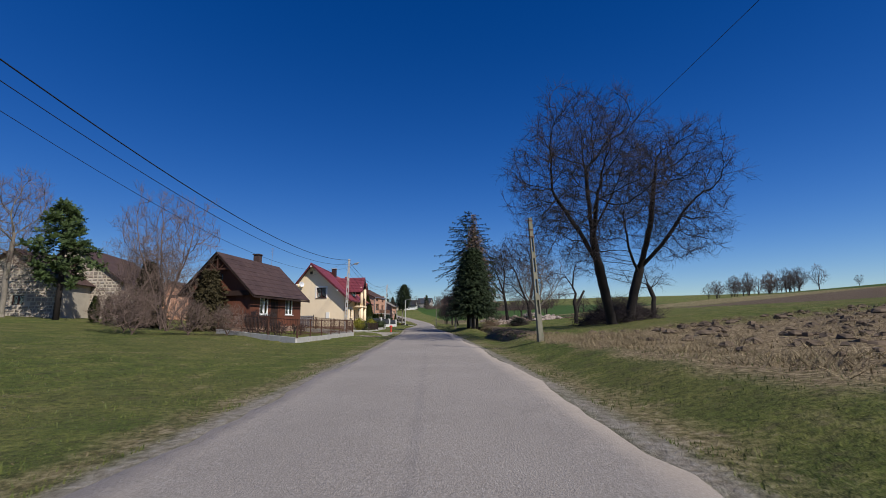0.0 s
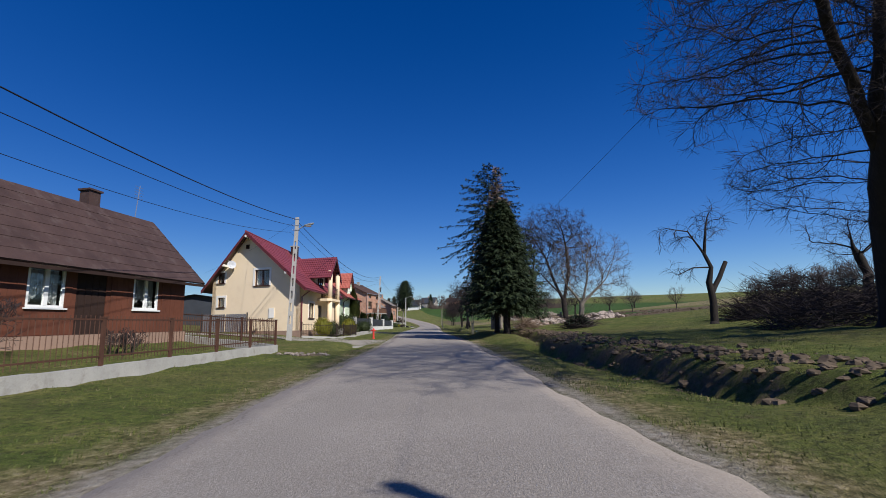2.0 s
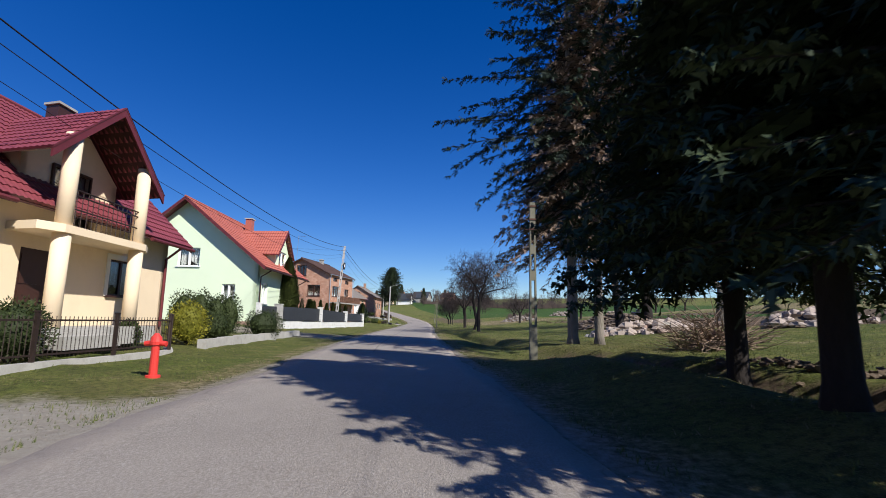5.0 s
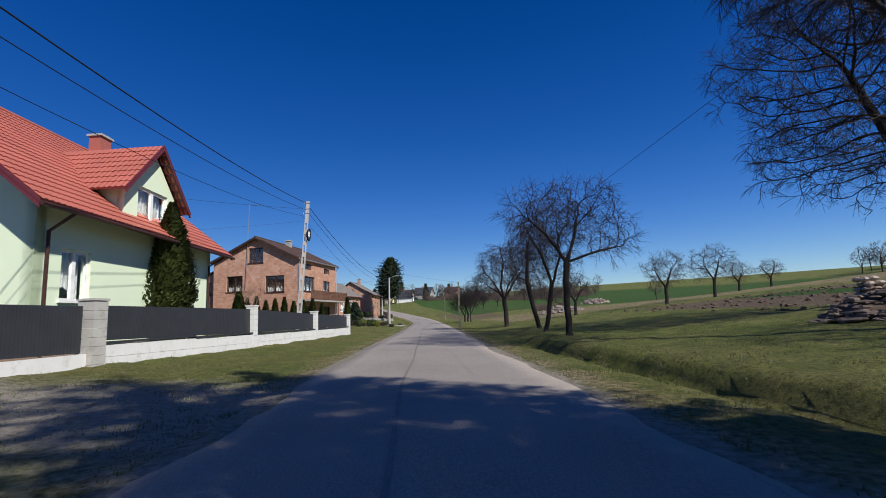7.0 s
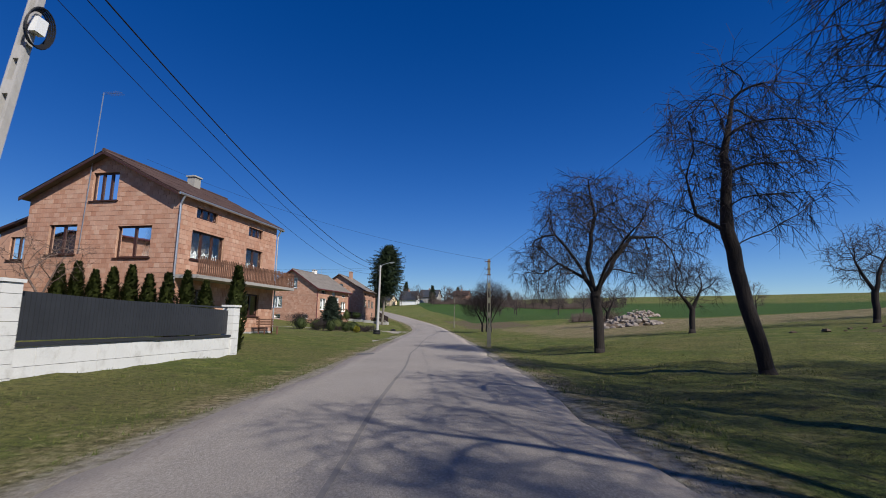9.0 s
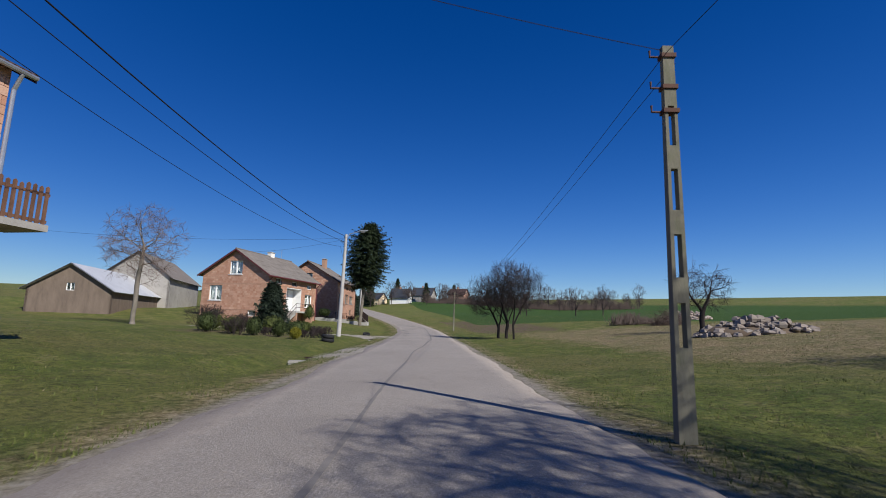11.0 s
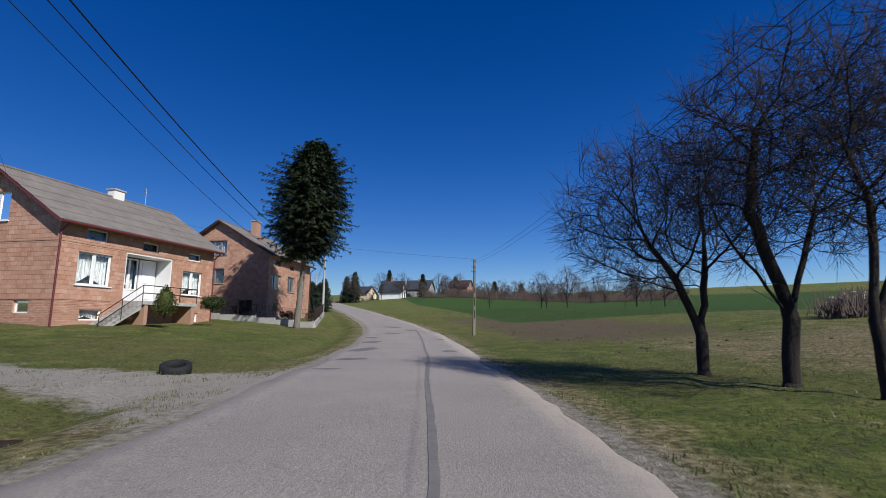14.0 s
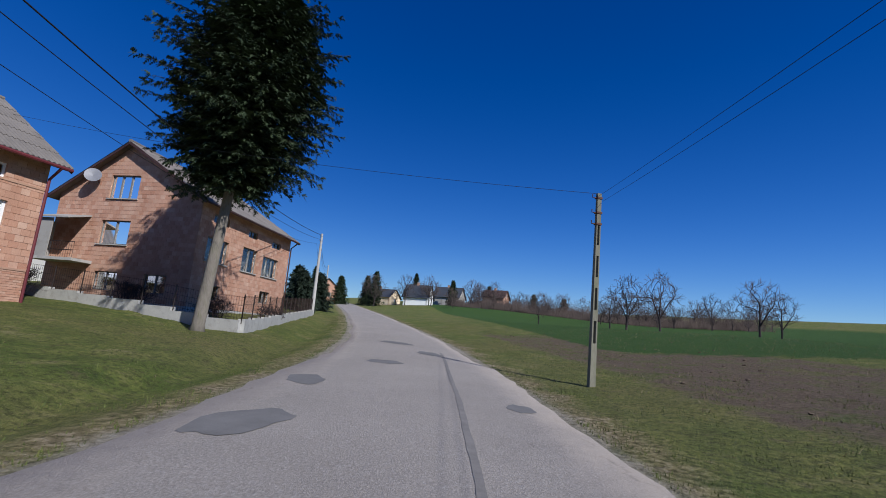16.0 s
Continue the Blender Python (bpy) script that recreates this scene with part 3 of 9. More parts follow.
def build_road():
    sy = grid_axis([(-60, -8, 2), (-8, 215, 0.6), (215, 520, 4)])
    prof = [-1.0, -0.97, -0.8, -0.5, -0.2, 0.0, 0.2, 0.5, 0.8, 0.97, 1.0]
    vs, ac = [], []
    rng = random.Random(4)
    for y in sy:
        wob_l, wob_r = rng.uniform(-0.06, 0.06) + 0.09 * math.sin(y * 0.7), rng.uniform(-0.06, 0.06) + 0.08 * math.sin(y * 0.53 + 2)
        if 160 < y < 178:
            wob_l, wob_r = wob_l + 0.25, wob_r + 0.2
        for p in prof:
            half = HALF + (wob_l if p < 0 else wob_r) * (abs(p) > 0.9)
            z = float(rise(y)) + 0.03 * (1 - p * p) - (0.14 if abs(p) == 1.0 else 0.0)
            vs.append((float(road_x(y)) + p * half + (0.02 * p if abs(p) == 1 else 0), float(y), z))
            ac.append(p)
    k = len(prof)
    fs = [(i * k + j, i * k + j + 1, (i + 1) * k + j + 1, (i + 1) * k + j) for i in range(len(sy) - 1) for j in range(k - 1)]
    me = bpy.data.meshes.new("road")
    me.from_pydata(vs, [], fs)
    at = me.attributes.new("across", "FLOAT", "POINT")
    at.data.foreach_set("value", ac)
    me.materials.append(M["road"])
    me.polygons.foreach_set("use_smooth", [True] * len(me.polygons))
    road = tagged(new("road", me), "narrow worn grey asphalt village road with ragged edges", "road", kind="structure")
    # tarred seam in the middle
    m = Mesh()
    last = None
    for y in np.arange(66, 182, 0.35):
        off = float(np.interp(y, [66, 80, 92, 108, 113, 125, 134, 138, 148, 154, 162, 170, 177, 182], [-0.4, -0.4, -0.3, -0.5, -0.6, -0.4, -0.2, 0.05, 0.6, 0.68, 0.78, 0.85, 1.15, 1.4])) + 0.03 * math.sin(y * 0.6) + rng.uniform(-0.006, 0.006)
        w = 0.03 + 0.014 * sstep(125, 150, y) + rng.uniform(-0.008, 0.008)
        x = float(road_x(y)) + off
        p = off / HALF
        z = float(rise(y)) + 0.03 * (1 - p * p) + 0.005
        cur = ((x - w, y, z), (x + w, y, z))
        if last:
            m.quad(last[0], last[1], cur[1], cur[0])
        last = cur
    part("tar_seam", m, M["tar"], road, "dark sealed seam along the middle")
    # repaired spots
    for (x, y, a, b, lean) in ((-9.05, 159.6, 0.4, 0.45, 0.1), (-9.55, 164.5, 0.42, 1.3, 0.25), (-6.07, 163.8, 0.36, 0.42, 0.0), (-9.93, 169.2, 0.42, 0.8, 0.3), (-10.46, 172.9, 0.4, 0.6, -0.1), (-9.1, 156.5, 0.38, 0.14, 0.2),
                               (-9.7, 177.2, 0.45, 0.5, -0.3), (-8.8, 181.0, 0.35, 0.8, -0.3), (-10.6, 185.0, 0.6, 0.8, -0.4), (-6.5, 171.8, 0.2, 0.4, 0.0), (-7.9, 112.5, 0.28, 0.6, 0.0)):
        m = Mesh()
        ring = []
        ph = rng.uniform(0, 6.28)
        for i in range(22):
            w = 2 * math.pi * i / 22
            k = 1 + 0.16 * math.sin(2 * w + ph) + 0.1 * math.sin(5 * w + 2 * ph) + rng.uniform(-0.07, 0.07)
            py = y + b * k * math.sin(w)
            px = x + a * k * math.cos(w) + lean * (py - y)
            p = (px - float(road_x(py))) / HALF
            ring.append((px, py, float(rise(py)) + 0.03 * (1 - p * p) + 0.006))
        n = len(m.v)
        m.v += ring + [(x, y, float(rise(y)) + 0.03 * (1 - ((x - float(road_x(y))) / HALF) ** 2) + 0.008)]
        m.f += [(n + i, n + (i + 1) % 22, n + 22) for i in range(22)]
        part("asphalt_patch", m, M["patch"], road, "darker repaired patch of asphalt")


build_ground()
build_road()

# ---- house kit ----
class Frame:
    """A plan frame: u along the front, v into the house, both in the ground plan."""

    def __init__(self, x, y, along, inward, z=0.0, tall=1.0):
        self.o, self.u, self.v, self.z, self.tall = (x, y), along, inward, z, tall

    def __call__(self, u, v, w):
        return (self.o[0] + u * self.u[0] + v * self.v[0], self.o[1] + u * self.u[1] + v * self.v[1], self.z + self.tall * w)


def side(fr, which, L, D):
    """A wall's own frame: s along the wall as seen from outside, d inward."""
    if which == "front":
        return lambda s, d, z: fr(s, d, z)
    if which == "near":
        return lambda s, d, z: fr(d, s, z)
    if which == "back":
        return lambda s, d, z: fr(s, D - d, z)
    return lambda s, d, z: fr(L - d, s, z)


def clip_poly(poly, f):
    """Keeps the part of a polygon where f >= 0."""
    out = []
    for i in range(len(poly)):
        a, b = poly[i], poly[(i + 1) % len(poly)]
        fa, fb = f(a), f(b)
        if fa >= 0:
            out.append(a)
        if fa * fb < 0:
            t = fa / (fa - fb)
            out.append((a[0] + t * (b[0] - a[0]), a[1] + t * (b[1] - a[1])))
    return out


def wall_mesh(wf, length, z0, top, openings, thick=0.3, breaks=()):
    """A wall with its openings cut through; top(s) is the roof line."""
    m, cells = Mesh(), []
    us = sorted({0.0, length, *breaks, *[o[0] for o in openings], *[o[1] for o in openings]})
    zmax = max(top(u) for u in us)
    zs = sorted({z0, zmax, *[o[2] for o in openings], *[o[3] for o in openings]})
    for a, b in zip(us, us[1:]):
        for c, d in zip(zs, zs[1:]):
            um, zm = (a + b) / 2, (c + d) / 2
            if any(o[0] < um < o[1] and o[2] < zm < o[3] for o in openings):
                continue
            ta, tb = top(a + 1e-6), top(b - 1e-6)
            poly = clip_poly([(a, c), (b, c), (b, d), (a, d)], lambda p: ta + (tb - ta) * (p[0] - a) / (b - a) - p[1])
            if len(poly) >= 3:
                cells.append(poly)
    # corner points are shared, inner faces between cells left out
    ids, edges = {}, collections.Counter()

    def vid(p, d):
        k = (round(p[0], 3), round(p[1], 3), d)
        if k not in ids:
            ids[k] = len(m.v)
            m.v.append(tuple(wf(p[0], d, p[1])))
        return ids[k]

    key = lambda p: (round(p[0], 3), round(p[1], 3))
    for poly in cells:
        for p, q in zip(poly, poly[1:] + poly[:1]):
            edges[frozenset((key(p), key(q)))] += 1
    for poly in cells:
        m.f.append(tuple(vid(p, 0) for p in reversed(poly)))
        m.f.append(tuple(vid(p, thick) for p in poly))
        for p, q in zip(poly, poly[1:] + poly[:1]):
            if key(p) != key(q) and edges[frozenset((key(p), key(q)))] == 1:
                m.f.append((vid(p, 0), vid(q, 0), vid(q, thick), vid(p, thick)))
    return m


def blocks_on(wf, length, z0, top, openings, bw, bh, proud, rng, joint=0.014, jig=0.004):
    """Masonry pieces laid in courses over a wall: a list of eight-cornered slabs."""
    out = []
    z, row = z0, 0
    zt = max(top(0.01), top(length / 2), top(length - 0.01))
    while z < zt - 0.03:
        s = -bw * 0.5 if row % 2 else 0.0
        while s < length:
            a, b = max(s, 0.0) + joint / 2, min(s + bw, length) - joint / 2
            c, d = z + joint / 2, min(z + bh, zt) - joint / 2
            s += bw
            if b - a < 0.04:
                continue
            lim = min(top(a), top(b))
            if c > lim - 0.04:
                continue
            d = min(d, lim)
            pieces = [(a, b, c, d)]
            for o in openings:
                nxt = []
                for (p, q, e, g) in pieces:
                    if q <= o[0] or p >= o[1] or g <= o[2] or e >= o[3]:
                        nxt.append((p, q, e, g))
                        continue
                    if p < o[0] - 0.03:
                        nxt.append((p, o[0], e, g))
                    if q > o[1] + 0.03:
                        nxt.append((o[1], q, e, g))
                    if max(p, o[0]) < min(q, o[1]):
                        if e < o[2] - 0.03:
                            nxt.append((max(p, o[0]), min(q, o[1]), e, o[2]))
                        if g > o[3] + 0.03:
                            nxt.append((max(p, o[0]), min(q, o[1]), o[3], g))
                pieces = nxt
            for (p, q, e, g) in pieces:
                pr = proud + rng.uniform(-jig, jig)
                out.append([wf(p, 0.01, e), wf(q, 0.01, e), wf(q, 0.01, g), wf(p, 0.01, g), wf(p, -pr, e), wf(q, -pr, e), wf(q, -pr, g), wf(p, -pr, g)])
        z += bh
        row += 1
    return out


def slab_faces(m, c):
    n = len(m.v)
    m.v += c
    m.f += [(n + 4, n + 5, n + 6, n + 7), (n, n + 1, n + 5, n + 4), (n + 1, n + 2, n + 6, n + 5), (n + 2, n + 3, n + 7, n + 6), (n + 3, n, n + 4, n + 7)]


def window(house, wf, s0, s1, z0, z1, frame_mat, leaves=2, depth=0.12, surround=None, sill=None, curtain=True, bar=0.06, transom=0.0, back=True):
    """A window set into its opening: frame, sashes, pane, curtain, sill."""
    w = thing_part("window", house, wf((s0 + s1) / 2, depth, z0))
    m = Mesh()
    m.box(wf, s0, s1, depth - 0.03, depth + 0.05, z0, z0 + bar)
    m.box(wf, s0, s1, depth - 0.03, depth + 0.05, z1 - bar, z1)
    m.box(wf, s0, s0 + bar, depth - 0.03, depth + 0.05, z0 + bar, z1 - bar)
    m.box(wf, s1 - bar, s1, depth - 0.03, depth + 0.05, z0 + bar, z1 - bar)
    part("window_frame", m, frame_mat, w)
    for i in range(1, leaves):
        c = s0 + (s1 - s0) * i / leaves
        m = Mesh()
        m.box(wf, c - bar * 0.8, c + bar * 0.8, depth - 0.04, depth + 0.045, z0 + bar, z1 - bar)
        part("mullion", m, frame_mat, w)
    if transom:
        m = Mesh()
        m.box(wf, s0 + bar, s1 - bar, depth - 0.035, depth + 0.04, z0 + transom - bar / 2, z0 + transom + bar / 2)
        part("transom", m, frame_mat, w)
    m = Mesh()
    m.box(wf, s0 + bar * 0.5, s1 - bar * 0.5, depth + 0.004, depth + 0.016, z0 + bar * 0.5, z1 - bar * 0.5)
    p = part("pane", m, M["glass"], w, "clear window glass")
    p.visible_shadow = False
    if curtain:
        m = Mesh()
        n = max(8, int((s1 - s0) / 0.05))
        last = None
        for i in range(n + 1):
            s = s0 + 0.02 + (s1 - s0 - 0.04) * i / n
            t = abs(2 * i / n - 1)
            low = z0 + 0.05 + (z1 - z0) * 0.3 * (1 - t) ** 1.5
            high = z1 - 0.02
            if curtain == "half":
                low, high = z0 + 0.02, z0 + (z1 - z0) * (0.3 + 0.07 * math.sin(i * 0.9))
            d = depth + 0.26 + 0.035 * math.sin(i * 1.7)
            cur = (wf(s, d, low), wf(s, d, high))
            if last:
                m.quad(last[0], cur[0], cur[1], last[1])
            last = cur
        part("curtain", m, M["curtain"], w, "white net curtain", True)
    # added dark panel behind the pane, in place of the unlit depth of the room
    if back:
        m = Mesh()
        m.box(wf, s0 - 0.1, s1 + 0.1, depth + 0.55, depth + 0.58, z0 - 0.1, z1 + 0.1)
        part("room_wall", m, M["room"], w, "dark panel standing in for the unlit room")
    if surround:
        m = Mesh()
        k = 0.16
        for a, b, c, d in ((s0 - k, s0, z0 - 0.02, z1 + k), (s1, s1 + k, z0 - 0.02, z1 + k), (s0, s1, z1, z1 + k)):
            m.box(wf, a, b, -0.035, 0.0, c, d)
        part("surround", m, surround, w, "pale plaster band round the window")
    if sill:
        m = Mesh()
        m.box(wf, s0 - 0.08, s1 + 0.08, -0.09, depth - 0.03, z0 - 0.05, z0)
        part("window_sill", m, sill, w)
    return w


def thing_part(name, parent, at):
    """An empty part, which carries sub-parts."""
    ob = new(name)
    ob.empty_display_size = 0.1
    ob.parent = parent
    ob.location = Vector(at) - world_of(parent)
    return ob


def wave_roof(fr, u0, u1, va, za, vb, zb, pitch_u=0.19, amp=0.028, step=0.36, step_h=0.03, thick=0.05, tri=None):
    """A roof slope of pressed sheet or corrugated board between the eave (va, za) and the ridge (vb, zb).
    tri: cuts the slope's ends, as (start, end) shares taken off at the ridge."""
    m = Mesh()
    L = math.hypot(vb - va, zb - za)
    rows = max(1, round(L / step)) if step else 1
    nu = max(4, int((u1 - u0) / (pitch_u / 4)))
    nv, nz = -(zb - za) / L, (vb - va) / L

    def line(t, lift):
        pts = []
        c0 = u0 + (tri[0] * t if tri else 0)
        c1 = u1 - (tri[1] * t if tri else 0)
        for i in range(nu + 1):
            u = c0 + (c1 - c0) * i / nu
            h = amp * (0.5 + 0.5 * math.cos(2 * math.pi * u / pitch_u)) + lift
            pts.append(fr(u, va + (vb - va) * t + nv * h, za + (zb - za) * t + nz * h))
        return pts

    n = len(m.v)
    k = nu + 1
    count = 0
    m.v += line(0.0, -thick)
    count += 1
    for r in range(rows):
        m.v += line(r / rows, step_h)
        m.v += line((r + 1) / rows, 0.0)
        count += 2
    m.v += line(1.0, -thick)
    m.v += line(0.0, -thick - 0.001)
    count += 2
    for r in range(count - 1):
        for i in range(nu):
            a = n + r * k + i
            m.f.append((a, a + 1, a + k + 1, a + k))
    return m


def gutter(house, fr, u0, u1, v, z, mat, pipes=()):
    m = Mesh()
    m.tube([fr(u0, v, z), fr(u1, v, z)], 0.065, 8)
    part("gutter", m, mat, house, "rain gutter along the eave")
    for (u, zb, vin) in pipes:
        m = Mesh()
        m.tube([fr(u, v, z - 0.05), fr(u, vin - 0.1, z - 0.45), fr(u, vin - 0.1, zb)], 0.05, 8)
        part("downpipe", m, mat, house, "rain downpipe")


def chimney(house, fr, u, v, z0, z1, w, d, mat, label="", pot=True):
    m = Mesh()
    m.box(fr, u - w / 2, u + w / 2, v - d / 2, v + d / 2, z0, z1)
    c = part("chimney", m, mat, house, label)
    m = Mesh()
    m.box(fr, u - w / 2 - 0.07, u + w / 2 + 0.07, v - d / 2 - 0.07, v + d / 2 + 0.07, z1, z1 + 0.08)
    if pot:
        m.box(fr, u - w / 4, u + w / 4, v - d / 4, v + d / 4, z1 + 0.08, z1 + 0.16)
    part("chimney_cap", m, M["concrete"] if mat != M["brown_roof"] else mat, c)


def gable_top(D, eave_z, apex_v, apex_z, far_z=None):
    far_z = eave_z if far_z is None else far_z
    return lambda s: eave_z + (apex_z - eave_z) * s / apex_v if s <= apex_v else apex_z + (far_z - apex_z) * (s - apex_v) / (D - apex_v)


def masonry(house, walls, rng, bw, bh, near_box, limit=300):
    """Lays the pieces of several walls: those in near_box as parts, the rest joined."""
    rest = Mesh()
    made = 0
    for wall, wf, length, z0, top, ops in walls:
        for c in blocks_on(wf, length, z0, top, ops, bw, bh, 0.012, rng):
            s = Vector(c[4])
            if made < limit and near_box(s):
                m = Mesh()
                slab_faces(m, [tuple(p) for p in c])
                part("block", m, M["block_piece"], wall)
                made += 1
            else:
                slab_faces(rest, c)
    part("block_field", rest, M["block"], house, "courses of orange clay blocks", kind="stuff")

# ---- the houses ----
def brown_house():
    fr = Frame(-14.22, 34.52, (0.0936, 0.9956), (-0.982, 0.19))
    L, D, base, eave, apex = 9.1, 5.1, 0.3, 3.75, 6.3
    h = thing("brown_house", fr(L / 2, D / 2, 0.6), "small old wooden house painted brown under a dark felt roof", "house")
    w1, door, w2 = (1.45, 2.8, 1.85, 3.3), (3.25, 4.55, 0.75, 3.15), (5.9, 7.35, 1.88, 3.32)
    wf = side(fr, "front", L, D)
    top = lambda s: eave
    wall = part("wall", wall_mesh(wf, L, 0.95, top, [w1, door, w2], 0.16), M["brown_paint"], h, "brown painted board wall")
    gt = gable_top(D, eave, D / 2, apex)
    nf = side(fr, "near", L, D)
    gwin = (D / 2 - 0.22, D / 2 + 0.22, 4.35, 4.85)
    near = part("wall", wall_mesh(nf, D, 0.95, gt, [gwin], 0.16, (D / 2,)), M["brown_paint"], h, "brown painted gable wall")
    part("wall", wall_mesh(side(fr, "far", L, D), D, 0.95, gt, [], 0.16, (D / 2,)), M["brown_paint"], h)
    part("wall", wall_mesh(side(fr, "back", L, D), L, 0.95, top, [], 0.16), M["brown_paint"], h)
    # flush boards on the two walls that the road sees
    rng = random.Random(1)
    for wl, f, length, ops, tp in ((wall, wf, L, [w1, door, w2], top), (near, nf, D, [gwin], gt)):
        s = 0.0
        while s < length - 0.05:
            b = min(s + 0.28, length)
            for a0, a1 in ((0.97, 3.5),):
                cuts = [o for o in ops if o[0] < b - 0.02 and o[1] > s + 0.02]
                segs = [(a0, a1)]
                for o in cuts:
                    segs = [q for (p0, p1) in segs for q in ((p0, min(p1, o[2])), (max(p0, o[3]), p1)) if q[1] - q[0] > 0.05]
                for p0, p1 in segs:
                    m = Mesh()
                    pr = 0.016 + rng.uniform(0, 0.006)
                    m.box(f, s + 0.004, b - 0.004, -pr, 0.0, p0, p1)
                    part("board", m, M["brown_paint"], wl)
            s += 0.28
    m = Mesh()
    m.box(fr, -0.08, L + 0.08, -0.08, D + 0.08, base, 0.95)
    part("plinth", m, M["plinth"], h, "low brown-plastered plinth")
    # dark strip painting the eave's shade on the wall, dark boarding in the gable
    m = Mesh()
    m.box(wf, -0.03, L + 0.03, -0.035, -0.024, 3.38, eave)
    part("eave_board", m, M["brown_dark"], h)
    m = Mesh()
    m.box(nf, -0.05, D + 0.05, -0.3, 0.0, 3.42, 3.56)
    m.box(nf, -0.05, D + 0.05, -0.3, -0.26, 3.2, 3.42)
    part("skirt_roof", m, M["brown_dark"], h, "dark boarded ledge under the gable")
    m = Mesh()
    m.prism([nf(D / 2 - 1.05, -0.5, 5.1), nf(D / 2 + 1.05, -0.5, 5.1), nf(D / 2 + 1.05, -0.5, 5.2), nf(D / 2 - 1.05, -0.5, 5.2)], [nf(D / 2 - 1.05, -0.44, 5.1), nf(D / 2 + 1.05, -0.44, 5.1), nf(D / 2 + 1.05, -0.44, 5.2), nf(D / 2 - 1.05, -0.44, 5.2)])
    m.box(nf, D / 2 - 0.05, D / 2 + 0.05, -0.5, -0.44, 5.0, 6.0)
    for k in (-1, 1):
        m.tube([nf(D / 2 + k * 0.05, -0.47, 5.05), nf(D / 2 + k * 0.75, -0.47, 5.65)], 0.045, 5)
    part("gable_ornament", m, M["rust"], h, "brown carved gable cross boards")
    window(h, wf, *w1, M["white"], 2, 0.04, sill=M["white"], bar=0.09)
    window(h, wf, *w2, M["white"], 2, 0.04, sill=M["white"], bar=0.09)
    window(h, nf, *gwin, M["brown_trim"], 2, 0.05, curtain=False)
    m = Mesh()
    m.box(wf, *door[:2], 0.03, 0.09, door[2], door[3])
    for k in range(4):
        m.box(wf, door[0] + 0.1 + k * 0.29, door[0] + 0.33 + k * 0.29, 0.012, 0.03, door[2] + 0.1, door[3] - 0.1)
    part("door", m, M["brown_dark"], h, "dark brown boarded door")
    ov, og = 0.62, 0.65
    sl = (apex - eave) / (D / 2)
    for k, (va, vb) in enumerate(((-ov, D / 2), (D + ov, D / 2))):
        part("roof", wave_roof(fr, -og, L + og, va, eave - ov * sl + 0.08, vb, apex + 0.08, 0.6, 0.006, 0.55, 0.014, 0.06), M["brown_roof"], h, "dark weathered felt roof slope")
    m = Mesh()
    for u in (-og + 0.02, L + og - 0.06):
        for va in (-ov, D + ov):
            lo = [fr(u, va, eave - ov * sl - 0.12), fr(u, D / 2, apex - 0.12), fr(u, D / 2, apex + 0.03), fr(u, va, eave - ov * sl + 0.03)]
            hi = [fr(u + 0.04, va, eave - ov * sl - 0.12), fr(u + 0.04, D / 2, apex - 0.12), fr(u + 0.04, D / 2, apex + 0.03), fr(u + 0.04, va, eave - ov * sl + 0.03)]
            m = Mesh()
            m.prism(lo, hi)
            part("barge_board", m, M["brown_dark"], h)
    m = Mesh()
    m.box(fr, -og, L + og, -ov - 0.02, -ov + 0.02, eave - ov * sl - 0.1, eave - ov * sl + 0.02)
    part("fascia", m, M["brown_dark"], h)
    chimney(h, fr, 6.3, 3.0, 5.6, 7.1, 0.6, 0.5, M["brown_roof"], "dark brick chimney", False)
    m = Mesh()
    m.tube([fr(8.9, 3.0, 6.0), fr(9.15, 3.0, 8.2)], 0.02, 5)
    for q in range(5):
        m.tube([fr(8.8, 3.0, 8.1 - q * 0.14), fr(9.4, 3.0, 8.1 - q * 0.14)], 0.008, 4)
    part("aerial", m, M["galv"], h, "thin television aerial")


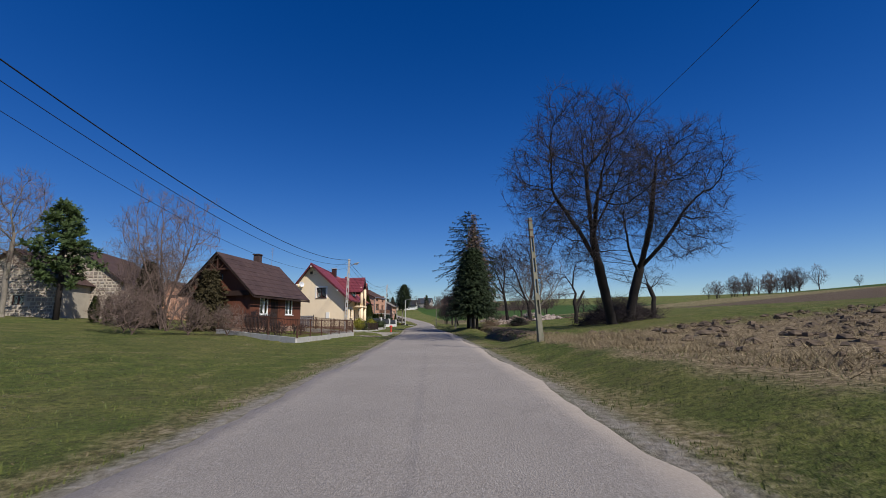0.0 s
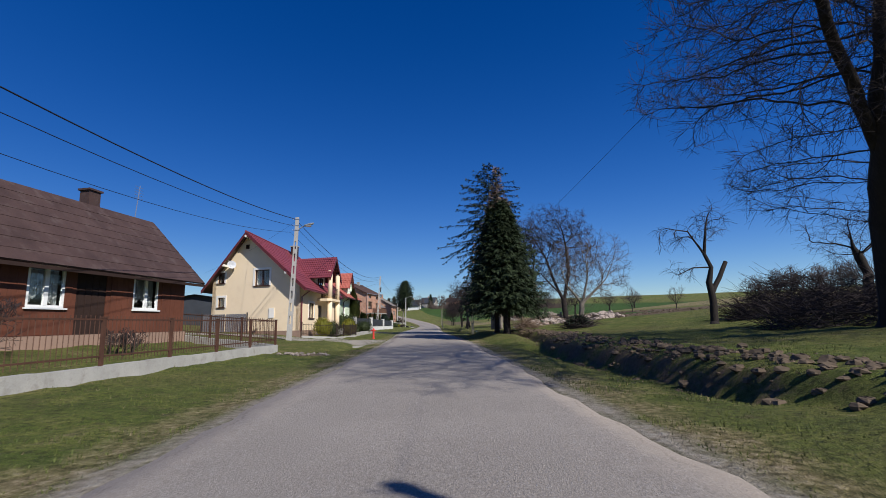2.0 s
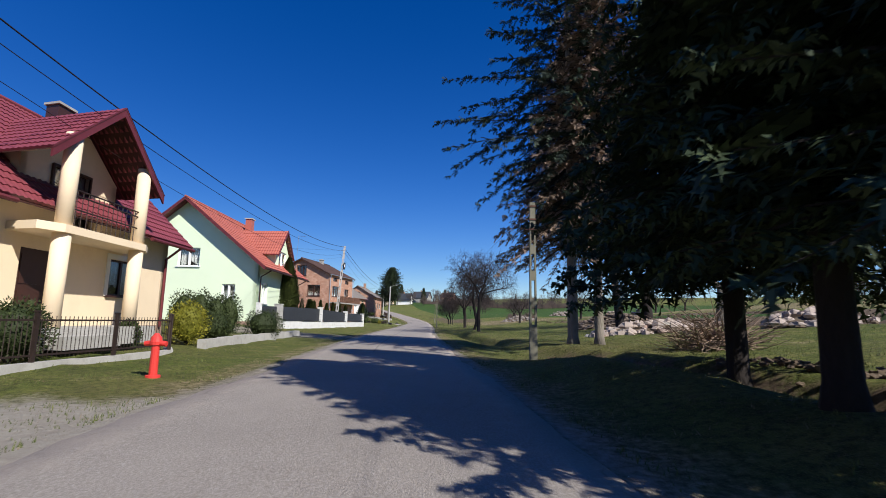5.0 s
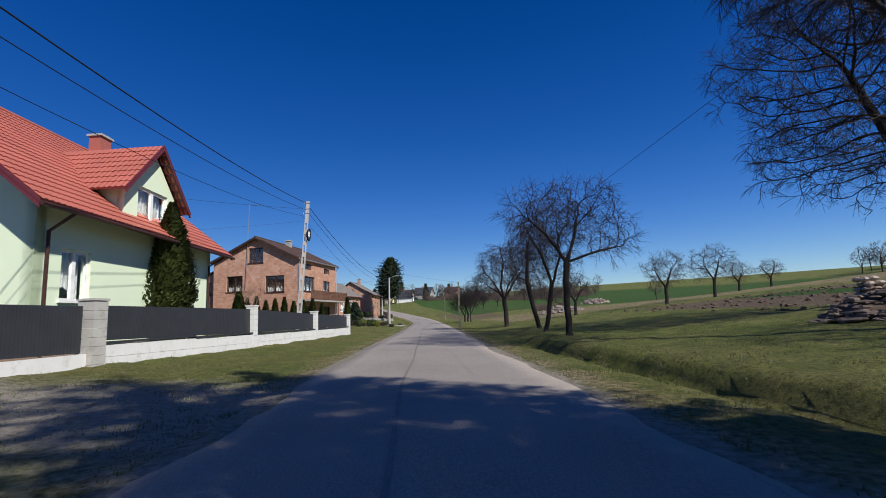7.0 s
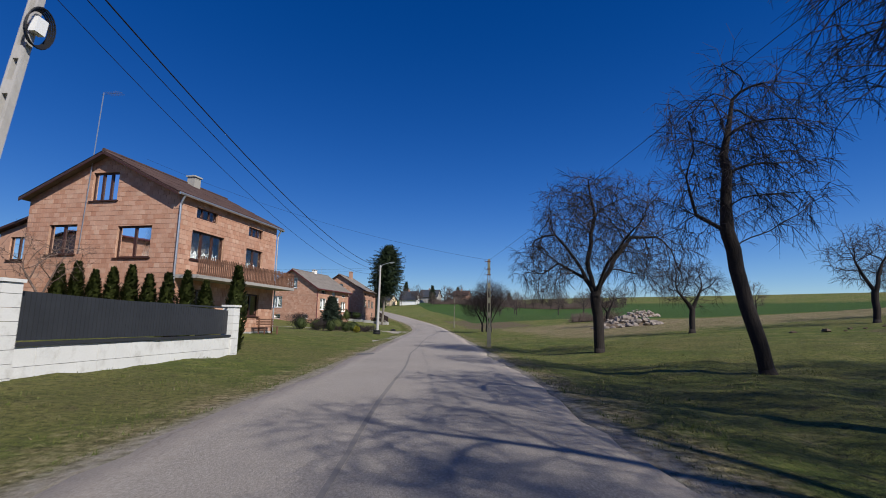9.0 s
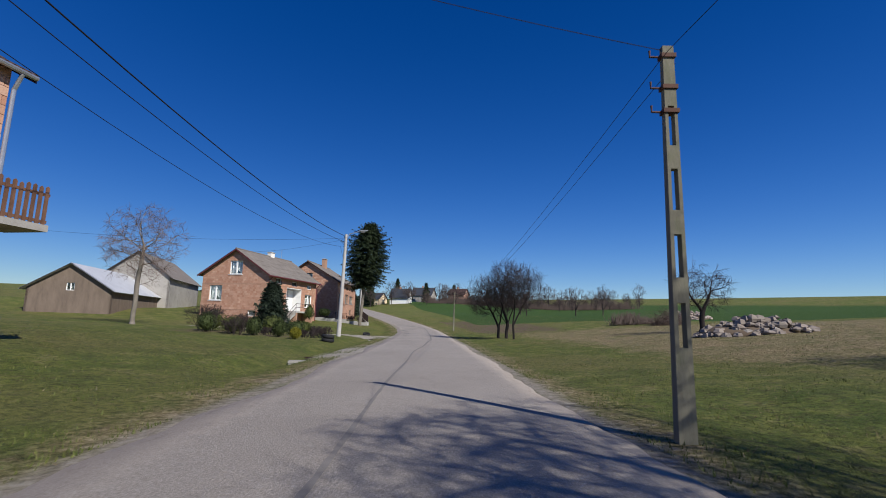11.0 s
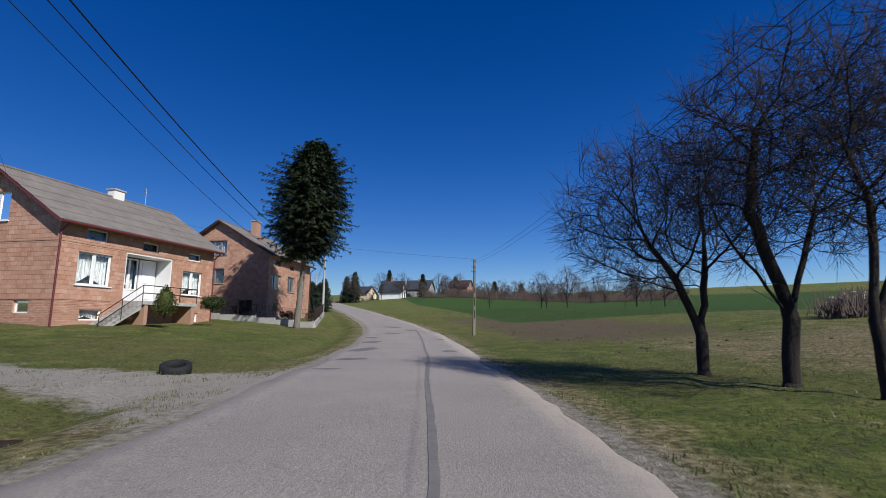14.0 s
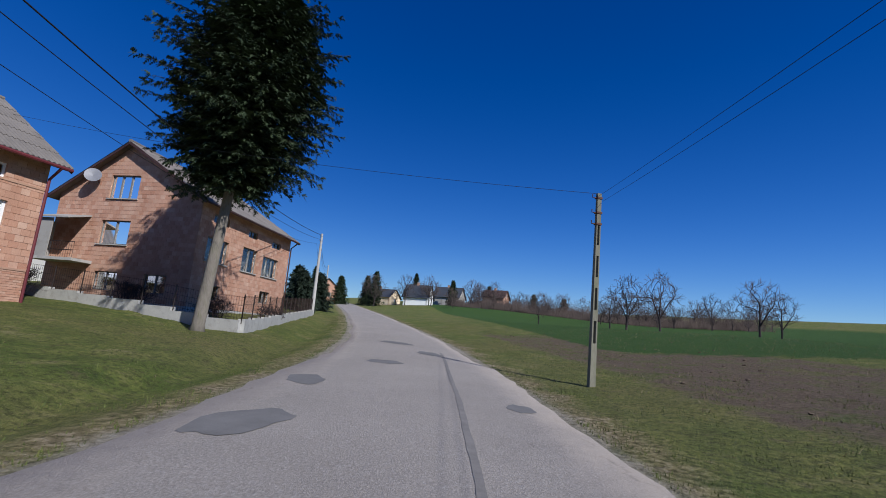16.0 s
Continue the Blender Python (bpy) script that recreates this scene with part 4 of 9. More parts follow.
def cream_house():
    fr = Frame(-11.85, 56.0, (-0.03, 1.0), (-0.97, 0.242))
    L, D, base, eave, av, az, fz = 12.0, 7.6, 0.2, 4.2, 4.5, 8.05, 4.45
    h = thing("cream_house", fr(L / 2, D / 2, 0.6), "cream plastered house with a wine-red metal roof and a columned porch", "house")
    wf, nf = side(fr, "front", L, D), side(fr, "near", L, D)
    top, gt = (lambda s: eave), gable_top(D, eave, av, az, fz)
    win1, door, win2 = (2.5, 4.1, 1.65, 2.85), (5.5, 6.7, 0.85, 2.75), (8.8, 10.2, 1.7, 2.85)
    balc_door = (6.4, 7.9, 3.3, 4.2)
    part("wall", wall_mesh(wf, L, 0.75, top, [win1, door, win2, balc_door]), M["cream"], h, "cream plastered front wall")
    g1, g2, g3, g4 = (2.6, 3.85, 4.1, 5.3), (6.55, 7.15, 4.4, 5.2), (6.45, 7.05, 2.55, 3.3), (4.45, 4.8, 6.95, 7.3)
    part("wall", wall_mesh(nf, D, 0.75, gt, [g1, g2, g3, g4], 0.3, (av,)), M["cream"], h, "cream plastered gable wall")
    part("wall", wall_mesh(side(fr, "far", L, D), D, 0.75, gt, [], 0.3, (av,)), M["cream"], h)
    part("wall", wall_mesh(side(fr, "back", L, D), L, 0.75, lambda s: fz, []), M["cream"], h)
    m = Mesh()
    m.box(fr, -0.03, L + 0.03, -0.03, D + 0.03, base, 0.75)
    part("plinth", m, M["plinth"], h, "brown plastered plinth")
    window(h, wf, *win1, M["brown_trim"], 2, 0.14, M["pale_trim"], M["brown_trim"])
    window(h, wf, *win2, M["brown_trim"], 2, 0.14, M["pale_trim"], M["brown_trim"])
    window(h, nf, *g1, M["brown_trim"], 2, 0.14, M["pale_trim"], M["brown_trim"])
    window(h, nf, *g2, M["brown_trim"], 1, 0.14, M["pale_trim"], M["brown_trim"])
    window(h, nf, *g3, M["brown_trim"], 1, 0.14, M["pale_trim"], M["brown_trim"])
    window(h, nf, *g4, M["brown_trim"], 1, 0.1, None, None, False)
    m = Mesh()
    m.box(wf, door[0], door[1], 0.12, 0.18, door[2], door[3])
    m.box(wf, door[0] + 0.15, door[1] - 0.15, 0.1, 0.12, door[2] + 0.15, door[2] + 0.85)
    m.box(wf, door[0] + 0.15, door[1] - 0.15, 0.1, 0.12, door[2] + 1.0, door[3] - 0.15)
    d = part("door", m, M["brown_trim"], h, "dark brown panelled front door")
    m = Mesh()
    m.tube([wf(door[1] - 0.1, 0.06, 1.8), wf(door[1] - 0.22, 0.06, 1.8)], 0.015, 5)
    part("handle", m, M["galv"], d)
    window(h, wf, 6.4, 7.9, 3.3, 5.2, M["brown_trim"], 2, 0.3, back=True)
    # roof
    sl, slb = (az - eave) / av, (az - fz) / (D - av)
    ov, og = 0.65, 0.75
    part("roof", wave_roof(fr, -og, L + og, -ov, eave - ov * sl + 0.1, av, az + 0.1), M["red_roof"], h, "wine-red pressed metal roof slope")
    part("roof", wave_roof(fr, -og, L + og, D + ov, fz - ov * slb + 0.1, av, az + 0.1), M["red_roof"], h, "wine-red pressed metal roof slope")
    m = Mesh()
    m.tube([fr(-og, av, az + 0.13), fr(L + og, av, az + 0.13)], 0.09, 8)
    part("ridge_cap", m, M["red_roof"], h)
    m = Mesh()
    for u in (-og, L + og - 0.05):
        for va, za in ((-ov, eave - ov * sl), (D + ov, fz - ov * slb)):
            m = Mesh()
            m.prism([fr(u, va, za - 0.12), fr(u, av, az - 0.12), fr(u, av, az + 0.14), fr(u, va, za + 0.14)], [fr(u + 0.05, va, za - 0.12), fr(u + 0.05, av, az - 0.12), fr(u + 0.05, av, az + 0.14), fr(u + 0.05, va, za + 0.14)])
            part("barge_board", m, M["wine_trim"], h)
    m = Mesh()
    for va, za in ((-ov, eave - ov * sl), (D + ov, fz - ov * slb)):
        v2 = 0.0 if va < 0 else D
        m.prism([fr(-og, va, za), fr(L + og, va, za), fr(L + og, av, az), fr(-og, av, az)], [fr(-og, va, za + 0.03), fr(L + og, va, za + 0.03), fr(L + og, av, az + 0.03), fr(-og, av, az + 0.03)])
    part("soffit", m, M["brown_trim"], h, "dark brown boarding under the roof")
    m = Mesh()
    for v, z in ((1.0, eave + 1.0 * sl - 0.22), (av, az - 0.3), (D - 1.2, fz + 1.2 * slb - 0.22)):
        m = Mesh()
        m.box(fr, -og, 0.0, v - 0.08, v + 0.08, z, z + 0.16)
        part("purlin", m, M["pale_trim"], h, "pale roof beam end")
    gutter(h, fr, -og, 4.6, -ov - 0.07, eave - ov * sl, M["wine_trim"], [(0.25, 0.7, 0.0)])
    gutter(h, fr, 9.9, L + og, -ov - 0.07, eave - ov * sl, M["wine_trim"], [(L - 0.2, 0.7, 0.0)])
    chimney(h, fr, 9.6, av - 0.7, 7.0, 8.55, 0.75, 0.6, M["brown_trim"], "clinker brick chimney", False)
    # dormer over the porch
    du0, du1, dz, dt, dv = 4.9, 9.6, 4.95, 6.95, -1.25
    dc = (du0 + du1) / 2
    back_v = lambda z: (z - eave) / sl
    dw = Mesh()
    f2 = lambda s, d, z: fr(du0 + 0.5 + s, 0.35 + d, z)
    wid = du1 - du0 - 1.0
    gtd = gable_top(wid, dz + 0.3, wid / 2, dt - 0.25)
    part("dormer_wall", wall_mesh(f2, wid, eave - 0.1, gtd, [(1.0, 2.5, 4.2, 5.2)], 0.2, (wid / 2,)), M["cream"], h)
    for u in (du0 + 0.5, du1 - 0.7):
        m = Mesh()
        m.prism([fr(u, 0.35, eave), fr(u, 0.35, dz + 0.25), fr(u, back_v(dz + 0.25), dz + 0.25)], [fr(u + 0.2, 0.35, eave), fr(u + 0.2, 0.35, dz + 0.25), fr(u + 0.2, back_v(dz + 0.25), dz + 0.25)])
        part("dormer_cheek", m, M["cream"], h)
    for ua, name in ((du0, "l"), (du1, "r")):
        f3 = Frame(0, 0, (1, 0), (0, 1))
        f3 = lambda a, b, c, ua=ua: fr(b, a, c)
        ridge_v = back_v(dt)
        m = wave_roof(f3, dv, ridge_v, ua, dz + 0.05, dc, dt + 0.05, 0.19, 0.028, 0.36, 0.03, 0.05)
        part("dormer_roof", m, M["red_roof"], h, "wine-red metal dormer roof")
        m = Mesh()
        m.prism([fr(ua, dv, dz - 0.2), fr(dc, dv, dt - 0.2), fr(dc, dv, dt + 0.08), fr(ua, dv, dz + 0.08)], [fr(ua, dv + 0.06, dz - 0.2), fr(dc, dv + 0.06, dt - 0.2), fr(dc, dv + 0.06, dt + 0.08), fr(ua, dv + 0.06, dz + 0.08)])
        part("barge_board", m, M["wine_trim"], h)
        m = Mesh()
        m.prism([fr(ua, dv, dz), fr(dc, dv, dt), fr(dc, 0.35, dt), fr(ua, 0.35, dz)], [fr(ua, dv, dz + 0.03), fr(dc, dv, dt + 0.03), fr(dc, 0.35, dt + 0.03), fr(ua, 0.35, dz + 0.03)])
        part("dormer_soffit", m, M["brown_trim"], h)
    m = Mesh()
    ring = [(5.0, 0.0), (5.0, -0.95), (5.6, -1.25), (8.9, -1.25), (9.4, -0.95), (9.4, 0.0)]
    m.prism([fr(u, v, 3.08) for u, v in ring], [fr(u, v, 3.28) for u, v in ring])
    part("balcony_slab", m, M["cream"], h, "cream balcony slab")
    for u in (5.75, 8.75):
        m = Mesh()
        m.tube([fr(u, -1.0, 0.7), fr(u, -1.0, 3.08)], 0.2, 14)
        part("column", m, M["cream"], h, "round cream column", True)
        m = Mesh()
        m.tube([fr(u, -1.0, 3.28), fr(u, -1.0, dz + (dt - dz) * 0.35)], 0.19, 14)
        part("column", m, M["cream"], h, "round cream column", True)
    m = Mesh()
    for z in (3.75, 4.1, 4.25):
        m.tube([fr(5.75, -1.05, z), fr(8.75, -1.05, z)], 0.022, 5)
    for k in range(15):
        m.tube([fr(5.85 + k * 0.2, -1.05, 3.28), fr(5.85 + k * 0.2, -1.05, 4.25)], 0.012, 4)
    part("balcony_rail", m, M["iron"], h, "dark iron balcony railing")
    m = Mesh()
    m.box(fr, 4.9, 9.5, -1.5, -0.02, 0.3, 0.78)
    m.box(fr, 5.3, 7.3, -1.95, -1.5, 0.3, 0.6)
    part("porch_step", m, M["concrete"], h, "concrete porch steps")
    # satellite dish on the gable
    m = Mesh()
    c = Vector(nf(5.75, -0.45, 5.75))
    ax = Vector((0.55, -0.8, 0.25)).normalized()
    a = ax.orthogonal().normalized()
    b = ax.cross(a)
    n = len(m.v)
    m.v.append(tuple(c - ax * 0.1))
    for r, dd in ((0.15, -0.04), (0.32, 0.02)):
        for i in range(18):
            w = 2 * math.pi * i / 18
            m.v.append(tuple(c + ax * dd + (a * math.cos(w) + b * math.sin(w)) * r))
    for i in range(18):
        j = (i + 1) % 18
        m.f += [(n, n + 1 + i, n + 1 + j), (n + 1 + i, n + 19 + i, n + 19 + j, n + 1 + j)]
    m.tube([nf(5.75, 0.0, 5.4), nf(5.75, -0.3, 5.65)], 0.025, 5)
    m.tube([tuple(c - b * 0.4), tuple(c + ax * 0.5)], 0.012, 4)
    part("satellite_dish", m, M["tin_roof"], h, "white satellite dish")
    m = Mesh()
    m.box(nf, 2.1, 2.55, -0.06, 0.0, 1.7, 2.4)
    part("meter_box", m, M["pale_trim"], h, "pale electricity meter box")


def green_house():
    fr = Frame(-15.4, 85.0, (-0.0336, 1.12), (-1.118, 0.067), -0.145, 1.12)
    L, D, base, eave, av, az = 9.4, 10.2, 0.2, 4.75, 5.1, 8.85
    h = thing("green_house", fr(L / 2, D / 2, 0.6), "mint-green plastered house with a brick-red roof and a dormer", "house")
    wf, nf = side(fr, "front", L, D), side(fr, "near", L, D)
    top, gt = (lambda s: eave), gable_top(D, eave, av, az)
    a1, a2 = (0.9, 2.0, 2.0, 3.4), (6.9, 7.9, 2.0, 3.25)
    g1, g2, g3 = (1.5, 2.4, 1.95, 3.2), (4.1, 5.6, 4.35, 5.6), (6.6, 7.5, 1.95, 3.2)
    part("wall", wall_mesh(wf, L, 0.8, top, [a1, a2, (3.5, 6.3, 4.4, 4.75)]), M["mint"], h, "mint plastered front wall")
    part("wall", wall_mesh(nf, D, 0.8, gt, [g1, g2, g3], 0.3, (av,)), M["mint"], h, "mint plastered gable wall")
    part("wall", wall_mesh(side(fr, "far", L, D), D, 0.8, gt, [], 0.3, (av,)), M["mint"], h)
    part("wall", wall_mesh(side(fr, "back", L, D), L, 0.8, top, []), M["mint"], h)
    m = Mesh()
    m.box(fr, -0.03, L + 0.03, -0.03, D + 0.03, base, 0.8)
    part("plinth", m, M["plinth"], h)
    for f, o in ((wf, a1), (wf, a2), (nf, g1), (nf, g2), (nf, g3)):
        window(h, f, *o, M["white"], 2, 0.12, None, M["white"], bar=0.08)
    sl = (az - eave) / av
    ov, og = 0.7, 0.75
    for va in (-ov, D + ov):
        part("roof", wave_roof(fr, -og, L + og, va, eave - ov * sl + 0.1, av, az + 0.1), M["orange_roof"], h, "brick-red pressed metal roof slope")
    m = Mesh()
    m.tube([fr(-og, av, az + 0.13), fr(L + og, av, az + 0.13)], 0.09, 8)
    part("ridge_cap", m, M["orange_roof"], h)
    m = Mesh()
    for va in (-ov, D + ov):
        m.prism([fr(-og, va, eave - ov * sl), fr(L + og, va, eave - ov * sl), fr(L + og, av, az), fr(-og, av, az)], [fr(-og, va, eave - ov * sl + 0.03), fr(L + og, va, eave - ov * sl + 0.03), fr(L + og, av, az + 0.03), fr(-og, av, az + 0.03)])
    part("soffit", m, M["wine_trim"], h)
    m = Mesh()
    for u in (-og, L + og - 0.05):
        for va in (-ov, D + ov):
            za = eave - ov * sl
            m = Mesh()
            m.prism([fr(u, va, za - 0.1), fr(u, av, az - 0.1), fr(u, av, az + 0.14), fr(u, va, za + 0.14)], [fr(u + 0.05, va, za - 0.1), fr(u + 0.05, av, az - 0.1), fr(u + 0.05, av, az + 0.14), fr(u + 0.05, va, za + 0.14)])
            part("barge_board", m, M["wine_trim"], h)
    gutter(h, fr, -og, L + og, -ov - 0.07, eave - ov * sl, M["brown_trim"], [(0.3, 0.7, 0.0), (L - 0.3, 0.7, 0.0)])
    chimney(h, fr, 6.9, 3.6, 7.0, 8.95, 0.62, 0.5, M["orange_roof"], "brick-red chimney", False)
    du0, du1, dz, dt, dv = 2.9, 6.9, 5.55, 7.6, -0.35
    dc = (du0 + du1) / 2
    back_v = lambda z: (z - eave) / sl
    f2 = lambda s, d, z: fr(du0 + 0.45 + s, 0.02 + d, z)
    wid = du1 - du0 - 0.9
    dw = (0.7, 2.5, 4.6, 6.0)
    part("dormer_wall", wall_mesh(f2, wid, 4.5, gable_top(wid, dz + 0.35, wid / 2, dt - 0.2), [dw], 0.25, (wid / 2,)), M["mint"], h)
    window(h, f2, *dw, M["white"], 2, 0.1, None, M["white"], bar=0.09)
    for u in (du0 + 0.45, du1 - 0.65):
        m = Mesh()
        m.prism([fr(u, 0.1, eave - 0.1), fr(u, 0.1, dz + 0.3), fr(u, back_v(dz + 0.3), dz + 0.3)], [fr(u + 0.2, 0.1, eave - 0.1), fr(u + 0.2, 0.1, dz + 0.3), fr(u + 0.2, back_v(dz + 0.3), dz + 0.3)])
        part("dormer_cheek", m, M["mint"], h)
    for ua in (du0, du1):
        f3 = lambda a, b, c: fr(b, a, c)
        part("dormer_roof", wave_roof(f3, dv, back_v(dt), ua, dz + 0.05, dc, dt + 0.05), M["orange_roof"], h, "brick-red metal dormer roof")
        m = Mesh()
        m.prism([fr(ua, dv, dz - 0.12), fr(dc, dv, dt - 0.12), fr(dc, dv, dt + 0.09), fr(ua, dv, dz + 0.09)], [fr(ua, dv + 0.06, dz - 0.12), fr(dc, dv + 0.06, dt - 0.12), fr(dc, dv + 0.06, dt + 0.09), fr(ua, dv + 0.06, dz + 0.09)])
        part("barge_board", m, M["wine_trim"], h)
        m = Mesh()
        m.prism([fr(ua, dv, dz), fr(dc, dv, dt), fr(dc, 0.3, dt), fr(ua, 0.3, dz)], [fr(ua, dv, dz + 0.03), fr(dc, dv, dt + 0.03), fr(dc, 0.3, dt + 0.03), fr(ua, 0.3, dz + 0.03)])
        part("dormer_soffit", m, M["wine_trim"], h)


def plank_rail(parent, fr, u0, u1, v, z0, z1, mat, name="balustrade"):
    b = thing_part(name, parent, fr(u0, v, z0))
    m = Mesh()
    m.box(fr, u0, u1, v + 0.03, v + 0.07, z0 + 0.08, z0 + 0.15)
    m.box(fr, u0, u1, v + 0.03, v + 0.07, z1 - 0.22, z1 - 0.15)
    part("rail", m, mat, b)
    rng = random.Random(7)
    u = u0
    while u < u1 - 0.05:
        m = Mesh()
        t = z1 + rng.uniform(-0.035, 0.03)
        m.prism([fr(u, v, z0), fr(u + 0.085, v, z0), fr(u + 0.085, v, t - 0.04), fr(u + 0.0425, v, t), fr(u, v, t - 0.04)], [fr(u, v + 0.025, z0), fr(u + 0.085, v + 0.025, z0), fr(u + 0.085, v + 0.025, t - 0.04), fr(u + 0.0425, v + 0.025, t), fr(u, v + 0.025, t - 0.04)])
        part("slat", m, mat, b)
        u += 0.15


def eternit_roof(h, fr, L, D, eave, av, az, fz=None, ov=0.5, og=0.45, trim="brown_trim", mat="eternit"):
    fz = eave if fz is None else fz
    sl, slb = (az - eave) / av, (az - fz) / (D - av)
    part("roof", wave_roof(fr, -og, L + og, -ov, eave - ov * sl + 0.07, av, az + 0.07, 0.177, 0.045, 1.2, 0.02, 0.03), M[mat], h, "grey corrugated roof slope")
    part("roof", wave_roof(fr, -og, L + og, D + ov, fz - ov * slb + 0.07, av, az + 0.07, 0.177, 0.045, 1.2, 0.02, 0.03), M[mat], h, "grey corrugated roof slope")
    m = Mesh()
    m.tube([fr(-og, av, az + 0.1), fr(L + og, av, az + 0.1)], 0.1, 8)
    part("ridge_cap", m, M[mat], h)
    m = Mesh()
    for u in (-og, L + og - 0.04):
        for va, za in ((-ov, eave - ov * sl), (D + ov, fz - ov * slb)):
            m = Mesh()
            m.prism([fr(u, va, za - 0.1), fr(u, av, az - 0.1), fr(u, av, az + 0.06), fr(u, va, za + 0.06)], [fr(u + 0.04, va, za - 0.1), fr(u + 0.04, av, az - 0.1), fr(u + 0.04, av, az + 0.06), fr(u + 0.04, va, za + 0.06)])
            part("barge_board", m, M[trim], h)
    m = Mesh()
    for va, za in ((-ov, eave - ov * sl), (D + ov, fz - ov * slb)):
        m.prism([fr(-og, va, za), fr(L + og, va, za), fr(L + og, av, az), fr(-og, av, az)], [fr(-og, va, za + 0.03), fr(L + og, va, za + 0.03), fr(L + og, av, az + 0.03), fr(-og, av, az + 0.03)])
    part("soffit", m, M["plank"], h)
    return sl


def block_house():
    fr = Frame(-17.72, 116.34, (0.166, 0.986), (-0.986, 0.166))
    L, D, eave, av, az = 8.8, 8.7, 7.15, 4.2, 9.27
    h = thing("block_house", fr(L / 2, D / 2, 0.4), "two-storey house of bare orange clay blocks with a plank balcony", "house")
    wf, nf = side(fr, "front", L, D), side(fr, "near", L, D)
    fo = [(1.0, 3.5, 4.1, 5.55), (5.6, 7.3, 4.1, 5.35), (1.2, 2.8, 6.2, 6.75), (5.7, 7.2, 6.1, 6.65), (0.95, 2.75, 1.35, 2.65), (5.7, 7.25, 1.4, 2.7)]
    no = [(3.55, 5.05, 6.9, 8.35), (1.4, 3.3, 4.05, 5.6), (5.65, 7.3, 4.25, 5.75), (2.0, 3.3, 1.4, 2.4), (5.7, 7.0, 1.4, 2.4)]
    top, gt = (lambda s: eave), gable_top(D, eave, av, az)
    fw = part("wall", wall_mesh(wf, L, 0.1, top, fo), M["mortar"], h, "front wall of bare clay blocks")
    nw = part("wall", wall_mesh(nf, D, 0.1, gt, no, 0.3, (av,)), M["mortar"], h, "gable wall of bare clay blocks")
    part("wall", wall_mesh(side(fr, "far", L, D), D, 0.1, gt, [], 0.3, (av,)), M["block"], h)
    part("wall", wall_mesh(side(fr, "back", L, D), L, 0.1, top, []), M["block"], h)
    masonry(h, [(fw, wf, L, 0.5, top, fo), (nw, nf, D, 0.5, gt, no)], random.Random(3), 0.31, 0.235, lambda p: p.z < 5.6 and p.z > 3.2, 300)
    m = Mesh()
    m.box(fr, -0.05, L + 0.05, -0.05, D + 0.05, 0.0, 0.5)
    part("plinth", m, M["concrete"], h, "concrete plinth")
    for f, o, lv, tr in ((wf, fo[0], 3, 0), (wf, fo[1], 2, 0), (wf, fo[4], 2, 0), (wf, fo[5], 2, 0), (nf, no[0], 3, 0), (nf, no[1], 2, 0), (nf, no[2], 2, 0), (nf, no[3], 2, 0), (nf, no[4], 2, 0)):
        window(h, f, *o, M["brown_trim"], lv, 0.14, None, M["brown_trim"], bar=0.08, curtain="half" if o not in (no[0], fo[4], fo[5]) else False)
    for o in (fo[2], fo[3]):
        window(h, wf, *o, M["brown_trim"], 3, 0.12, None, None, False)
    sl = eternit_roof(h, fr, L, D, eave, av, az, ov=0.22, mat="brown_roof")
    gutter(h, fr, -0.4, L + 0.4, -0.29, eave - 0.22 * sl, M["galv"], [(-0.05, 0.5, 0.0), (L + 0.05, 0.5, 0.0)])
    chimney(h, fr, 5.6, 3.9, 8.6, 9.75, 0.55, 0.5, M["grey_wall"], "grey rendered chimney")
    m = Mesh()
    m.box(fr, 0.05, L + 0.45, -1.25, 0.0, 3.08, 3.24)
    part("balcony_slab", m, M["grey_wall"], h, "concrete balcony slab")
    plank_rail(h, fr, 0.08, L + 0.42, -1.24, 3.2, 4.15, M["balcony"])
    # lean-to at the back
    lt = lambda s: 6.3 - 0.75 * s / 2.4
    lf = lambda s, d, z: fr(0.6 + d, D + s, z)
    part("annex_wall", wall_mesh(lf, 2.4, 0.2, lt, [(0.6, 1.7, 4.1, 5.3)]), M["block"], h, "lean-to wall of clay blocks")
    window(h, lf, 0.6, 1.7, 4.1, 5.3, M["brown_trim"], 2, 0.12, None, M["brown_trim"])
    m = Mesh()
    m.prism([fr(0.3, D, 6.34), fr(0.3, D + 2.65, 5.5), fr(L, D + 2.65, 5.5), fr(L, D, 6.34)], [fr(0.3, D, 6.46), fr(0.3, D + 2.65, 5.62), fr(L, D + 2.65, 5.62), fr(L, D, 6.46)])
    part("annex_roof", m, M["brown_trim"], h)
    m = Mesh()
    m.tube([nf(5.3, -0.1, 4.4), nf(5.0, -0.1, 12.6)], 0.025, 5)
    for q in range(7):
        m.tube([nf(4.7 - q * 0.12, -0.3, 12.5), nf(4.7 - q * 0.12, 0.15, 12.5)], 0.008, 4)
    m.tube([nf(5.1, -0.1, 12.5), nf(3.9, -0.1, 12.5)], 0.01, 4)
    part("aerial", m, M["galv"], h, "tall television aerial mast")


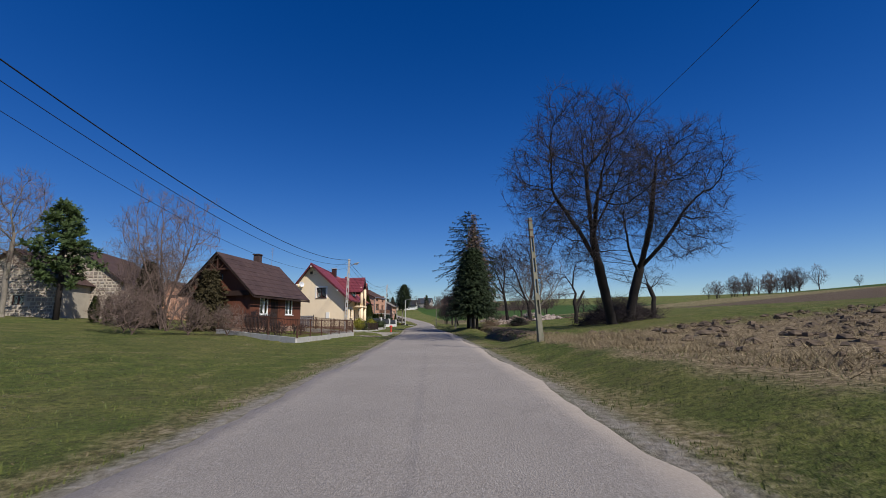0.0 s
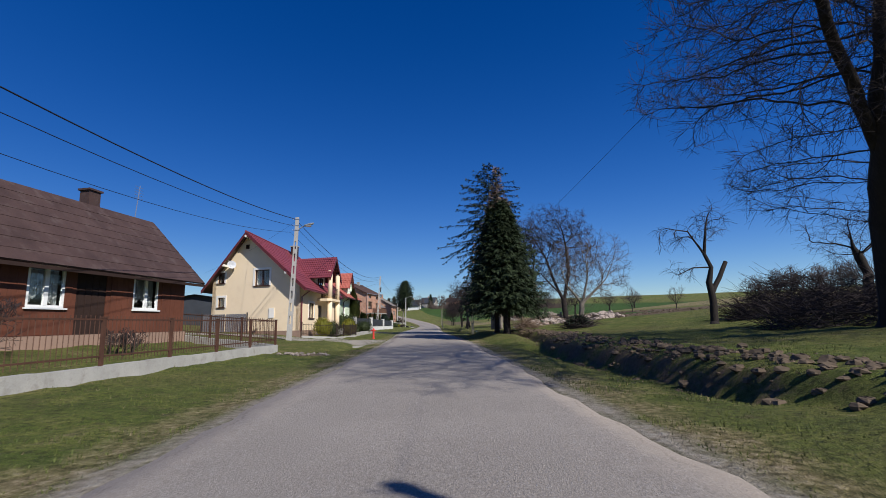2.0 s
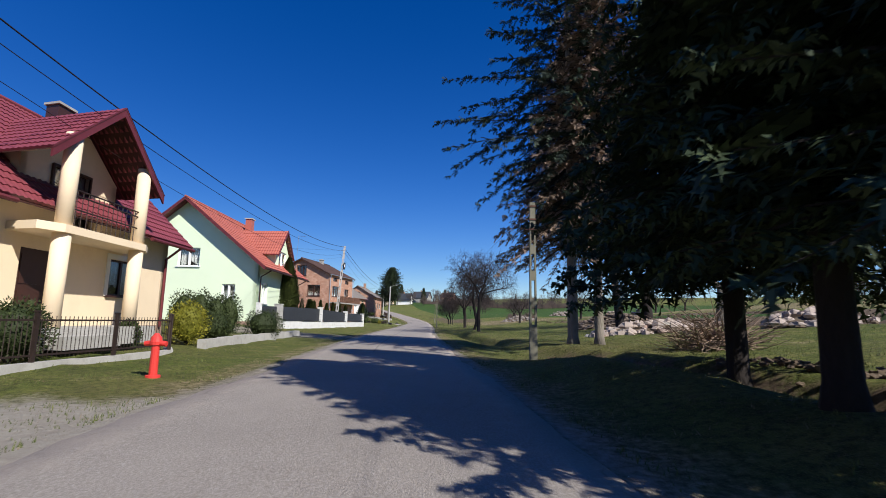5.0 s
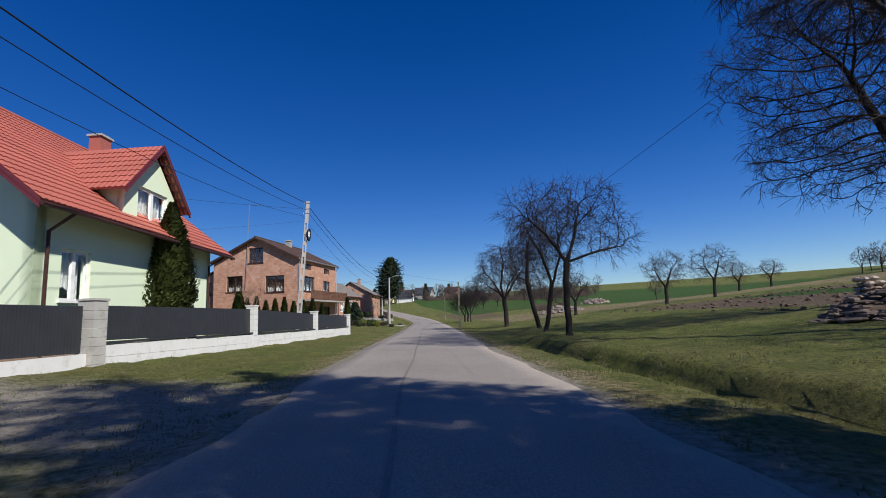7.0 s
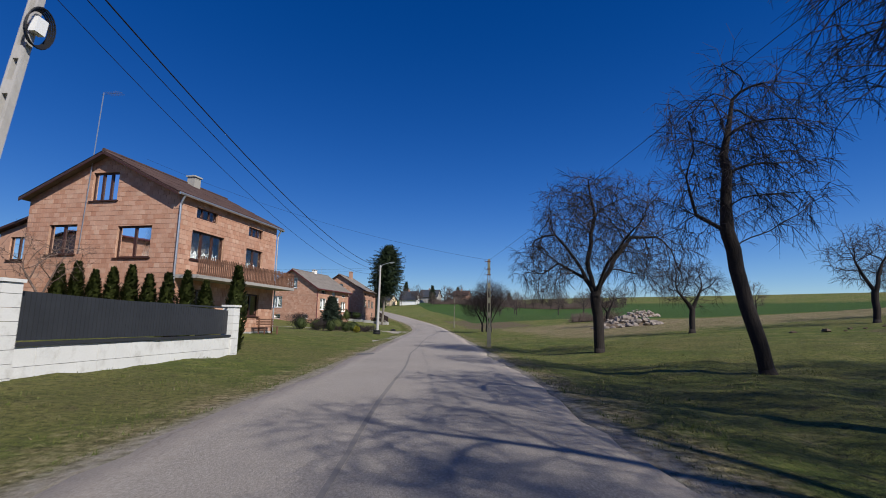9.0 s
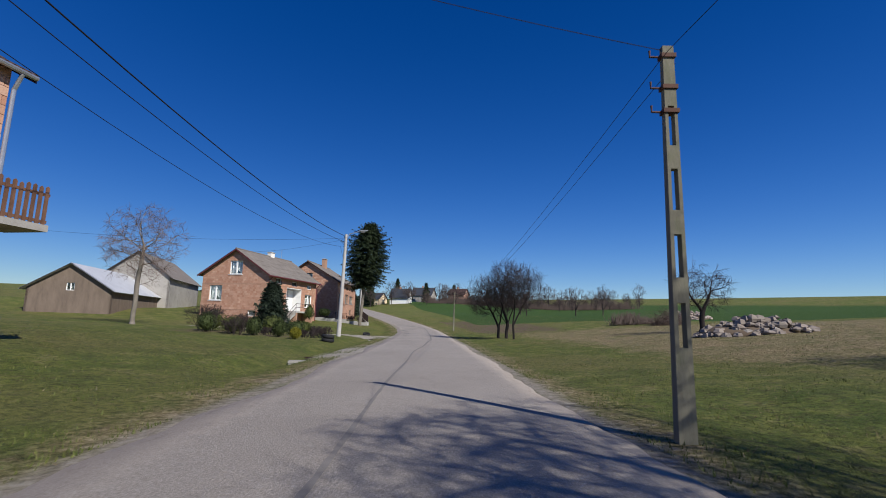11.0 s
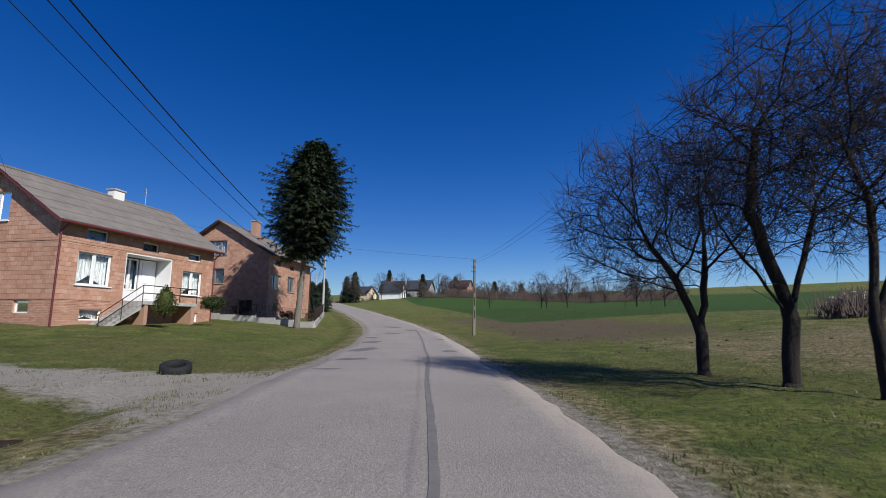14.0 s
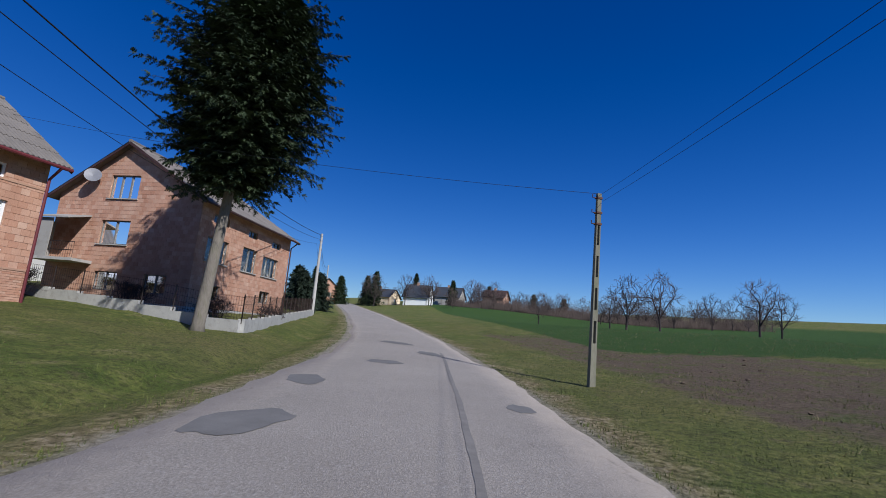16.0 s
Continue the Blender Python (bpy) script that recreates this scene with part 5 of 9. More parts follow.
def stair_house():
    fr = Frame(-25.7, 168.5, (0.2156, 0.9765), (-0.9765, 0.2156))
    L, D, eave, av, az = 11.4, 8.7, 6.35, 4.3, 9.15
    h = thing("stair_house", fr(L / 2, D / 2, 0.4), "orange clay-block house with white windows and outside stairs", "house")
    wf, nf = side(fr, "front", L, D), side(fr, "near", L, D)
    fo = [(1.1, 3.1, 2.95, 4.7), (4.0, 7.5, 2.25, 5.05), (8.5, 10.35, 2.8, 4.45), (1.45, 2.75, 5.4, 6.0), (5.1, 6.35, 5.3, 5.85), (8.9, 10.1, 5.2, 5.7), (1.5, 2.8, 1.1, 1.7), (8.8, 10.2, 1.05, 1.65)]
    no = [(3.5, 5.2, 6.25, 7.85), (6.0, 7.7, 3.2, 4.95), (6.15, 7.2, 1.45, 2.1), (1.4, 2.4, 1.45, 2.1)]
    top, gt = (lambda s: eave), gable_top(D, eave, av, az)
    fw = part("wall", wall_mesh(wf, L, 0.1, top, fo), M["mortar"], h, "front wall of bare clay blocks")
    nw = part("wall", wall_mesh(nf, D, 0.1, gt, no, 0.3, (av,)), M["mortar"], h, "gable wall of bare clay blocks")
    part("wall", wall_mesh(side(fr, "far", L, D), D, 0.1, gt, [], 0.3, (av,)), M["block"], h)
    part("wall", wall_mesh(side(fr, "back", L, D), L, 0.1, top, []), M["block"], h)
    rng = random.Random(5)
    masonry(h, [(fw, wf, L, 2.2, top, fo), (nw, nf, D, 2.2, gt, no)], rng, 0.3, 0.235, lambda p: p.z < 4.9, 300)
    low = Mesh()
    for f, length, ops in ((wf, L, fo), (nf, D, no)):
        for c in blocks_on(f, length, 0.55, lambda s: 2.18, ops, 0.27, 0.085, 0.012, rng):
            slab_faces(low, c)
        m = Mesh()
        m.box(f, -0.02, length + 0.02, -0.035, 0.0, 2.15, 2.22)
        m.box(f, -0.02, length + 0.02, -0.035, 0.0, 5.12, 5.19)
        part("band_course", m, M["mortar"], h)
    part("brick_field", low, M["block"], h, "basement courses of small bricks", kind="stuff")
    m = Mesh()
    m.box(fr, -0.05, L + 0.05, -0.05, D + 0.05, 0.0, 0.52)
    part("plinth", m, M["concrete"], h)
    for f, o in ((wf, fo[0]), (wf, fo[2]), (nf, no[0]), (nf, no[1])):
        window(h, f, *o, M["white"], 2, 0.12, None, M["white"], bar=0.1)
    for f, o in ((wf, fo[3]), (wf, fo[4]), (wf, fo[5]), (wf, fo[6]), (wf, fo[7]), (nf, no[2]), (nf, no[3])):
        window(h, f, *o, M["white"], 1, 0.12, None, None, True, bar=0.07)
    # recessed entrance with white linings
    m = Mesh()
    m.box(wf, 4.0, 4.06, 0.0, 1.3, 2.25, 5.05)
    m.box(wf, 7.44, 7.5, 0.0, 1.3, 2.25, 5.05)
    m.box(wf, 4.0, 7.5, 0.0, 1.3, 4.98, 5.05)
    part("porch_lining", m, M["white"], h, "white painted entrance recess")
    f2 = lambda s, d, z: wf(s, 1.1 + d, z)
    window(h, f2, 4.1, 6.0, 2.95, 4.9, M["white"], 3, 0.05, None, None, bar=0.09)
    m = Mesh()
    m.box(f2, 4.06, 6.05, 0.0, 0.15, 2.25, 2.93)
    part("porch_parapet", m, M["white"], h)
    m = Mesh()
    m.box(f2, 6.1, 7.35, 0.0, 0.08, 2.3, 4.9)
    m.box(f2, 6.3, 7.15, -0.02, 0.0, 2.45, 3.3)
    m.box(f2, 6.3, 7.15, -0.02, 0.0, 3.45, 4.7)
    part("door", m, M["white"], h, "white front door")
    sl = eternit_roof(h, fr, L, D, eave, av, az, ov=0.5, trim="wine_trim")
    gutter(h, fr, -0.4, L + 0.4, -0.57, eave - 0.5 * sl, M["wine_trim"], [(-0.02, 0.5, 0.0), (L, 0.5, 0.0)])
    chimney(h, fr, 6.9, 4.4, 8.6, 9.75, 0.8, 0.55, M["pale_trim"], "pale chimney")
    m = Mesh()
    m.tube([fr(9.2, 4.3, 9.1), fr(9.2, 4.3, 10.6)], 0.015, 4)
    for q in range(4):
        m.tube([fr(8.95, 4.3, 10.5 - q * 0.12), fr(9.45, 4.3, 10.5 - q * 0.12)], 0.007, 4)
    part("aerial", m, M["galv"], h)
    # landing and stairs
    m = Mesh()
    m.box(fr, 4.0, 8.3, -1.45, -0.02, 2.02, 2.22)
    part("landing", m, M["concrete"], h, "concrete entrance landing")
    m = Mesh()
    m.box(fr, 7.9, 8.2, -1.4, -0.05, 0.3, 2.02)
    part("landing_pier", m, M["mortar"], h)
    m = Mesh()
    m.box(fr, 4.2, 4.45, -1.4, -0.05, 0.3, 2.02)
    part("landing_pier", m, M["mortar"], h)
    n = 11
    for k in range(n):
        m = Mesh()
        m.box(fr, 4.0 - (k + 1) * 0.26, 4.0 - k * 0.26, -1.4, -0.2, 2.04 - k * 0.165 - 0.12, 2.06 - k * 0.165)
        part("step", m, M["concrete"], h)
    m = Mesh()
    for v in (-1.4, -0.3):
        m.prism([fr(4.0, v, 1.75), fr(1.1, v, 0.15), fr(1.1, v, 0.4), fr(4.0, v, 2.0)], [fr(4.0, v + 0.12, 1.75), fr(1.1, v + 0.12, 0.15), fr(1.1, v + 0.12, 0.4), fr(4.0, v + 0.12, 2.0)])
    part("stringer", m, M["concrete"], h, "concrete stair stringers")
    m = Mesh()
    for dz in (0.5, 0.95):
        m.tube([fr(1.3, -1.42, 0.4 + dz), fr(4.0, -1.42, 2.22 + dz - 0.05), fr(8.3, -1.42, 2.22 + dz - 0.05), fr(8.3, -0.1, 2.22 + dz - 0.05)], 0.028, 6)
    for u in (1.4, 2.7, 4.0, 5.4, 6.8, 8.3):
        zz = 2.22 if u >= 4 else 0.4 + (u - 1.3) * 0.674
        m.tube([fr(u, -1.42, zz - 0.2), fr(u, -1.42, zz + 0.92)], 0.022, 6)
    part("handrail", m, M["iron"], h, "dark steel stair railing")


def shaded_house():
    fr = Frame(-22.1, 187.6, (0.06, 0.998), (-0.99, 0.14))
    L, D, eave, av, az = 11.0, 9.4, 7.3, 5.0, 10.25
    h = thing("shaded_house", fr(L / 2, D / 2, 1.2), "tall clay-block house half in the shade of a spruce", "house")
    wf, nf = side(fr, "front", L, D), side(fr, "near", L, D)
    fo = [(0.9, 3.0, 4.05, 5.4), (4.6, 6.4, 4.0, 5.5), (7.2, 9.4, 4.0, 5.35), (1.2, 2.7, 6.25, 6.75), (5.0, 6.1, 6.2, 6.65), (8.2, 9.5, 6.1, 6.55), (1.4, 2.8, 2.0, 2.8), (7.4, 8.8, 2.2, 3.0)]
    no = [(4.2, 6.1, 7.1, 8.45), (4.3, 6.2, 4.5, 5.85), (4.5, 6.0, 2.0, 3.0), (1.4, 2.8, 2.0, 3.0)]
    top, gt = (lambda s: eave), gable_top(D, eave, av, az)
    fw = part("wall", wall_mesh(wf, L, 0.6, top, fo), M["mortar"], h, "front wall of bare clay blocks")
    nw = part("wall", wall_mesh(nf, D, 0.6, gt, no, 0.3, (av,)), M["mortar"], h, "gable wall of bare clay blocks")
    part("wall", wall_mesh(side(fr, "far", L, D), D, 0.6, gt, [], 0.3, (av,)), M["block"], h)
    part("wall", wall_mesh(side(fr, "back", L, D), L, 0.6, top, []), M["block"], h)
    masonry(h, [(fw, wf, L, 1.5, top, fo), (nw, nf, D, 1.5, gt, no)], random.Random(9), 0.3, 0.235, lambda p: p.z > 5.9 and p.z < 8.2, 200)
    m = Mesh()
    m.box(fr, -0.05, L + 0.05, -0.05, D + 0.05, 0.4, 1.5)
    part("plinth", m, M["concrete"], h)
    for f, o, lv in ((wf, fo[0], 3), (wf, fo[1], 2), (wf, fo[2], 3), (nf, no[0], 3), (nf, no[1], 2)):
        window(h, f, *o, M["grey_frame"], lv, 0.14, None, M["concrete"], curtain=o == no[0], bar=0.06)
    for f, o in ((wf, fo[3]), (wf, fo[4]), (wf, fo[5]), (wf, fo[6]), (wf, fo[7]), (nf, no[2]), (nf, no[3])):
        window(h, f, *o, M["grey_frame"], 2, 0.14, None, None, False, bar=0.05)
    sl = eternit_roof(h, fr, L, D, eave, av, az, trim="brown_trim")
    gutter(h, fr, -0.4, L + 0.4, -0.57, eave - 0.5 * sl, M["brown_trim"], [(L, 1.4, 0.0)])
    chimney(h, fr, 5.5, 4.2, 9.4, 11.3, 1.0, 0.6, M["mortar"], "brick chimney")
    m = Mesh()
    m.box(nf, 6.3, 9.3, -1.3, 0.0, 3.35, 3.5)
    part("balcony_slab", m, M["concrete"], h)
    m = Mesh()
    for z in (3.9, 4.35):
        m.tube([nf(6.35, -1.25, z), nf(8.0, -1.25, z)], 0.02, 5)
    for k in range(12):
        m.tube([nf(6.35 + k * 0.15, -1.25, 3.5), nf(6.35 + k * 0.15, -1.25, 4.35)], 0.01, 4)
    part("balcony_rail", m, M["iron"], h)
    m = Mesh()
    m.box(nf, 8.0, 9.3, -1.3, -1.25, 3.5, 5.6)
    m.box(nf, 9.25, 9.3, -1.3, 0.0, 3.5, 5.6)
    m.prism([nf(6.9, -1.45, 5.6), nf(9.4, -1.45, 5.6), nf(9.4, 0, 6.0), nf(6.9, 0, 6.0)], [nf(6.9, -1.45, 5.68), nf(9.4, -1.45, 5.68), nf(9.4, 0, 6.08), nf(6.9, 0, 6.08)])
    part("balcony_screen", m, M["grey_wall"], h, "grey sheet screen on the balcony")
    m = Mesh()
    c = Vector(nf(6.95, -0.5, 8.3))
    ax = Vector((0.5, -0.8, 0.3)).normalized()
    a = ax.orthogonal().normalized()
    b = ax.cross(a)
    n = len(m.v)
    m.v.append(tuple(c - ax * 0.1))
    for i in range(18):
        w = 2 * math.pi * i / 18
        m.v.append(tuple(c + (a * math.cos(w) + b * math.sin(w)) * 0.42))
    m.f += [(n, n + 1 + i, n + 1 + (i + 1) % 18) for i in range(18)]
    m.tube([nf(6.95, 0, 7.9), nf(6.95, -0.4, 8.2)], 0.025, 5)
    part("satellite_dish", m, M["grey_panel"], h, "grey satellite dish")


brown_house()
cream_house()
green_house()
block_house()
stair_house()
shaded_house()

# ---- trees ----
def grow(m_big, m_small, p, d, r, length, level, rng, cfg):
    """One limb and its branches; d is the way it starts."""
    n = cfg["segs"] if level < 3 else 3
    pts, rad = [p], [r]
    d = d.normalized()
    for i in range(n):
        d = (d + Vector((rng.gauss(0, 1), rng.gauss(0, 1), rng.gauss(0, 0.8))) * (cfg["bend"] * (0.5 if level == 0 else 1.0)) + Vector((0, 0, cfg["up"][min(level, len(cfg["up"]) - 1)]))).normalized()
        p = p + d * (length / n)
        pts.append(p)
        rad.append(r * (1 - (1 - cfg["taper"]) * (i + 1) / n))
    big = level <= cfg["big_levels"]
    if r < 0.02 or not big:
        rad = [max(x, cfg["thin"]) for x in rad]
    (m_big if big else m_small).tube(pts, rad, 8 if level == 0 else (6 if big else 3), cap=level == 0)
    if level >= cfg["levels"]:
        return
    kids = cfg["kids"][min(level, len(cfg["kids"]) - 1)]
    a0 = rng.uniform(0, 6.28)
    for k in range(kids):
        t0 = cfg["start"][min(level, len(cfg["start"]) - 1)]
        t = t0 + (1 - t0) * (k + rng.uniform(0.2, 0.9)) / kids
        f = min(t, 0.999) * n
        i = int(f)
        q = pts[i].lerp(pts[i + 1], f - i)
        ax = (pts[i + 1] - pts[i]).normalized()
        side_v = ax.orthogonal().normalized()
        w = a0 + k * 2.4 + rng.uniform(-0.4, 0.4)
        side_v = side_v * math.cos(w) + ax.cross(side_v) * math.sin(w)
        spread = radians(rng.uniform(*cfg["angle"]))
        nd = ax * math.cos(spread) + side_v * math.sin(spread)
        rr = (rad[i] * (1 - f + i) + rad[i + 1] * (f - i)) * rng.uniform(0.42, 0.66)
        grow(m_big, m_small, q, nd, rr, length * rng.uniform(*cfg["shrink"]) * (1.2 - 0.7 * (t - t0) / (1 - t0)), level + 1, rng, cfg)


BUSH = dict(segs=6, bend=0.2, up=[0.06, 0.07, 0.05, 0.03, 0.0], taper=0.4, big_levels=0, levels=3, thin=0.006, kids=[6, 5, 4], start=[0.22, 0.2, 0.15], angle=(18, 48), shrink=(0.46, 0.68))


def bare_tree(name, x, y, height, r, seed, cfg, label, lean=(0, 0), bark="bark", twig="twig", stems=1, group="", category="tree", trunk_share=0.45, at_z=None):
    z = land_at(x, y) if at_z is None else at_z
    rng = random.Random(seed)
    t = thing(name, (x, y, z), label, category, group)
    big, small = Mesh(), Mesh()
    for s in range(stems):
        w = 6.28 * s / max(1, stems) + rng.uniform(0, 1)
        off = Vector((math.cos(w), math.sin(w), 0)) * (0.25 if stems > 1 else 0)
        d = Vector((lean[0], lean[1], 1)) + off * (1.1 if stems > 1 else 0)
        grow(big, small, Vector((x, y, z - 0.25)) + off, d, r, height * trunk_share, 0, rng, cfg)
    # root flare
    if r > 0.1 and stems == 1:
        big.tube([(x, y, z - 0.2), (x, y, z + 0.15), (x + lean[0] * 0.4, y + lean[1] * 0.4, z + 0.5)], [r * 1.7, r * 1.3, r * 1.0], 9)
    part("trunk", big, M[bark], t, smooth=True)
    part("crown", small, M[twig], t, "bare fine twigs")
    return t


def colonise(rng, nodes, parents, blobs, count, step, reach, kill, pull, jitter, rounds=160):
    """Grows limbs towards points strewn through a crown; blobs are (centre, radii, share)."""
    pts = []
    total = sum(b[2] for b in blobs)
    for c, r, share in blobs:
        k = int(count * share / total)
        d = rng.normal(size=(k, 3))
        d /= np.linalg.norm(d, axis=1)[:, None]
        q = d * (rng.random(k) ** 0.42)[:, None]
        q *= (1 + 0.16 * np.sin(3.1 * d[:, 0] + 4.3 * d[:, 2] + c[0]) * np.cos(3.7 * d[:, 1] + c[1]))[:, None]
        pts.append(q * np.array(r) + np.array(c))
    A = np.concatenate(pts)
    N = [np.array(p, float) for p in nodes]
    par = list(parents)
    near = np.full(len(A), 1e9)
    who = np.zeros(len(A), int)

    def meet(first):
        for i in range(first, len(N)):
            d = np.linalg.norm(A - N[i], axis=1)
            m = d < near
            near[m] = d[m]
            who[m] = i

    meet(0)
    grown = collections.Counter()
    for _ in range(rounds):
        live = near < reach
        if not live.any():
            break
        first = len(N)
        for i in np.unique(who[live]):
            if grown[i] > 3:
                near[live & (who == i)] = 1e8
                continue
            grown[i] += 1
            v = A[live & (who == i)] - N[i]
            v = (v / np.linalg.norm(v, axis=1)[:, None]).mean(axis=0)
            if par[i] >= 0:
                back = N[i] - N[par[i]]
                v = v + 0.55 * back / (np.linalg.norm(back) + 1e-9)
            v = v + rng.normal(size=3) * jitter + np.array((0, 0, pull))
            N.append(N[i] + step * v / (np.linalg.norm(v) + 1e-9))
            par.append(int(i))
        meet(first)
        keep = near > kill
        A, near, who = A[keep], near[keep], who[keep]
        if not len(A):
            break
    return N, par


def crown_tree(name, x, y, trunk, blobs, seed, label, count=900, step=0.24, tip=0.007, base_r=0.2, bark="bark", twig="twig", group="", category="tree",
               pull=0.02, jitter=0.16, twigs=3, twig_len=(0.35, 0.85), hang=0.0, sprouts=0.0, flare=1.5, power=2.15, girth=()):
    """A bare tree: a trunk through the points (dx, dy, h), limbs grown into its crown, fine twigs on them.
    blobs: (dx, dy, h, rx, ry, rz, share) from the foot of the tree; girth: radii at both ends of each line."""
    z = land_at(x, y)
    rng = np.random.default_rng(seed)
    t = thing(name, (x, y, z), label, category, group)
    nodes, parents, given = [], [], {}
    for j, line in enumerate(trunk):
        first = len(nodes)
        for k, p in enumerate(line):
            q = np.array((x + p[0], y + p[1], z + p[2]))
            if k == 0:
                at = int(np.argmin([np.linalg.norm(n - q) for n in nodes])) if nodes else -1
                if at < 0:
                    nodes.append(q)
                    parents.append(-1)
                    at = 0
            else:
                a = nodes[at]
                n = max(1, int(np.linalg.norm(q - a) / (step * 1.6)))
                for i in range(1, n + 1):
                    nodes.append(a + (q - a) * i / n + rng.normal(size=3) * 0.018 * min(1, len(nodes)))
                    parents.append(at)
                    at = len(nodes) - 1
        if j < len(girth):
            for i in range(first, len(nodes)):
                f = (i - first) / max(1, len(nodes) - 1 - first)
                given[i] = girth[j][0] * (1 - f) + girth[j][1] * f
    reach = step * 14
    N, par = colonise(rng, nodes, parents, [((x + b[0], y + b[1], z + b[2]), b[3:6], b[6]) for b in blobs], count, step, reach, step * 1.35, pull, jitter)
    n = len(N)
    kids = [[] for _ in range(n)]
    for i in range(1, n):
        kids[par[i]].append(i)
    rad = np.zeros(n)
    for i in range(n - 1, -1, -1):
        rad[i] = (sum(rad[k] ** power for k in kids[i]) if kids[i] else tip ** power) ** (1 / power)
    grow_k = base_r / rad[0]
    # thick limbs take the trunk's girth, tips keep their own
    w = np.clip((rad - tip) / (rad[0] - tip + 1e-9), 0, 1) ** 1.1
    rad = rad * (1 + (grow_k - 1) * w)
    for i, r in given.items():
        rad[i] = r
    P = [Vector(p) for p in N]
    big, small = Mesh(), Mesh()
    stack = [(0, None)]
    while stack:
        i, start = stack.pop()
        line = [start] if start is not None else []
        line.append(i)
        while kids[i]:
            ks = sorted(kids[i], key=lambda k: -rad[k])
            for k in ks[1:]:
                stack.append((k, i))
            i = ks[0]
            line.append(i)
        rr = [float(rad[k]) for k in line]
        if start is not None:
            rr[0] = min(rr[0], rr[1] * 1.25)
        pp = [P[k] for k in line]
        cut = next((k for k, r in enumerate(rr) if r < 0.022), len(rr))
        if cut > 1:
            e = min(len(pp), cut + 1)
            big.tube(pp[:e], rr[:e], 9 if rr[0] > 0.09 else 6, cap=False)
        if cut < len(pp) - 1 or cut <= 1:
            b = max(0, cut - 1) if cut > 1 else 0
            if len(pp) - b >= 2:
                small.tube(pp[b:], rr[b:], 3, cap=False)
    if flare:
        big.tube([P[0] - Vector((0, 0, 0.3)), P[0] + Vector((0, 0, 0.12)), P[min(1, n - 1)].lerp(P[0], 0.2)], [base_r * flare * 1.15, base_r * flare * 0.9, base_r], 9)
    # twigs, forked once
    for i in range(1, n):
        if rad[i] > 0.03:
            continue
        ends = not kids[i]
        for _ in range(twigs + (1 if ends else 0)):
            if rng.random() < 0.25 and not ends:
                continue
            d = P[i] - P[par[i]]
            d = d.normalized() * 0.7 + Vector(rng.normal(size=3)) * 0.55
            d.z += -hang * 1.1 + (1.6 if rng.random() < sprouts else 0.1)
            d.normalize()
            ln = rng.uniform(*twig_len)
            b = P[i] + d * ln * 0.5
            e = b + (d + Vector((rng.normal() * 0.3, rng.normal() * 0.3, rng.normal() * 0.2 - hang * 0.9))).normalized() * ln * 0.5
            small.tube([P[i], b, e], [tip * 0.8, tip * 0.62, tip * 0.35], 3, cap=False)
            for q in (b, P[i].lerp(b, 0.5)):
                f = (d + Vector(rng.normal(size=3)) * 0.75 - Vector((0, 0, hang * 0.6))).normalized()
                small.tube([q, q + f * ln * rng.uniform(0.3, 0.55)], [tip * 0.55, tip * 0.3], 3, cap=False)
    part("trunk", big, M[bark], t, smooth=True)
    part("crown", small, M[twig], t, "bare fine twigs")
    return t


def spray(m, p, d, side_v, length, width, droop, rng, n=5):
    """A flat conifer spray: small pointed leaflets on both sides of a twig."""
    for k in range(n):
        t0 = k / n
        c = p + d * (length * t0) + Vector((0, 0, -droop * t0 * t0))
        for sgn in (-1, 1):
            w = width * (1 - 0.55 * t0) * rng.uniform(0.7, 1.15)
            tip = c + d * (w * 0.8) + side_v * (sgn * w) + Vector((0, 0, rng.uniform(-0.3, 0.12) * w))
            mid = c + d * (length / n * 0.9)
            m.tri(c, tip, mid)
    tip = p + d * length * 1.12 + Vector((0, 0, -droop))
    m.tri(p + d * length * 0.7 + side_v * width * 0.2, p + d * length * 0.7 - side_v * width * 0.2, tip)


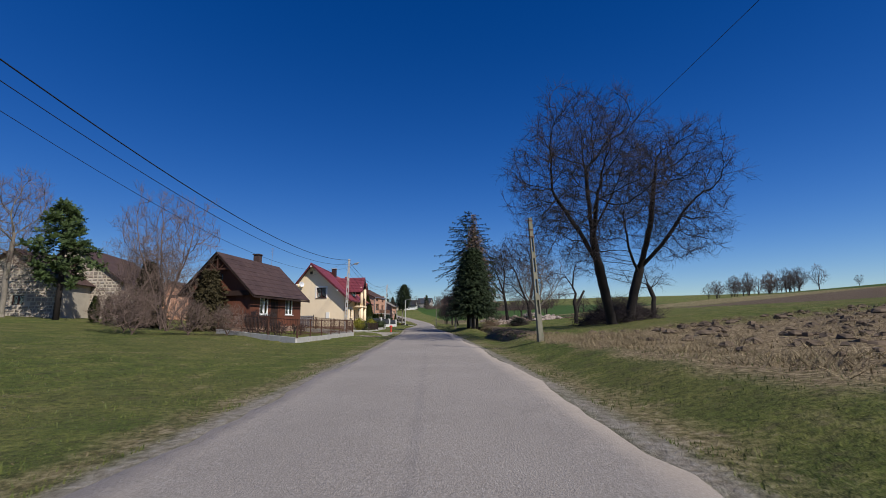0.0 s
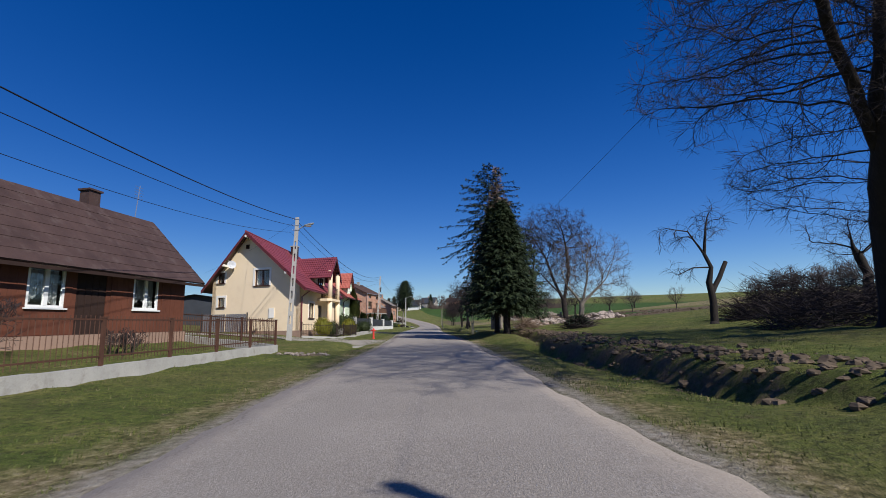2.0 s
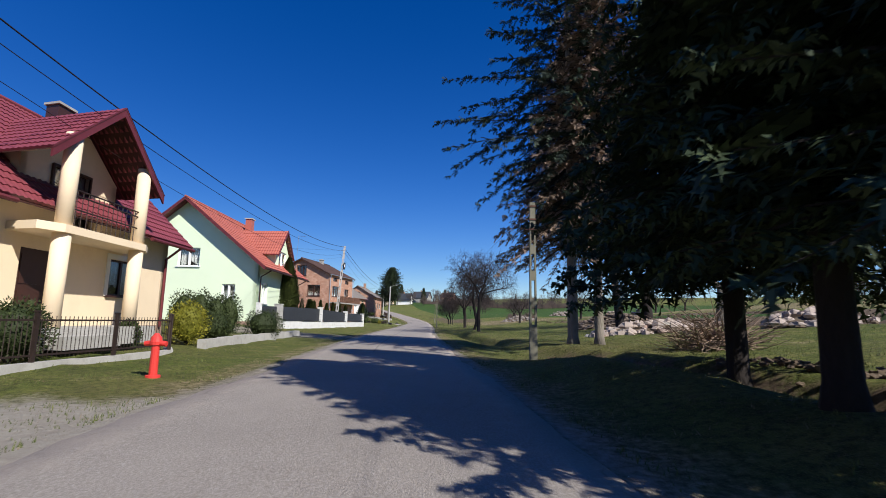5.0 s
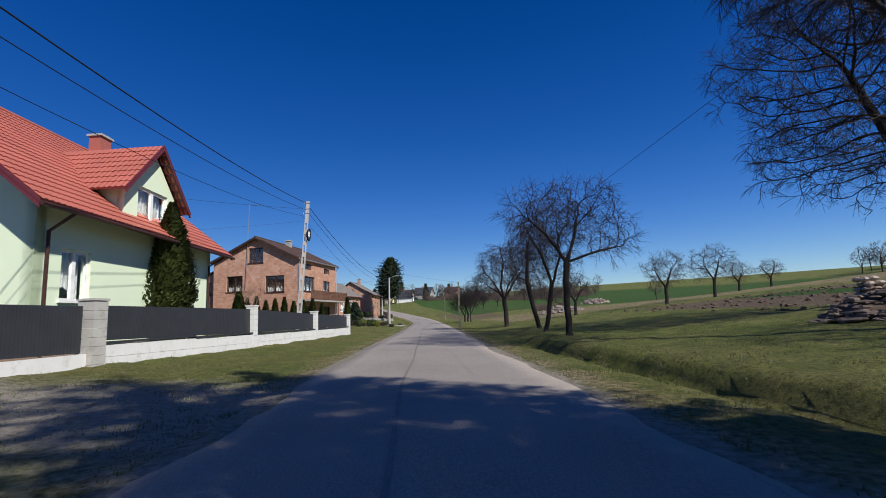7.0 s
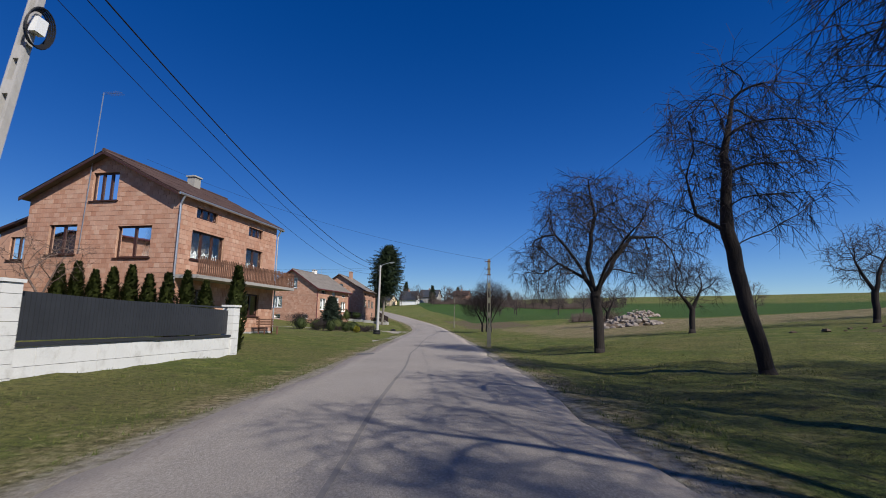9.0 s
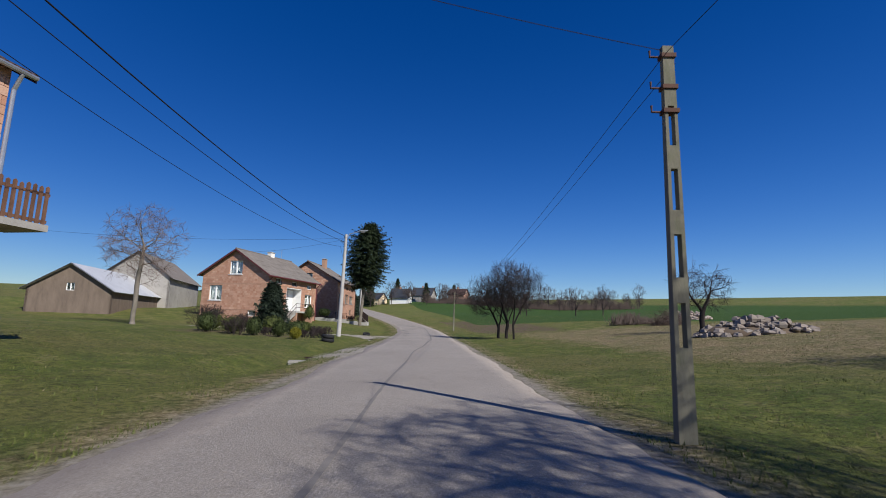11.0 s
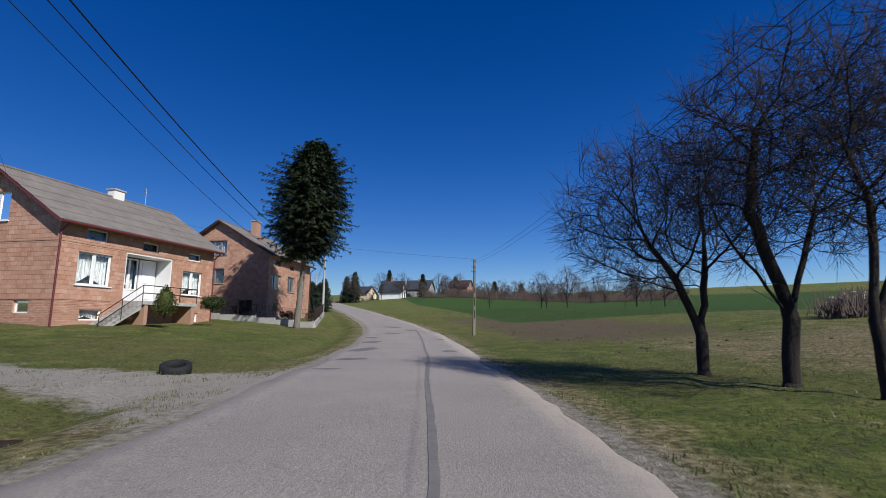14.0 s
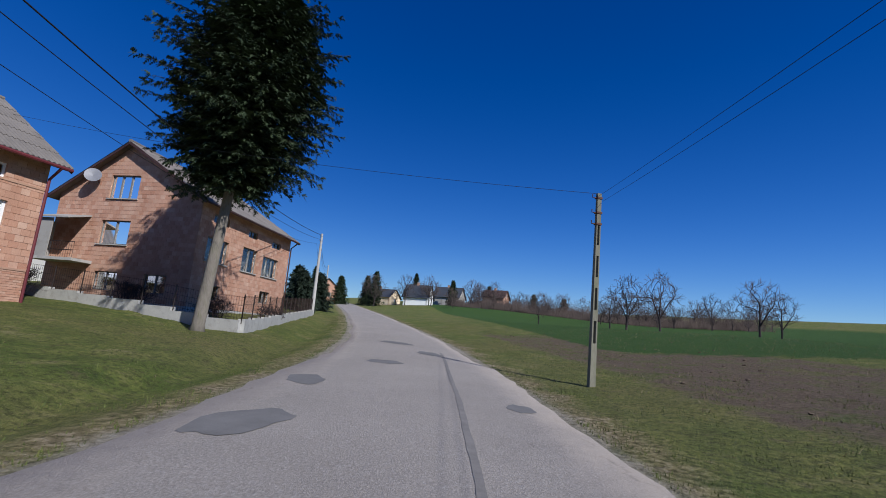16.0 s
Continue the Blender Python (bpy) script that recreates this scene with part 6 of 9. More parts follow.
def conifer(name, x, y, height, radius, seed, label, crown_from=0.12, mat="needle", shape=0.9, whorls=None, group="", droop=0.25, trunk_r=None, bark="bark", lean=(0, 0), dense=1.0, leaf=1.0, trunk_bark_top=0.97, core=1.0, lumps=0.09):
    z = land_at(x, y)
    rng = random.Random(seed)
    t = thing(name, (x, y, z), label, "tree", group)
    tr = trunk_r or height * 0.016
    big, crown, sticks = Mesh(), Mesh(), Mesh()

    def axis(h):
        return Vector((x + lean[0] * h, y + lean[1] * h, z + h))

    big.tube([axis(-0.2), axis(0.25), axis(height * 0.3), axis(height * 0.65), axis(height * trunk_bark_top)], [tr * 1.7, tr * 1.15, tr * 0.95, tr * 0.55, 0.02], 9)
    lo = height * crown_from
    count = whorls or int((height - lo) / 0.25)
    for i in range(count):
        f = i / (count - 1)
        h = lo + (height - lo) * f ** 0.95
        rr = radius * shape_at(f, shape) * rng.uniform(0.88, 1.08)
        arms = max(4, int((5 + 6 * (1 - f)) * dense))
        for k in range(arms):
            w = 6.283 * (k + rng.uniform(-0.3, 0.3)) / arms + i * 1.1
            lump = 1 + lumps * (math.sin(2 * w + h * 1.1 + seed) + 0.8 * math.sin(5 * w - h * 2.3 + seed * 2))
            L = rr * rng.uniform(0.84, 1.06) * lump + 0.1
            d = Vector((math.cos(w), math.sin(w), rng.uniform(-0.1, 0.2) + 0.35 * f)).normalized()
            side_v = d.cross(Vector((0, 0, 1))).normalized()
            p0 = axis(h)
            sag = droop * L * rng.uniform(0.4, 1.0) * (1 - f * 0.7)
            lift = 0.12 * L * rng.uniform(0.2, 1.0)
            bow = lambda q: p0 + d * (L * q) + Vector((0, 0, lift * max(0.0, q - 0.6) * 2.5 - sag * q ** 1.6))
            sticks.tube([bow(0), bow(0.35), bow(0.7), bow(0.95)], [0.03 * (1 - f) + 0.012, 0.02, 0.013, 0.005], 3, False)
            ns = max(2, int(L / (0.3 * min(1.0, leaf))))
            for s in range(ns):
                q = (s + 0.75) / ns
                if q < 0.18 and L > 1.0:
                    continue
                c = bow(min(q, 1.0))
                wide = (1 - q) * 0.5 + 0.35
                for sgn in (-1, 1, 0):
                    dd = (d * rng.uniform(0.35, 0.9) + side_v * sgn * rng.uniform(0.5, 1.0) + Vector((0, 0, rng.uniform(-0.75, 0.05)))).normalized()
                    sv = dd.cross(Vector((rng.uniform(-0.8, 0.8), rng.uniform(-0.8, 0.8), 1))).normalized()
                    ln = rng.uniform(0.3, 0.52) * leaf * (0.6 + 0.4 * min(1, L)) * (0.7 + wide * 0.5)
                    spray(crown, c, dd, sv, ln, ln * 0.42, ln * 0.3, rng, 4)
                if s == ns - 1:
                    for _ in range(3):
                        dd = (d + side_v * rng.uniform(-0.7, 0.7) + Vector((0, 0, rng.uniform(-0.5, 0.45)))).normalized()
                        sv = dd.orthogonal().normalized()
                        spray(crown, c, dd, sv, 0.3 * leaf, 0.13 * leaf, 0.03, rng, 3)
    if core:
        # the dense shaded heart of the crown
        for _ in range(int(2600 * core)):
            f = rng.random()
            h = lo + (height - lo) * f
            w = rng.uniform(0, 6.283)
            rr = radius * shape_at(f, shape) * rng.uniform(0.2, 0.72)
            c = axis(h) + Vector((math.cos(w) * rr, math.sin(w) * rr, 0))
            dd = Vector((math.cos(w), math.sin(w), rng.uniform(-0.7, 0.2))).normalized()
            sv = Vector((-math.sin(w), math.cos(w), rng.uniform(-0.4, 0.4))).normalized()
            spray(crown, c, dd, sv, 0.45, 0.24, 0.12, rng, 3)
    part("trunk", big, M[bark], t, smooth=True)
    part("branch_frame", sticks, M["bark"], t, kind="stuff")
    part("crown", crown, M[mat], t, "needled sprays")
    return t


def shape_at(f, shape):
    """Crown radius by height: shape below 1 is conical, above 1 rounder."""
    if shape > 1.5:
        return math.sin(math.pi * min(1, max(0.02, 0.1 + 0.87 * f ** 0.9))) ** 0.85
    return (1 - f) ** shape + 0.03


def leaf_shell(m, c, rx, ry, rz, n, size, rng, taper=0.0, square=2.0):
    """Leaves set through an uneven rounded form; c is the middle of its base."""
    for _ in range(n):
        ph, ct = rng.uniform(0, 6.283), rng.uniform(-1, 1)
        st = math.sqrt(1 - ct * ct)
        k = rng.uniform(0.72, 1.05) * (1 + 0.08 * math.sin(ph * 3 + ct * 4))
        h = ct * 0.5 + 0.5
        nar = 1 - taper * h
        p = Vector((c[0] + rx * k * nar * st ** (2 / square) * math.cos(ph), c[1] + ry * k * nar * st ** (2 / square) * math.sin(ph), c[2] + rz * (ct * k * 0.98 + 1)))
        out = Vector((math.cos(ph) * st, math.sin(ph) * st, ct * 0.6 + 0.3)).normalized()
        a = (out + Vector((rng.gauss(0, 0.5), rng.gauss(0, 0.5), rng.gauss(0, 0.5)))).normalized()
        b = a.orthogonal().normalized()
        b = (b * math.cos(ph * 7) + a.cross(b) * math.sin(ph * 7)) * size * rng.uniform(0.5, 1.0)
        e = a * size * rng.uniform(0.9, 1.5)
        m.quad(p - b * 0.5, p + e * 0.45 - b * 0.25, p + e, p + e * 0.4 + b * 0.45)


def bush(name, x, y, rx, rz, seed, mat, label, n=1400, size=0.09, taper=0.15, z=None, square=2.0, ry=None, group="", category="bush"):
    z = land_at(x, y) if z is None else z
    rng = random.Random(seed)
    t = thing(name, (x, y, z), label, category, group)
    m = Mesh()
    for _ in range(7):
        w = rng.uniform(0, 6.28)
        m.tube([(x, y, z - 0.1), (x + rx * 0.5 * math.cos(w), y + rx * 0.5 * math.sin(w), z + rz * 1.2)], [0.03, 0.01], 4)
    part("stem_clump", m, M["bark"], t)
    m = Mesh()
    leaf_shell(m, (x, y, z + 0.03), rx, ry or rx, rz, n, size, rng, taper, square)
    m.ball((x, y, z + rz), 1.0, rng, 0.06, (rx * 0.74 * (1 - taper * 0.5), (ry or rx) * 0.74 * (1 - taper * 0.5), rz * 0.82), 12, 8)
    part("foliage", m, M[mat], t)
    return t


def thuja(name, x, y, height, r, seed, label, mat="thuja", group="columnar thujas", n=None, z=None):
    z = land_at(x, y) if z is None else z
    rng = random.Random(seed)
    t = thing(name, (x, y, z), label, "thuja", group)
    m = Mesh()
    m.tube([(x, y, z - 0.1), (x, y, z + height * 0.8)], [0.06, 0.02], 6)
    part("trunk", m, M["bark"], t)
    m = Mesh()
    n = n or int(height * 700 * max(0.5, r / 0.4))
    for _ in range(n):
        f = rng.random() ** 0.85
        rr = r * (0.75 + 0.5 * f) if f < 0.3 else r * (1.08 * (1 - ((f - 0.3) / 0.7) ** 1.7))
        ph = rng.uniform(0, 6.283)
        k = rng.uniform(0.7, 1.04) * (1 + 0.1 * math.sin(ph * 4 + f * 9))
        p = Vector((x + rr * k * math.cos(ph), y + rr * k * math.sin(ph), z + 0.05 + height * 0.97 * f))
        out = Vector((math.cos(ph), math.sin(ph), rng.uniform(0.6, 1.8))).normalized()
        tang = Vector((-math.sin(ph), math.cos(ph), 0)) * rng.uniform(0.03, 0.07)
        e = out * rng.uniform(0.12, 0.24)
        m.quad(p - tang, p + e * 0.5 - tang * 1.2, p + e, p + e * 0.5 + tang * 1.2)
    pts = [(x, y, z + 0.05), (x, y, z + height * 0.3), (x, y, z + height * 0.65), (x, y, z + height * 0.94)]
    m.tube(pts, [r * 0.6, r * 0.8, r * 0.55, 0.03], 8)
    part("foliage", m, M[mat], t)
    return t

# ---- poles, cables and lamps ----
def slotted_pole(name, x, y, height, seed, label, lamp=False, lean=(0, 0), coil=False, mat="pole", w0=0.2, w1=0.13, category="utility pole", group="concrete utility poles", turn=0):
    """A tapering vibrated-concrete pole with slots through its web."""
    z = land_at(x, y) - 0.05
    t = thing(name, (x, y, z), label, category, group)

    def fr(u, v, w):
        c, s = math.cos(radians(turn)), math.sin(radians(turn))
        return (x + lean[0] * w + c * u - s * v, y + lean[1] * w + s * u + c * v, z + w)

    m = Mesh()
    n = int(height / 0.75)
    hw = lambda h: (w0 + (w1 - w0) * h / height)
    levels = [(0.0, False)]
    for i in range(n):
        a, b = i * height / n, (i + 1) * height / n
        if b > height * 0.86 or a < 0.5:
            levels.append((b, False))
        else:
            levels += [(a + 0.28, True), (b, False)]
    ids = {}

    def at(k, u, v):
        if (k, u, v) not in ids:
            ids[(k, u, v)] = len(m.v)
            h = levels[k][0]
            m.v.append(fr(u * hw(h), v * hw(h) * 0.62, h))
        return ids[(k, u, v)]

    us = (-1, -0.5, 0.5, 1)
    for k in range(len(levels) - 1):
        open_web = levels[k][1]
        for a, b in zip(us, us[1:]):
            if open_web and a == -0.5:
                continue
            m.f.append((at(k, a, -1), at(k, b, -1), at(k + 1, b, -1), at(k + 1, a, -1)))
            m.f.append((at(k, b, 1), at(k, a, 1), at(k + 1, a, 1), at(k + 1, b, 1)))
        m.f.append((at(k, -1, 1), at(k, -1, -1), at(k + 1, -1, -1), at(k + 1, -1, 1)))
        m.f.append((at(k, 1, -1), at(k, 1, 1), at(k + 1, 1, 1), at(k + 1, 1, -1)))
        if open_web:
            m.f.append((at(k, -0.5, -1), at(k, -0.5, 1), at(k + 1, -0.5, 1), at(k + 1, -0.5, -1)))
            m.f.append((at(k, 0.5, 1), at(k, 0.5, -1), at(k + 1, 0.5, -1), at(k + 1, 0.5, 1)))
            m.f.append((at(k, -0.5, -1), at(k, 0.5, -1), at(k, 0.5, 1), at(k, -0.5, 1)))
            m.f.append((at(k + 1, -0.5, 1), at(k + 1, 0.5, 1), at(k + 1, 0.5, -1), at(k + 1, -0.5, -1)))
    e = len(levels) - 1
    for a, b in zip(us, us[1:]):
        m.f.append((at(e, a, -1), at(e, b, -1), at(e, b, 1), at(e, a, 1)))
    part("shaft", m, M[mat], t)
    for h in (height - 0.15, height - 0.55, height - 0.85):
        m = Mesh()
        m.box(fr, -hw(h) - 0.02, hw(h) + 0.02, -hw(h) * 0.62 - 0.02, hw(h) * 0.62 + 0.02, h, h + 0.05)
        m.tube([fr(-hw(h), 0, h + 0.02), fr(-hw(h) - 0.14, 0, h + 0.02), fr(-hw(h) - 0.14, 0, h + 0.1)], 0.014, 5)
        part("clamp", m, M["galv" if mat == "pole" else "rust"], t, "steel cable clamp")
    if lamp:
        arm = thing_part("lamp_arm", t, fr(0, 0, height - 0.4))
        m = Mesh()
        m.tube([fr(0.08, 0, height - 0.85), fr(0.2, 0, height - 0.72), fr(0.4, 0, height - 0.6), fr(0.55, 0, height - 0.56)], 0.03, 6)
        part("tube", m, M["galv"], arm)
        m = Mesh()
        rings = [(0.45, 0.06, 0.04), (0.58, 0.13, 0.08), (0.9, 0.13, 0.08), (1.08, 0.06, 0.04)]
        loops = [[fr(a, b * math.cos(q), height - 0.56 + c * math.sin(q) + (a - 0.45) * 0.25) for q in (0, 0.8, 1.57, 2.35, 3.14, 4.0, 4.7, 5.5)] for a, b, c in rings]
        for p, q in zip(loops, loops[1:]):
            m.prism(p, q)
        part("lamp_head", m, M["lamp"], arm, "grey street lamp head")
        m = Mesh()
        m.box(fr, 0.6, 0.9, -0.1, 0.1, height - 0.62, height - 0.52)
        part("lens", m, M["lamp_glass"], arm)
    if coil:
        m = Mesh()
        for k in range(4):
            pts = [fr(0.16 + 0.03 * k, 0.0 + (0.26 + 0.02 * k) * math.cos(q), height - 2.3 + (0.36 + 0.02 * k) * math.sin(q)) for q in np.linspace(0, 6.283, 22)]
            m.tube(pts, 0.018, 5)
        part("cable_coil", m, M["wire"], t, "coil of spare black cable")
        m = Mesh()
        m.box(fr, 0.12, 0.26, -0.12, 0.12, height - 2.42, height - 2.1)
        part("junction_box", m, M["white"], t, "pale junction box")
    return (x + lean[0] * height, y + lean[1] * height, z + height)


def round_pole(name, x, y, height, label, lamp=False, lean=(0, 0), arm_turn=0, group="concrete utility poles", r0=0.17, r1=0.1):
    z = land_at(x, y) - 0.05
    t = thing(name, (x, y, z), label, "utility pole", group)

    def at(h, u=0.0, v=0.0):
        c, s = math.cos(radians(arm_turn)), math.sin(radians(arm_turn))
        return (x + lean[0] * h + c * u - s * v, y + lean[1] * h + s * u + c * v, z + h)

    m = Mesh()
    m.tube([at(h) for h in (0, height * 0.5, height)], [r0, (r0 + r1) / 2, r1], 16)
    part("shaft", m, M["pole"], t, smooth=False)
    for h in (height - 0.25, height - 0.7, height - 1.1):
        m = Mesh()
        m.tube([at(h), at(h + 0.06)], r1 + 0.02, 12)
        m.tube([at(h + 0.03, -r1), at(h + 0.03, -r1 - 0.14)], 0.014, 5)
        part("clamp", m, M["galv"], t)
    if lamp:
        arm = thing_part("lamp_arm", t, at(height))
        m = Mesh()
        m.tube([at(height - 0.25, 0.1), at(height + 0.05, 0.25), at(height + 0.25, 0.9), at(height + 0.3, 1.05)], 0.028, 6)
        part("tube", m, M["galv"], arm)
        m = Mesh()
        loops = []
        for a, b, c in ((0.95, 0.05, 0.03), (1.1, 0.12, 0.06), (1.45, 0.12, 0.065), (1.65, 0.05, 0.03)):
            loops.append([at(height + 0.3 + c * math.sin(q) + (a - 0.95) * 0.1, a, b * math.cos(q)) for q in (0, 0.8, 1.57, 2.35, 3.14, 4.0, 4.7, 5.5)])
        for p, q in zip(loops, loops[1:]):
            m.prism(p, q)
        part("lamp_head", m, M["lamp"], arm, "grey street lamp head")
        m = Mesh()
        m.tube([at(height + 0.24, 1.12), at(height + 0.26, 1.42)], 0.07, 8)
        part("lens", m, M["lamp_glass"], arm)
    return at(height)


def cable(name, pts, sag, r, label):
    """A hanging cable from clamp to clamp."""
    m = Mesh()
    for a, b in zip(pts, pts[1:]):
        a, b = Vector(a), Vector(b)
        n = 24
        m.tube([a.lerp(b, i / n) - Vector((0, 0, 4 * sag * (i / n) * (1 - i / n))) for i in range(n + 1)], r, 5)
    solid(name, m, M["wire"], tuple(pts[0]), label, "cable", "overhead cables")


P0 = slotted_pole("utility_pole", -10.0, 6.6, 7.5, 1, "tall grey slotted concrete pole beside the road", w0=0.15, w1=0.1)
P1 = slotted_pole("utility_pole", -10.8, 50.8, 7.75, 2, "grey slotted concrete pole with a street lamp", True, (0.04, 0.0), w0=0.15, w1=0.1)
P2 = slotted_pole("utility_pole", -13.5, 102.4, 9.0, 3, "grey slotted concrete pole with a coil of black cable", False, (0.055, 0.075), True, w0=0.15, w1=0.1)
P3 = round_pole("utility_pole", -13.3, 150.1, 7.8, "slim round concrete pole with a street lamp", True, (0.012, 0.03), 5)
P4 = round_pole("utility_pole", -21.9, 206.9, 7.6, "slim round concrete pole by the house wall")
P5 = round_pole("utility_pole", -35, 252, 7.6, "slim round concrete pole further up the road")
R0 = slotted_pole("telephone_pole", 4.6, -32.0, 5.0, 4, "weathered narrow slotted telephone pole", mat="wood_pole", w0=0.13, w1=0.09, group="telephone poles")
R1 = slotted_pole("telephone_pole", 3.78, 19.9, 5.2, 5, "weathered narrow slotted telephone pole in dry grass", mat="wood_pole", w0=0.115, w1=0.075, group="telephone poles", lean=(-0.05, 0.0), turn=20)
R2 = slotted_pole("telephone_pole", 1.0, 64.0, 4.7, 6, "weathered narrow telephone pole among spruces", mat="wood_pole", w0=0.11, w1=0.08, group="telephone poles")
R3 = slotted_pole("telephone_pole", -2.8, 119.4, 4.6, 7, "weathered narrow slotted telephone pole on the verge", mat="wood_pole", w0=0.1, w1=0.065, group="telephone poles")
R4 = slotted_pole("telephone_pole", -4.35, 176.0, 5.0, 8, "weathered narrow slotted telephone pole by the field", mat="wood_pole", w0=0.09, w1=0.06, group="telephone poles", lean=(0.01, 0), turn=25)


def down(p, dz, dx=-0.15):
    return (p[0] + dx, p[1], p[2] - dz)


cable("power_cable", [down(p, 0.1) for p in (P0, P1, P2, P3, P4, P5)], 1.4, 0.02, "thick twisted black overhead power cable")
cable("power_cable", [down(p, 0.55) for p in (P0, P1, P2, P3, P4, P5)], 1.5, 0.012, "thin black overhead cable")
cable("power_cable", [down(p, 0.95, -0.4) for p in (P0, P1, P2, P3, P4, P5)], 1.9, 0.009, "thin sagging black overhead cable")
cable("telephone_cable", [down(p, 0.06, 0) for p in (R0, R1, R2, R3)], 0.4, 0.0042, "black telephone cable over the verge")
cable("telephone_cable", [down(p, 0.06, 0) for p in (R3, R4)], 1.25, 0.004, "sagging black telephone cable over the verge")
cable("telephone_cable", [down(p, 0.2, 0.1) for p in (R3, R4)], 1.2, 0.004, "second black telephone cable over the verge")
cable("house_cable", [down(P1, 0.3), (-24.5, 66.5, 6.2)], 0.25, 0.006, "thin service cable to the cream house")
cable("house_cable", [down(P2, 0.5), (-24.0, 88.0, 7.5)], 0.25, 0.007, "thin service cable to a house")
cable("house_cable", [down(P2, 1.3), (-26.5, 95.0, 6.0)], 0.25, 0.005, "thin service cable to a house")
cable("house_cable", [down(P3, 0.4), (-29.8, 169.5, 8.9)], 0.3, 0.007, "service cable to the stair house")
cable("house_cable", [down(P3, 0.3), (-40, 148, 7.5)], 0.5, 0.007, "service cable across the garden")
cable("house_cable", [R4, (-27.4, 180.6, 8.6)], 0.35, 0.006, "service cable across the road")
cable("house_cable", [(-20.7, 118.0, 9.4), down(R3, 0.05, 0)], 0.6, 0.005, "thin telephone cable across the road")

# ---- fences and small things by the road ----
def bar_fence(name, pts, label, post_h=1.25, step=2.2, wall_h=0.35, bar=0.12, mat="rust", group="", wall_w=0.22, rails=(0.18, 0.95), wall_label="low concrete footing", bar_r=0.009):
    """Metal panels between posts on a concrete footing, along a line of points."""
    z0 = land_at(*pts[0])
    t = thing(name, (pts[0][0], pts[0][1], z0), label, "fence", group)
    for (x0, y0), (x1, y1) in zip(pts, pts[1:]):
        d = math.hypot(x1 - x0, y1 - y0)
        n = max(1, round(d / step))
        ux, uy = (x1 - x0) / d, (y1 - y0) / d
        za, zb = land_at(x0, y0), land_at(x1, y1)

        def fr(s, v, w):
            return (x0 + ux * s - uy * v, y0 + uy * s + ux * v, za + (zb - za) * s / d + w)

        k = max(2, int(d / 1.5))
        for i in range(k):
            m = Mesh()
            m.box(fr, d * i / k, d * (i + 1) / k - 0.004, -wall_w / 2, wall_w / 2, -0.4, wall_h + 0.01 * math.sin(i * 2.1))
            part("footing", m, M["concrete"], t, wall_label)
        for i in range(n + 1):
            m = Mesh()
            s = d * i / n
            m.box(fr, s - 0.035, s + 0.035, -0.035, 0.035, wall_h, wall_h + post_h)
            m.box(fr, s - 0.045, s + 0.045, -0.045, 0.045, wall_h + post_h, wall_h + post_h + 0.03)
            part("post", m, M[mat], t)
        for i in range(n):
            a, b = d * i / n + 0.06, d * (i + 1) / n - 0.06
            p = thing_part("panel", t, fr((a + b) / 2, 0, wall_h))
            m = Mesh()
            for r in rails:
                m.box(fr, a, b, -0.015, 0.015, wall_h + r, wall_h + r + 0.035)
            part("rail", m, M[mat], p)
            m = Mesh()
            q = a + bar / 2
            while q < b:
                m.tube([fr(q, 0, wall_h + 0.08), fr(q, 0, wall_h + rails[-1] + 0.1)], bar_r, 4)
                q += bar
            part("grille", m, M[mat], p, kind="stuff")
    return t


bar_fence("garden_fence", [(-14.6, 30.6), (-8.26, 26.5), (-8.14, 41.3), (-13.6, 43.9)], "rusty brown metal garden fence on a low concrete footing", 1.0, 2.3, 0.28, 0.13)
bar_fence("iron_fence", [(-11.7, 56.2), (-9.35, 56.9), (-9.2, 63.4), (-9.7, 64.2)], "black iron garden fence with pointed bars", 0.95, 2.2, 0.12, 0.11, "iron", rails=(0.12, 0.78))


def hedge_front():
    """Low wall before the second garden."""
    m = Mesh()
    f = upright(0, 0)
    for k in range(8):
        y0 = 66.0 + k * 1.5
        x0 = -9.6 - (y0 - 66) * 0.05
        z = land_at(x0, y0)
        m.box(f, x0 - 0.15, x0 + 0.15, y0, y0 + 1.495, z - 0.3, z + 0.28 + 0.02 * (k % 3))
    solid("garden_wall", m, M["concrete"], (-9.6, 66, land_at(-9.6, 66)), "low weathered concrete garden wall", "wall")


hedge_front()


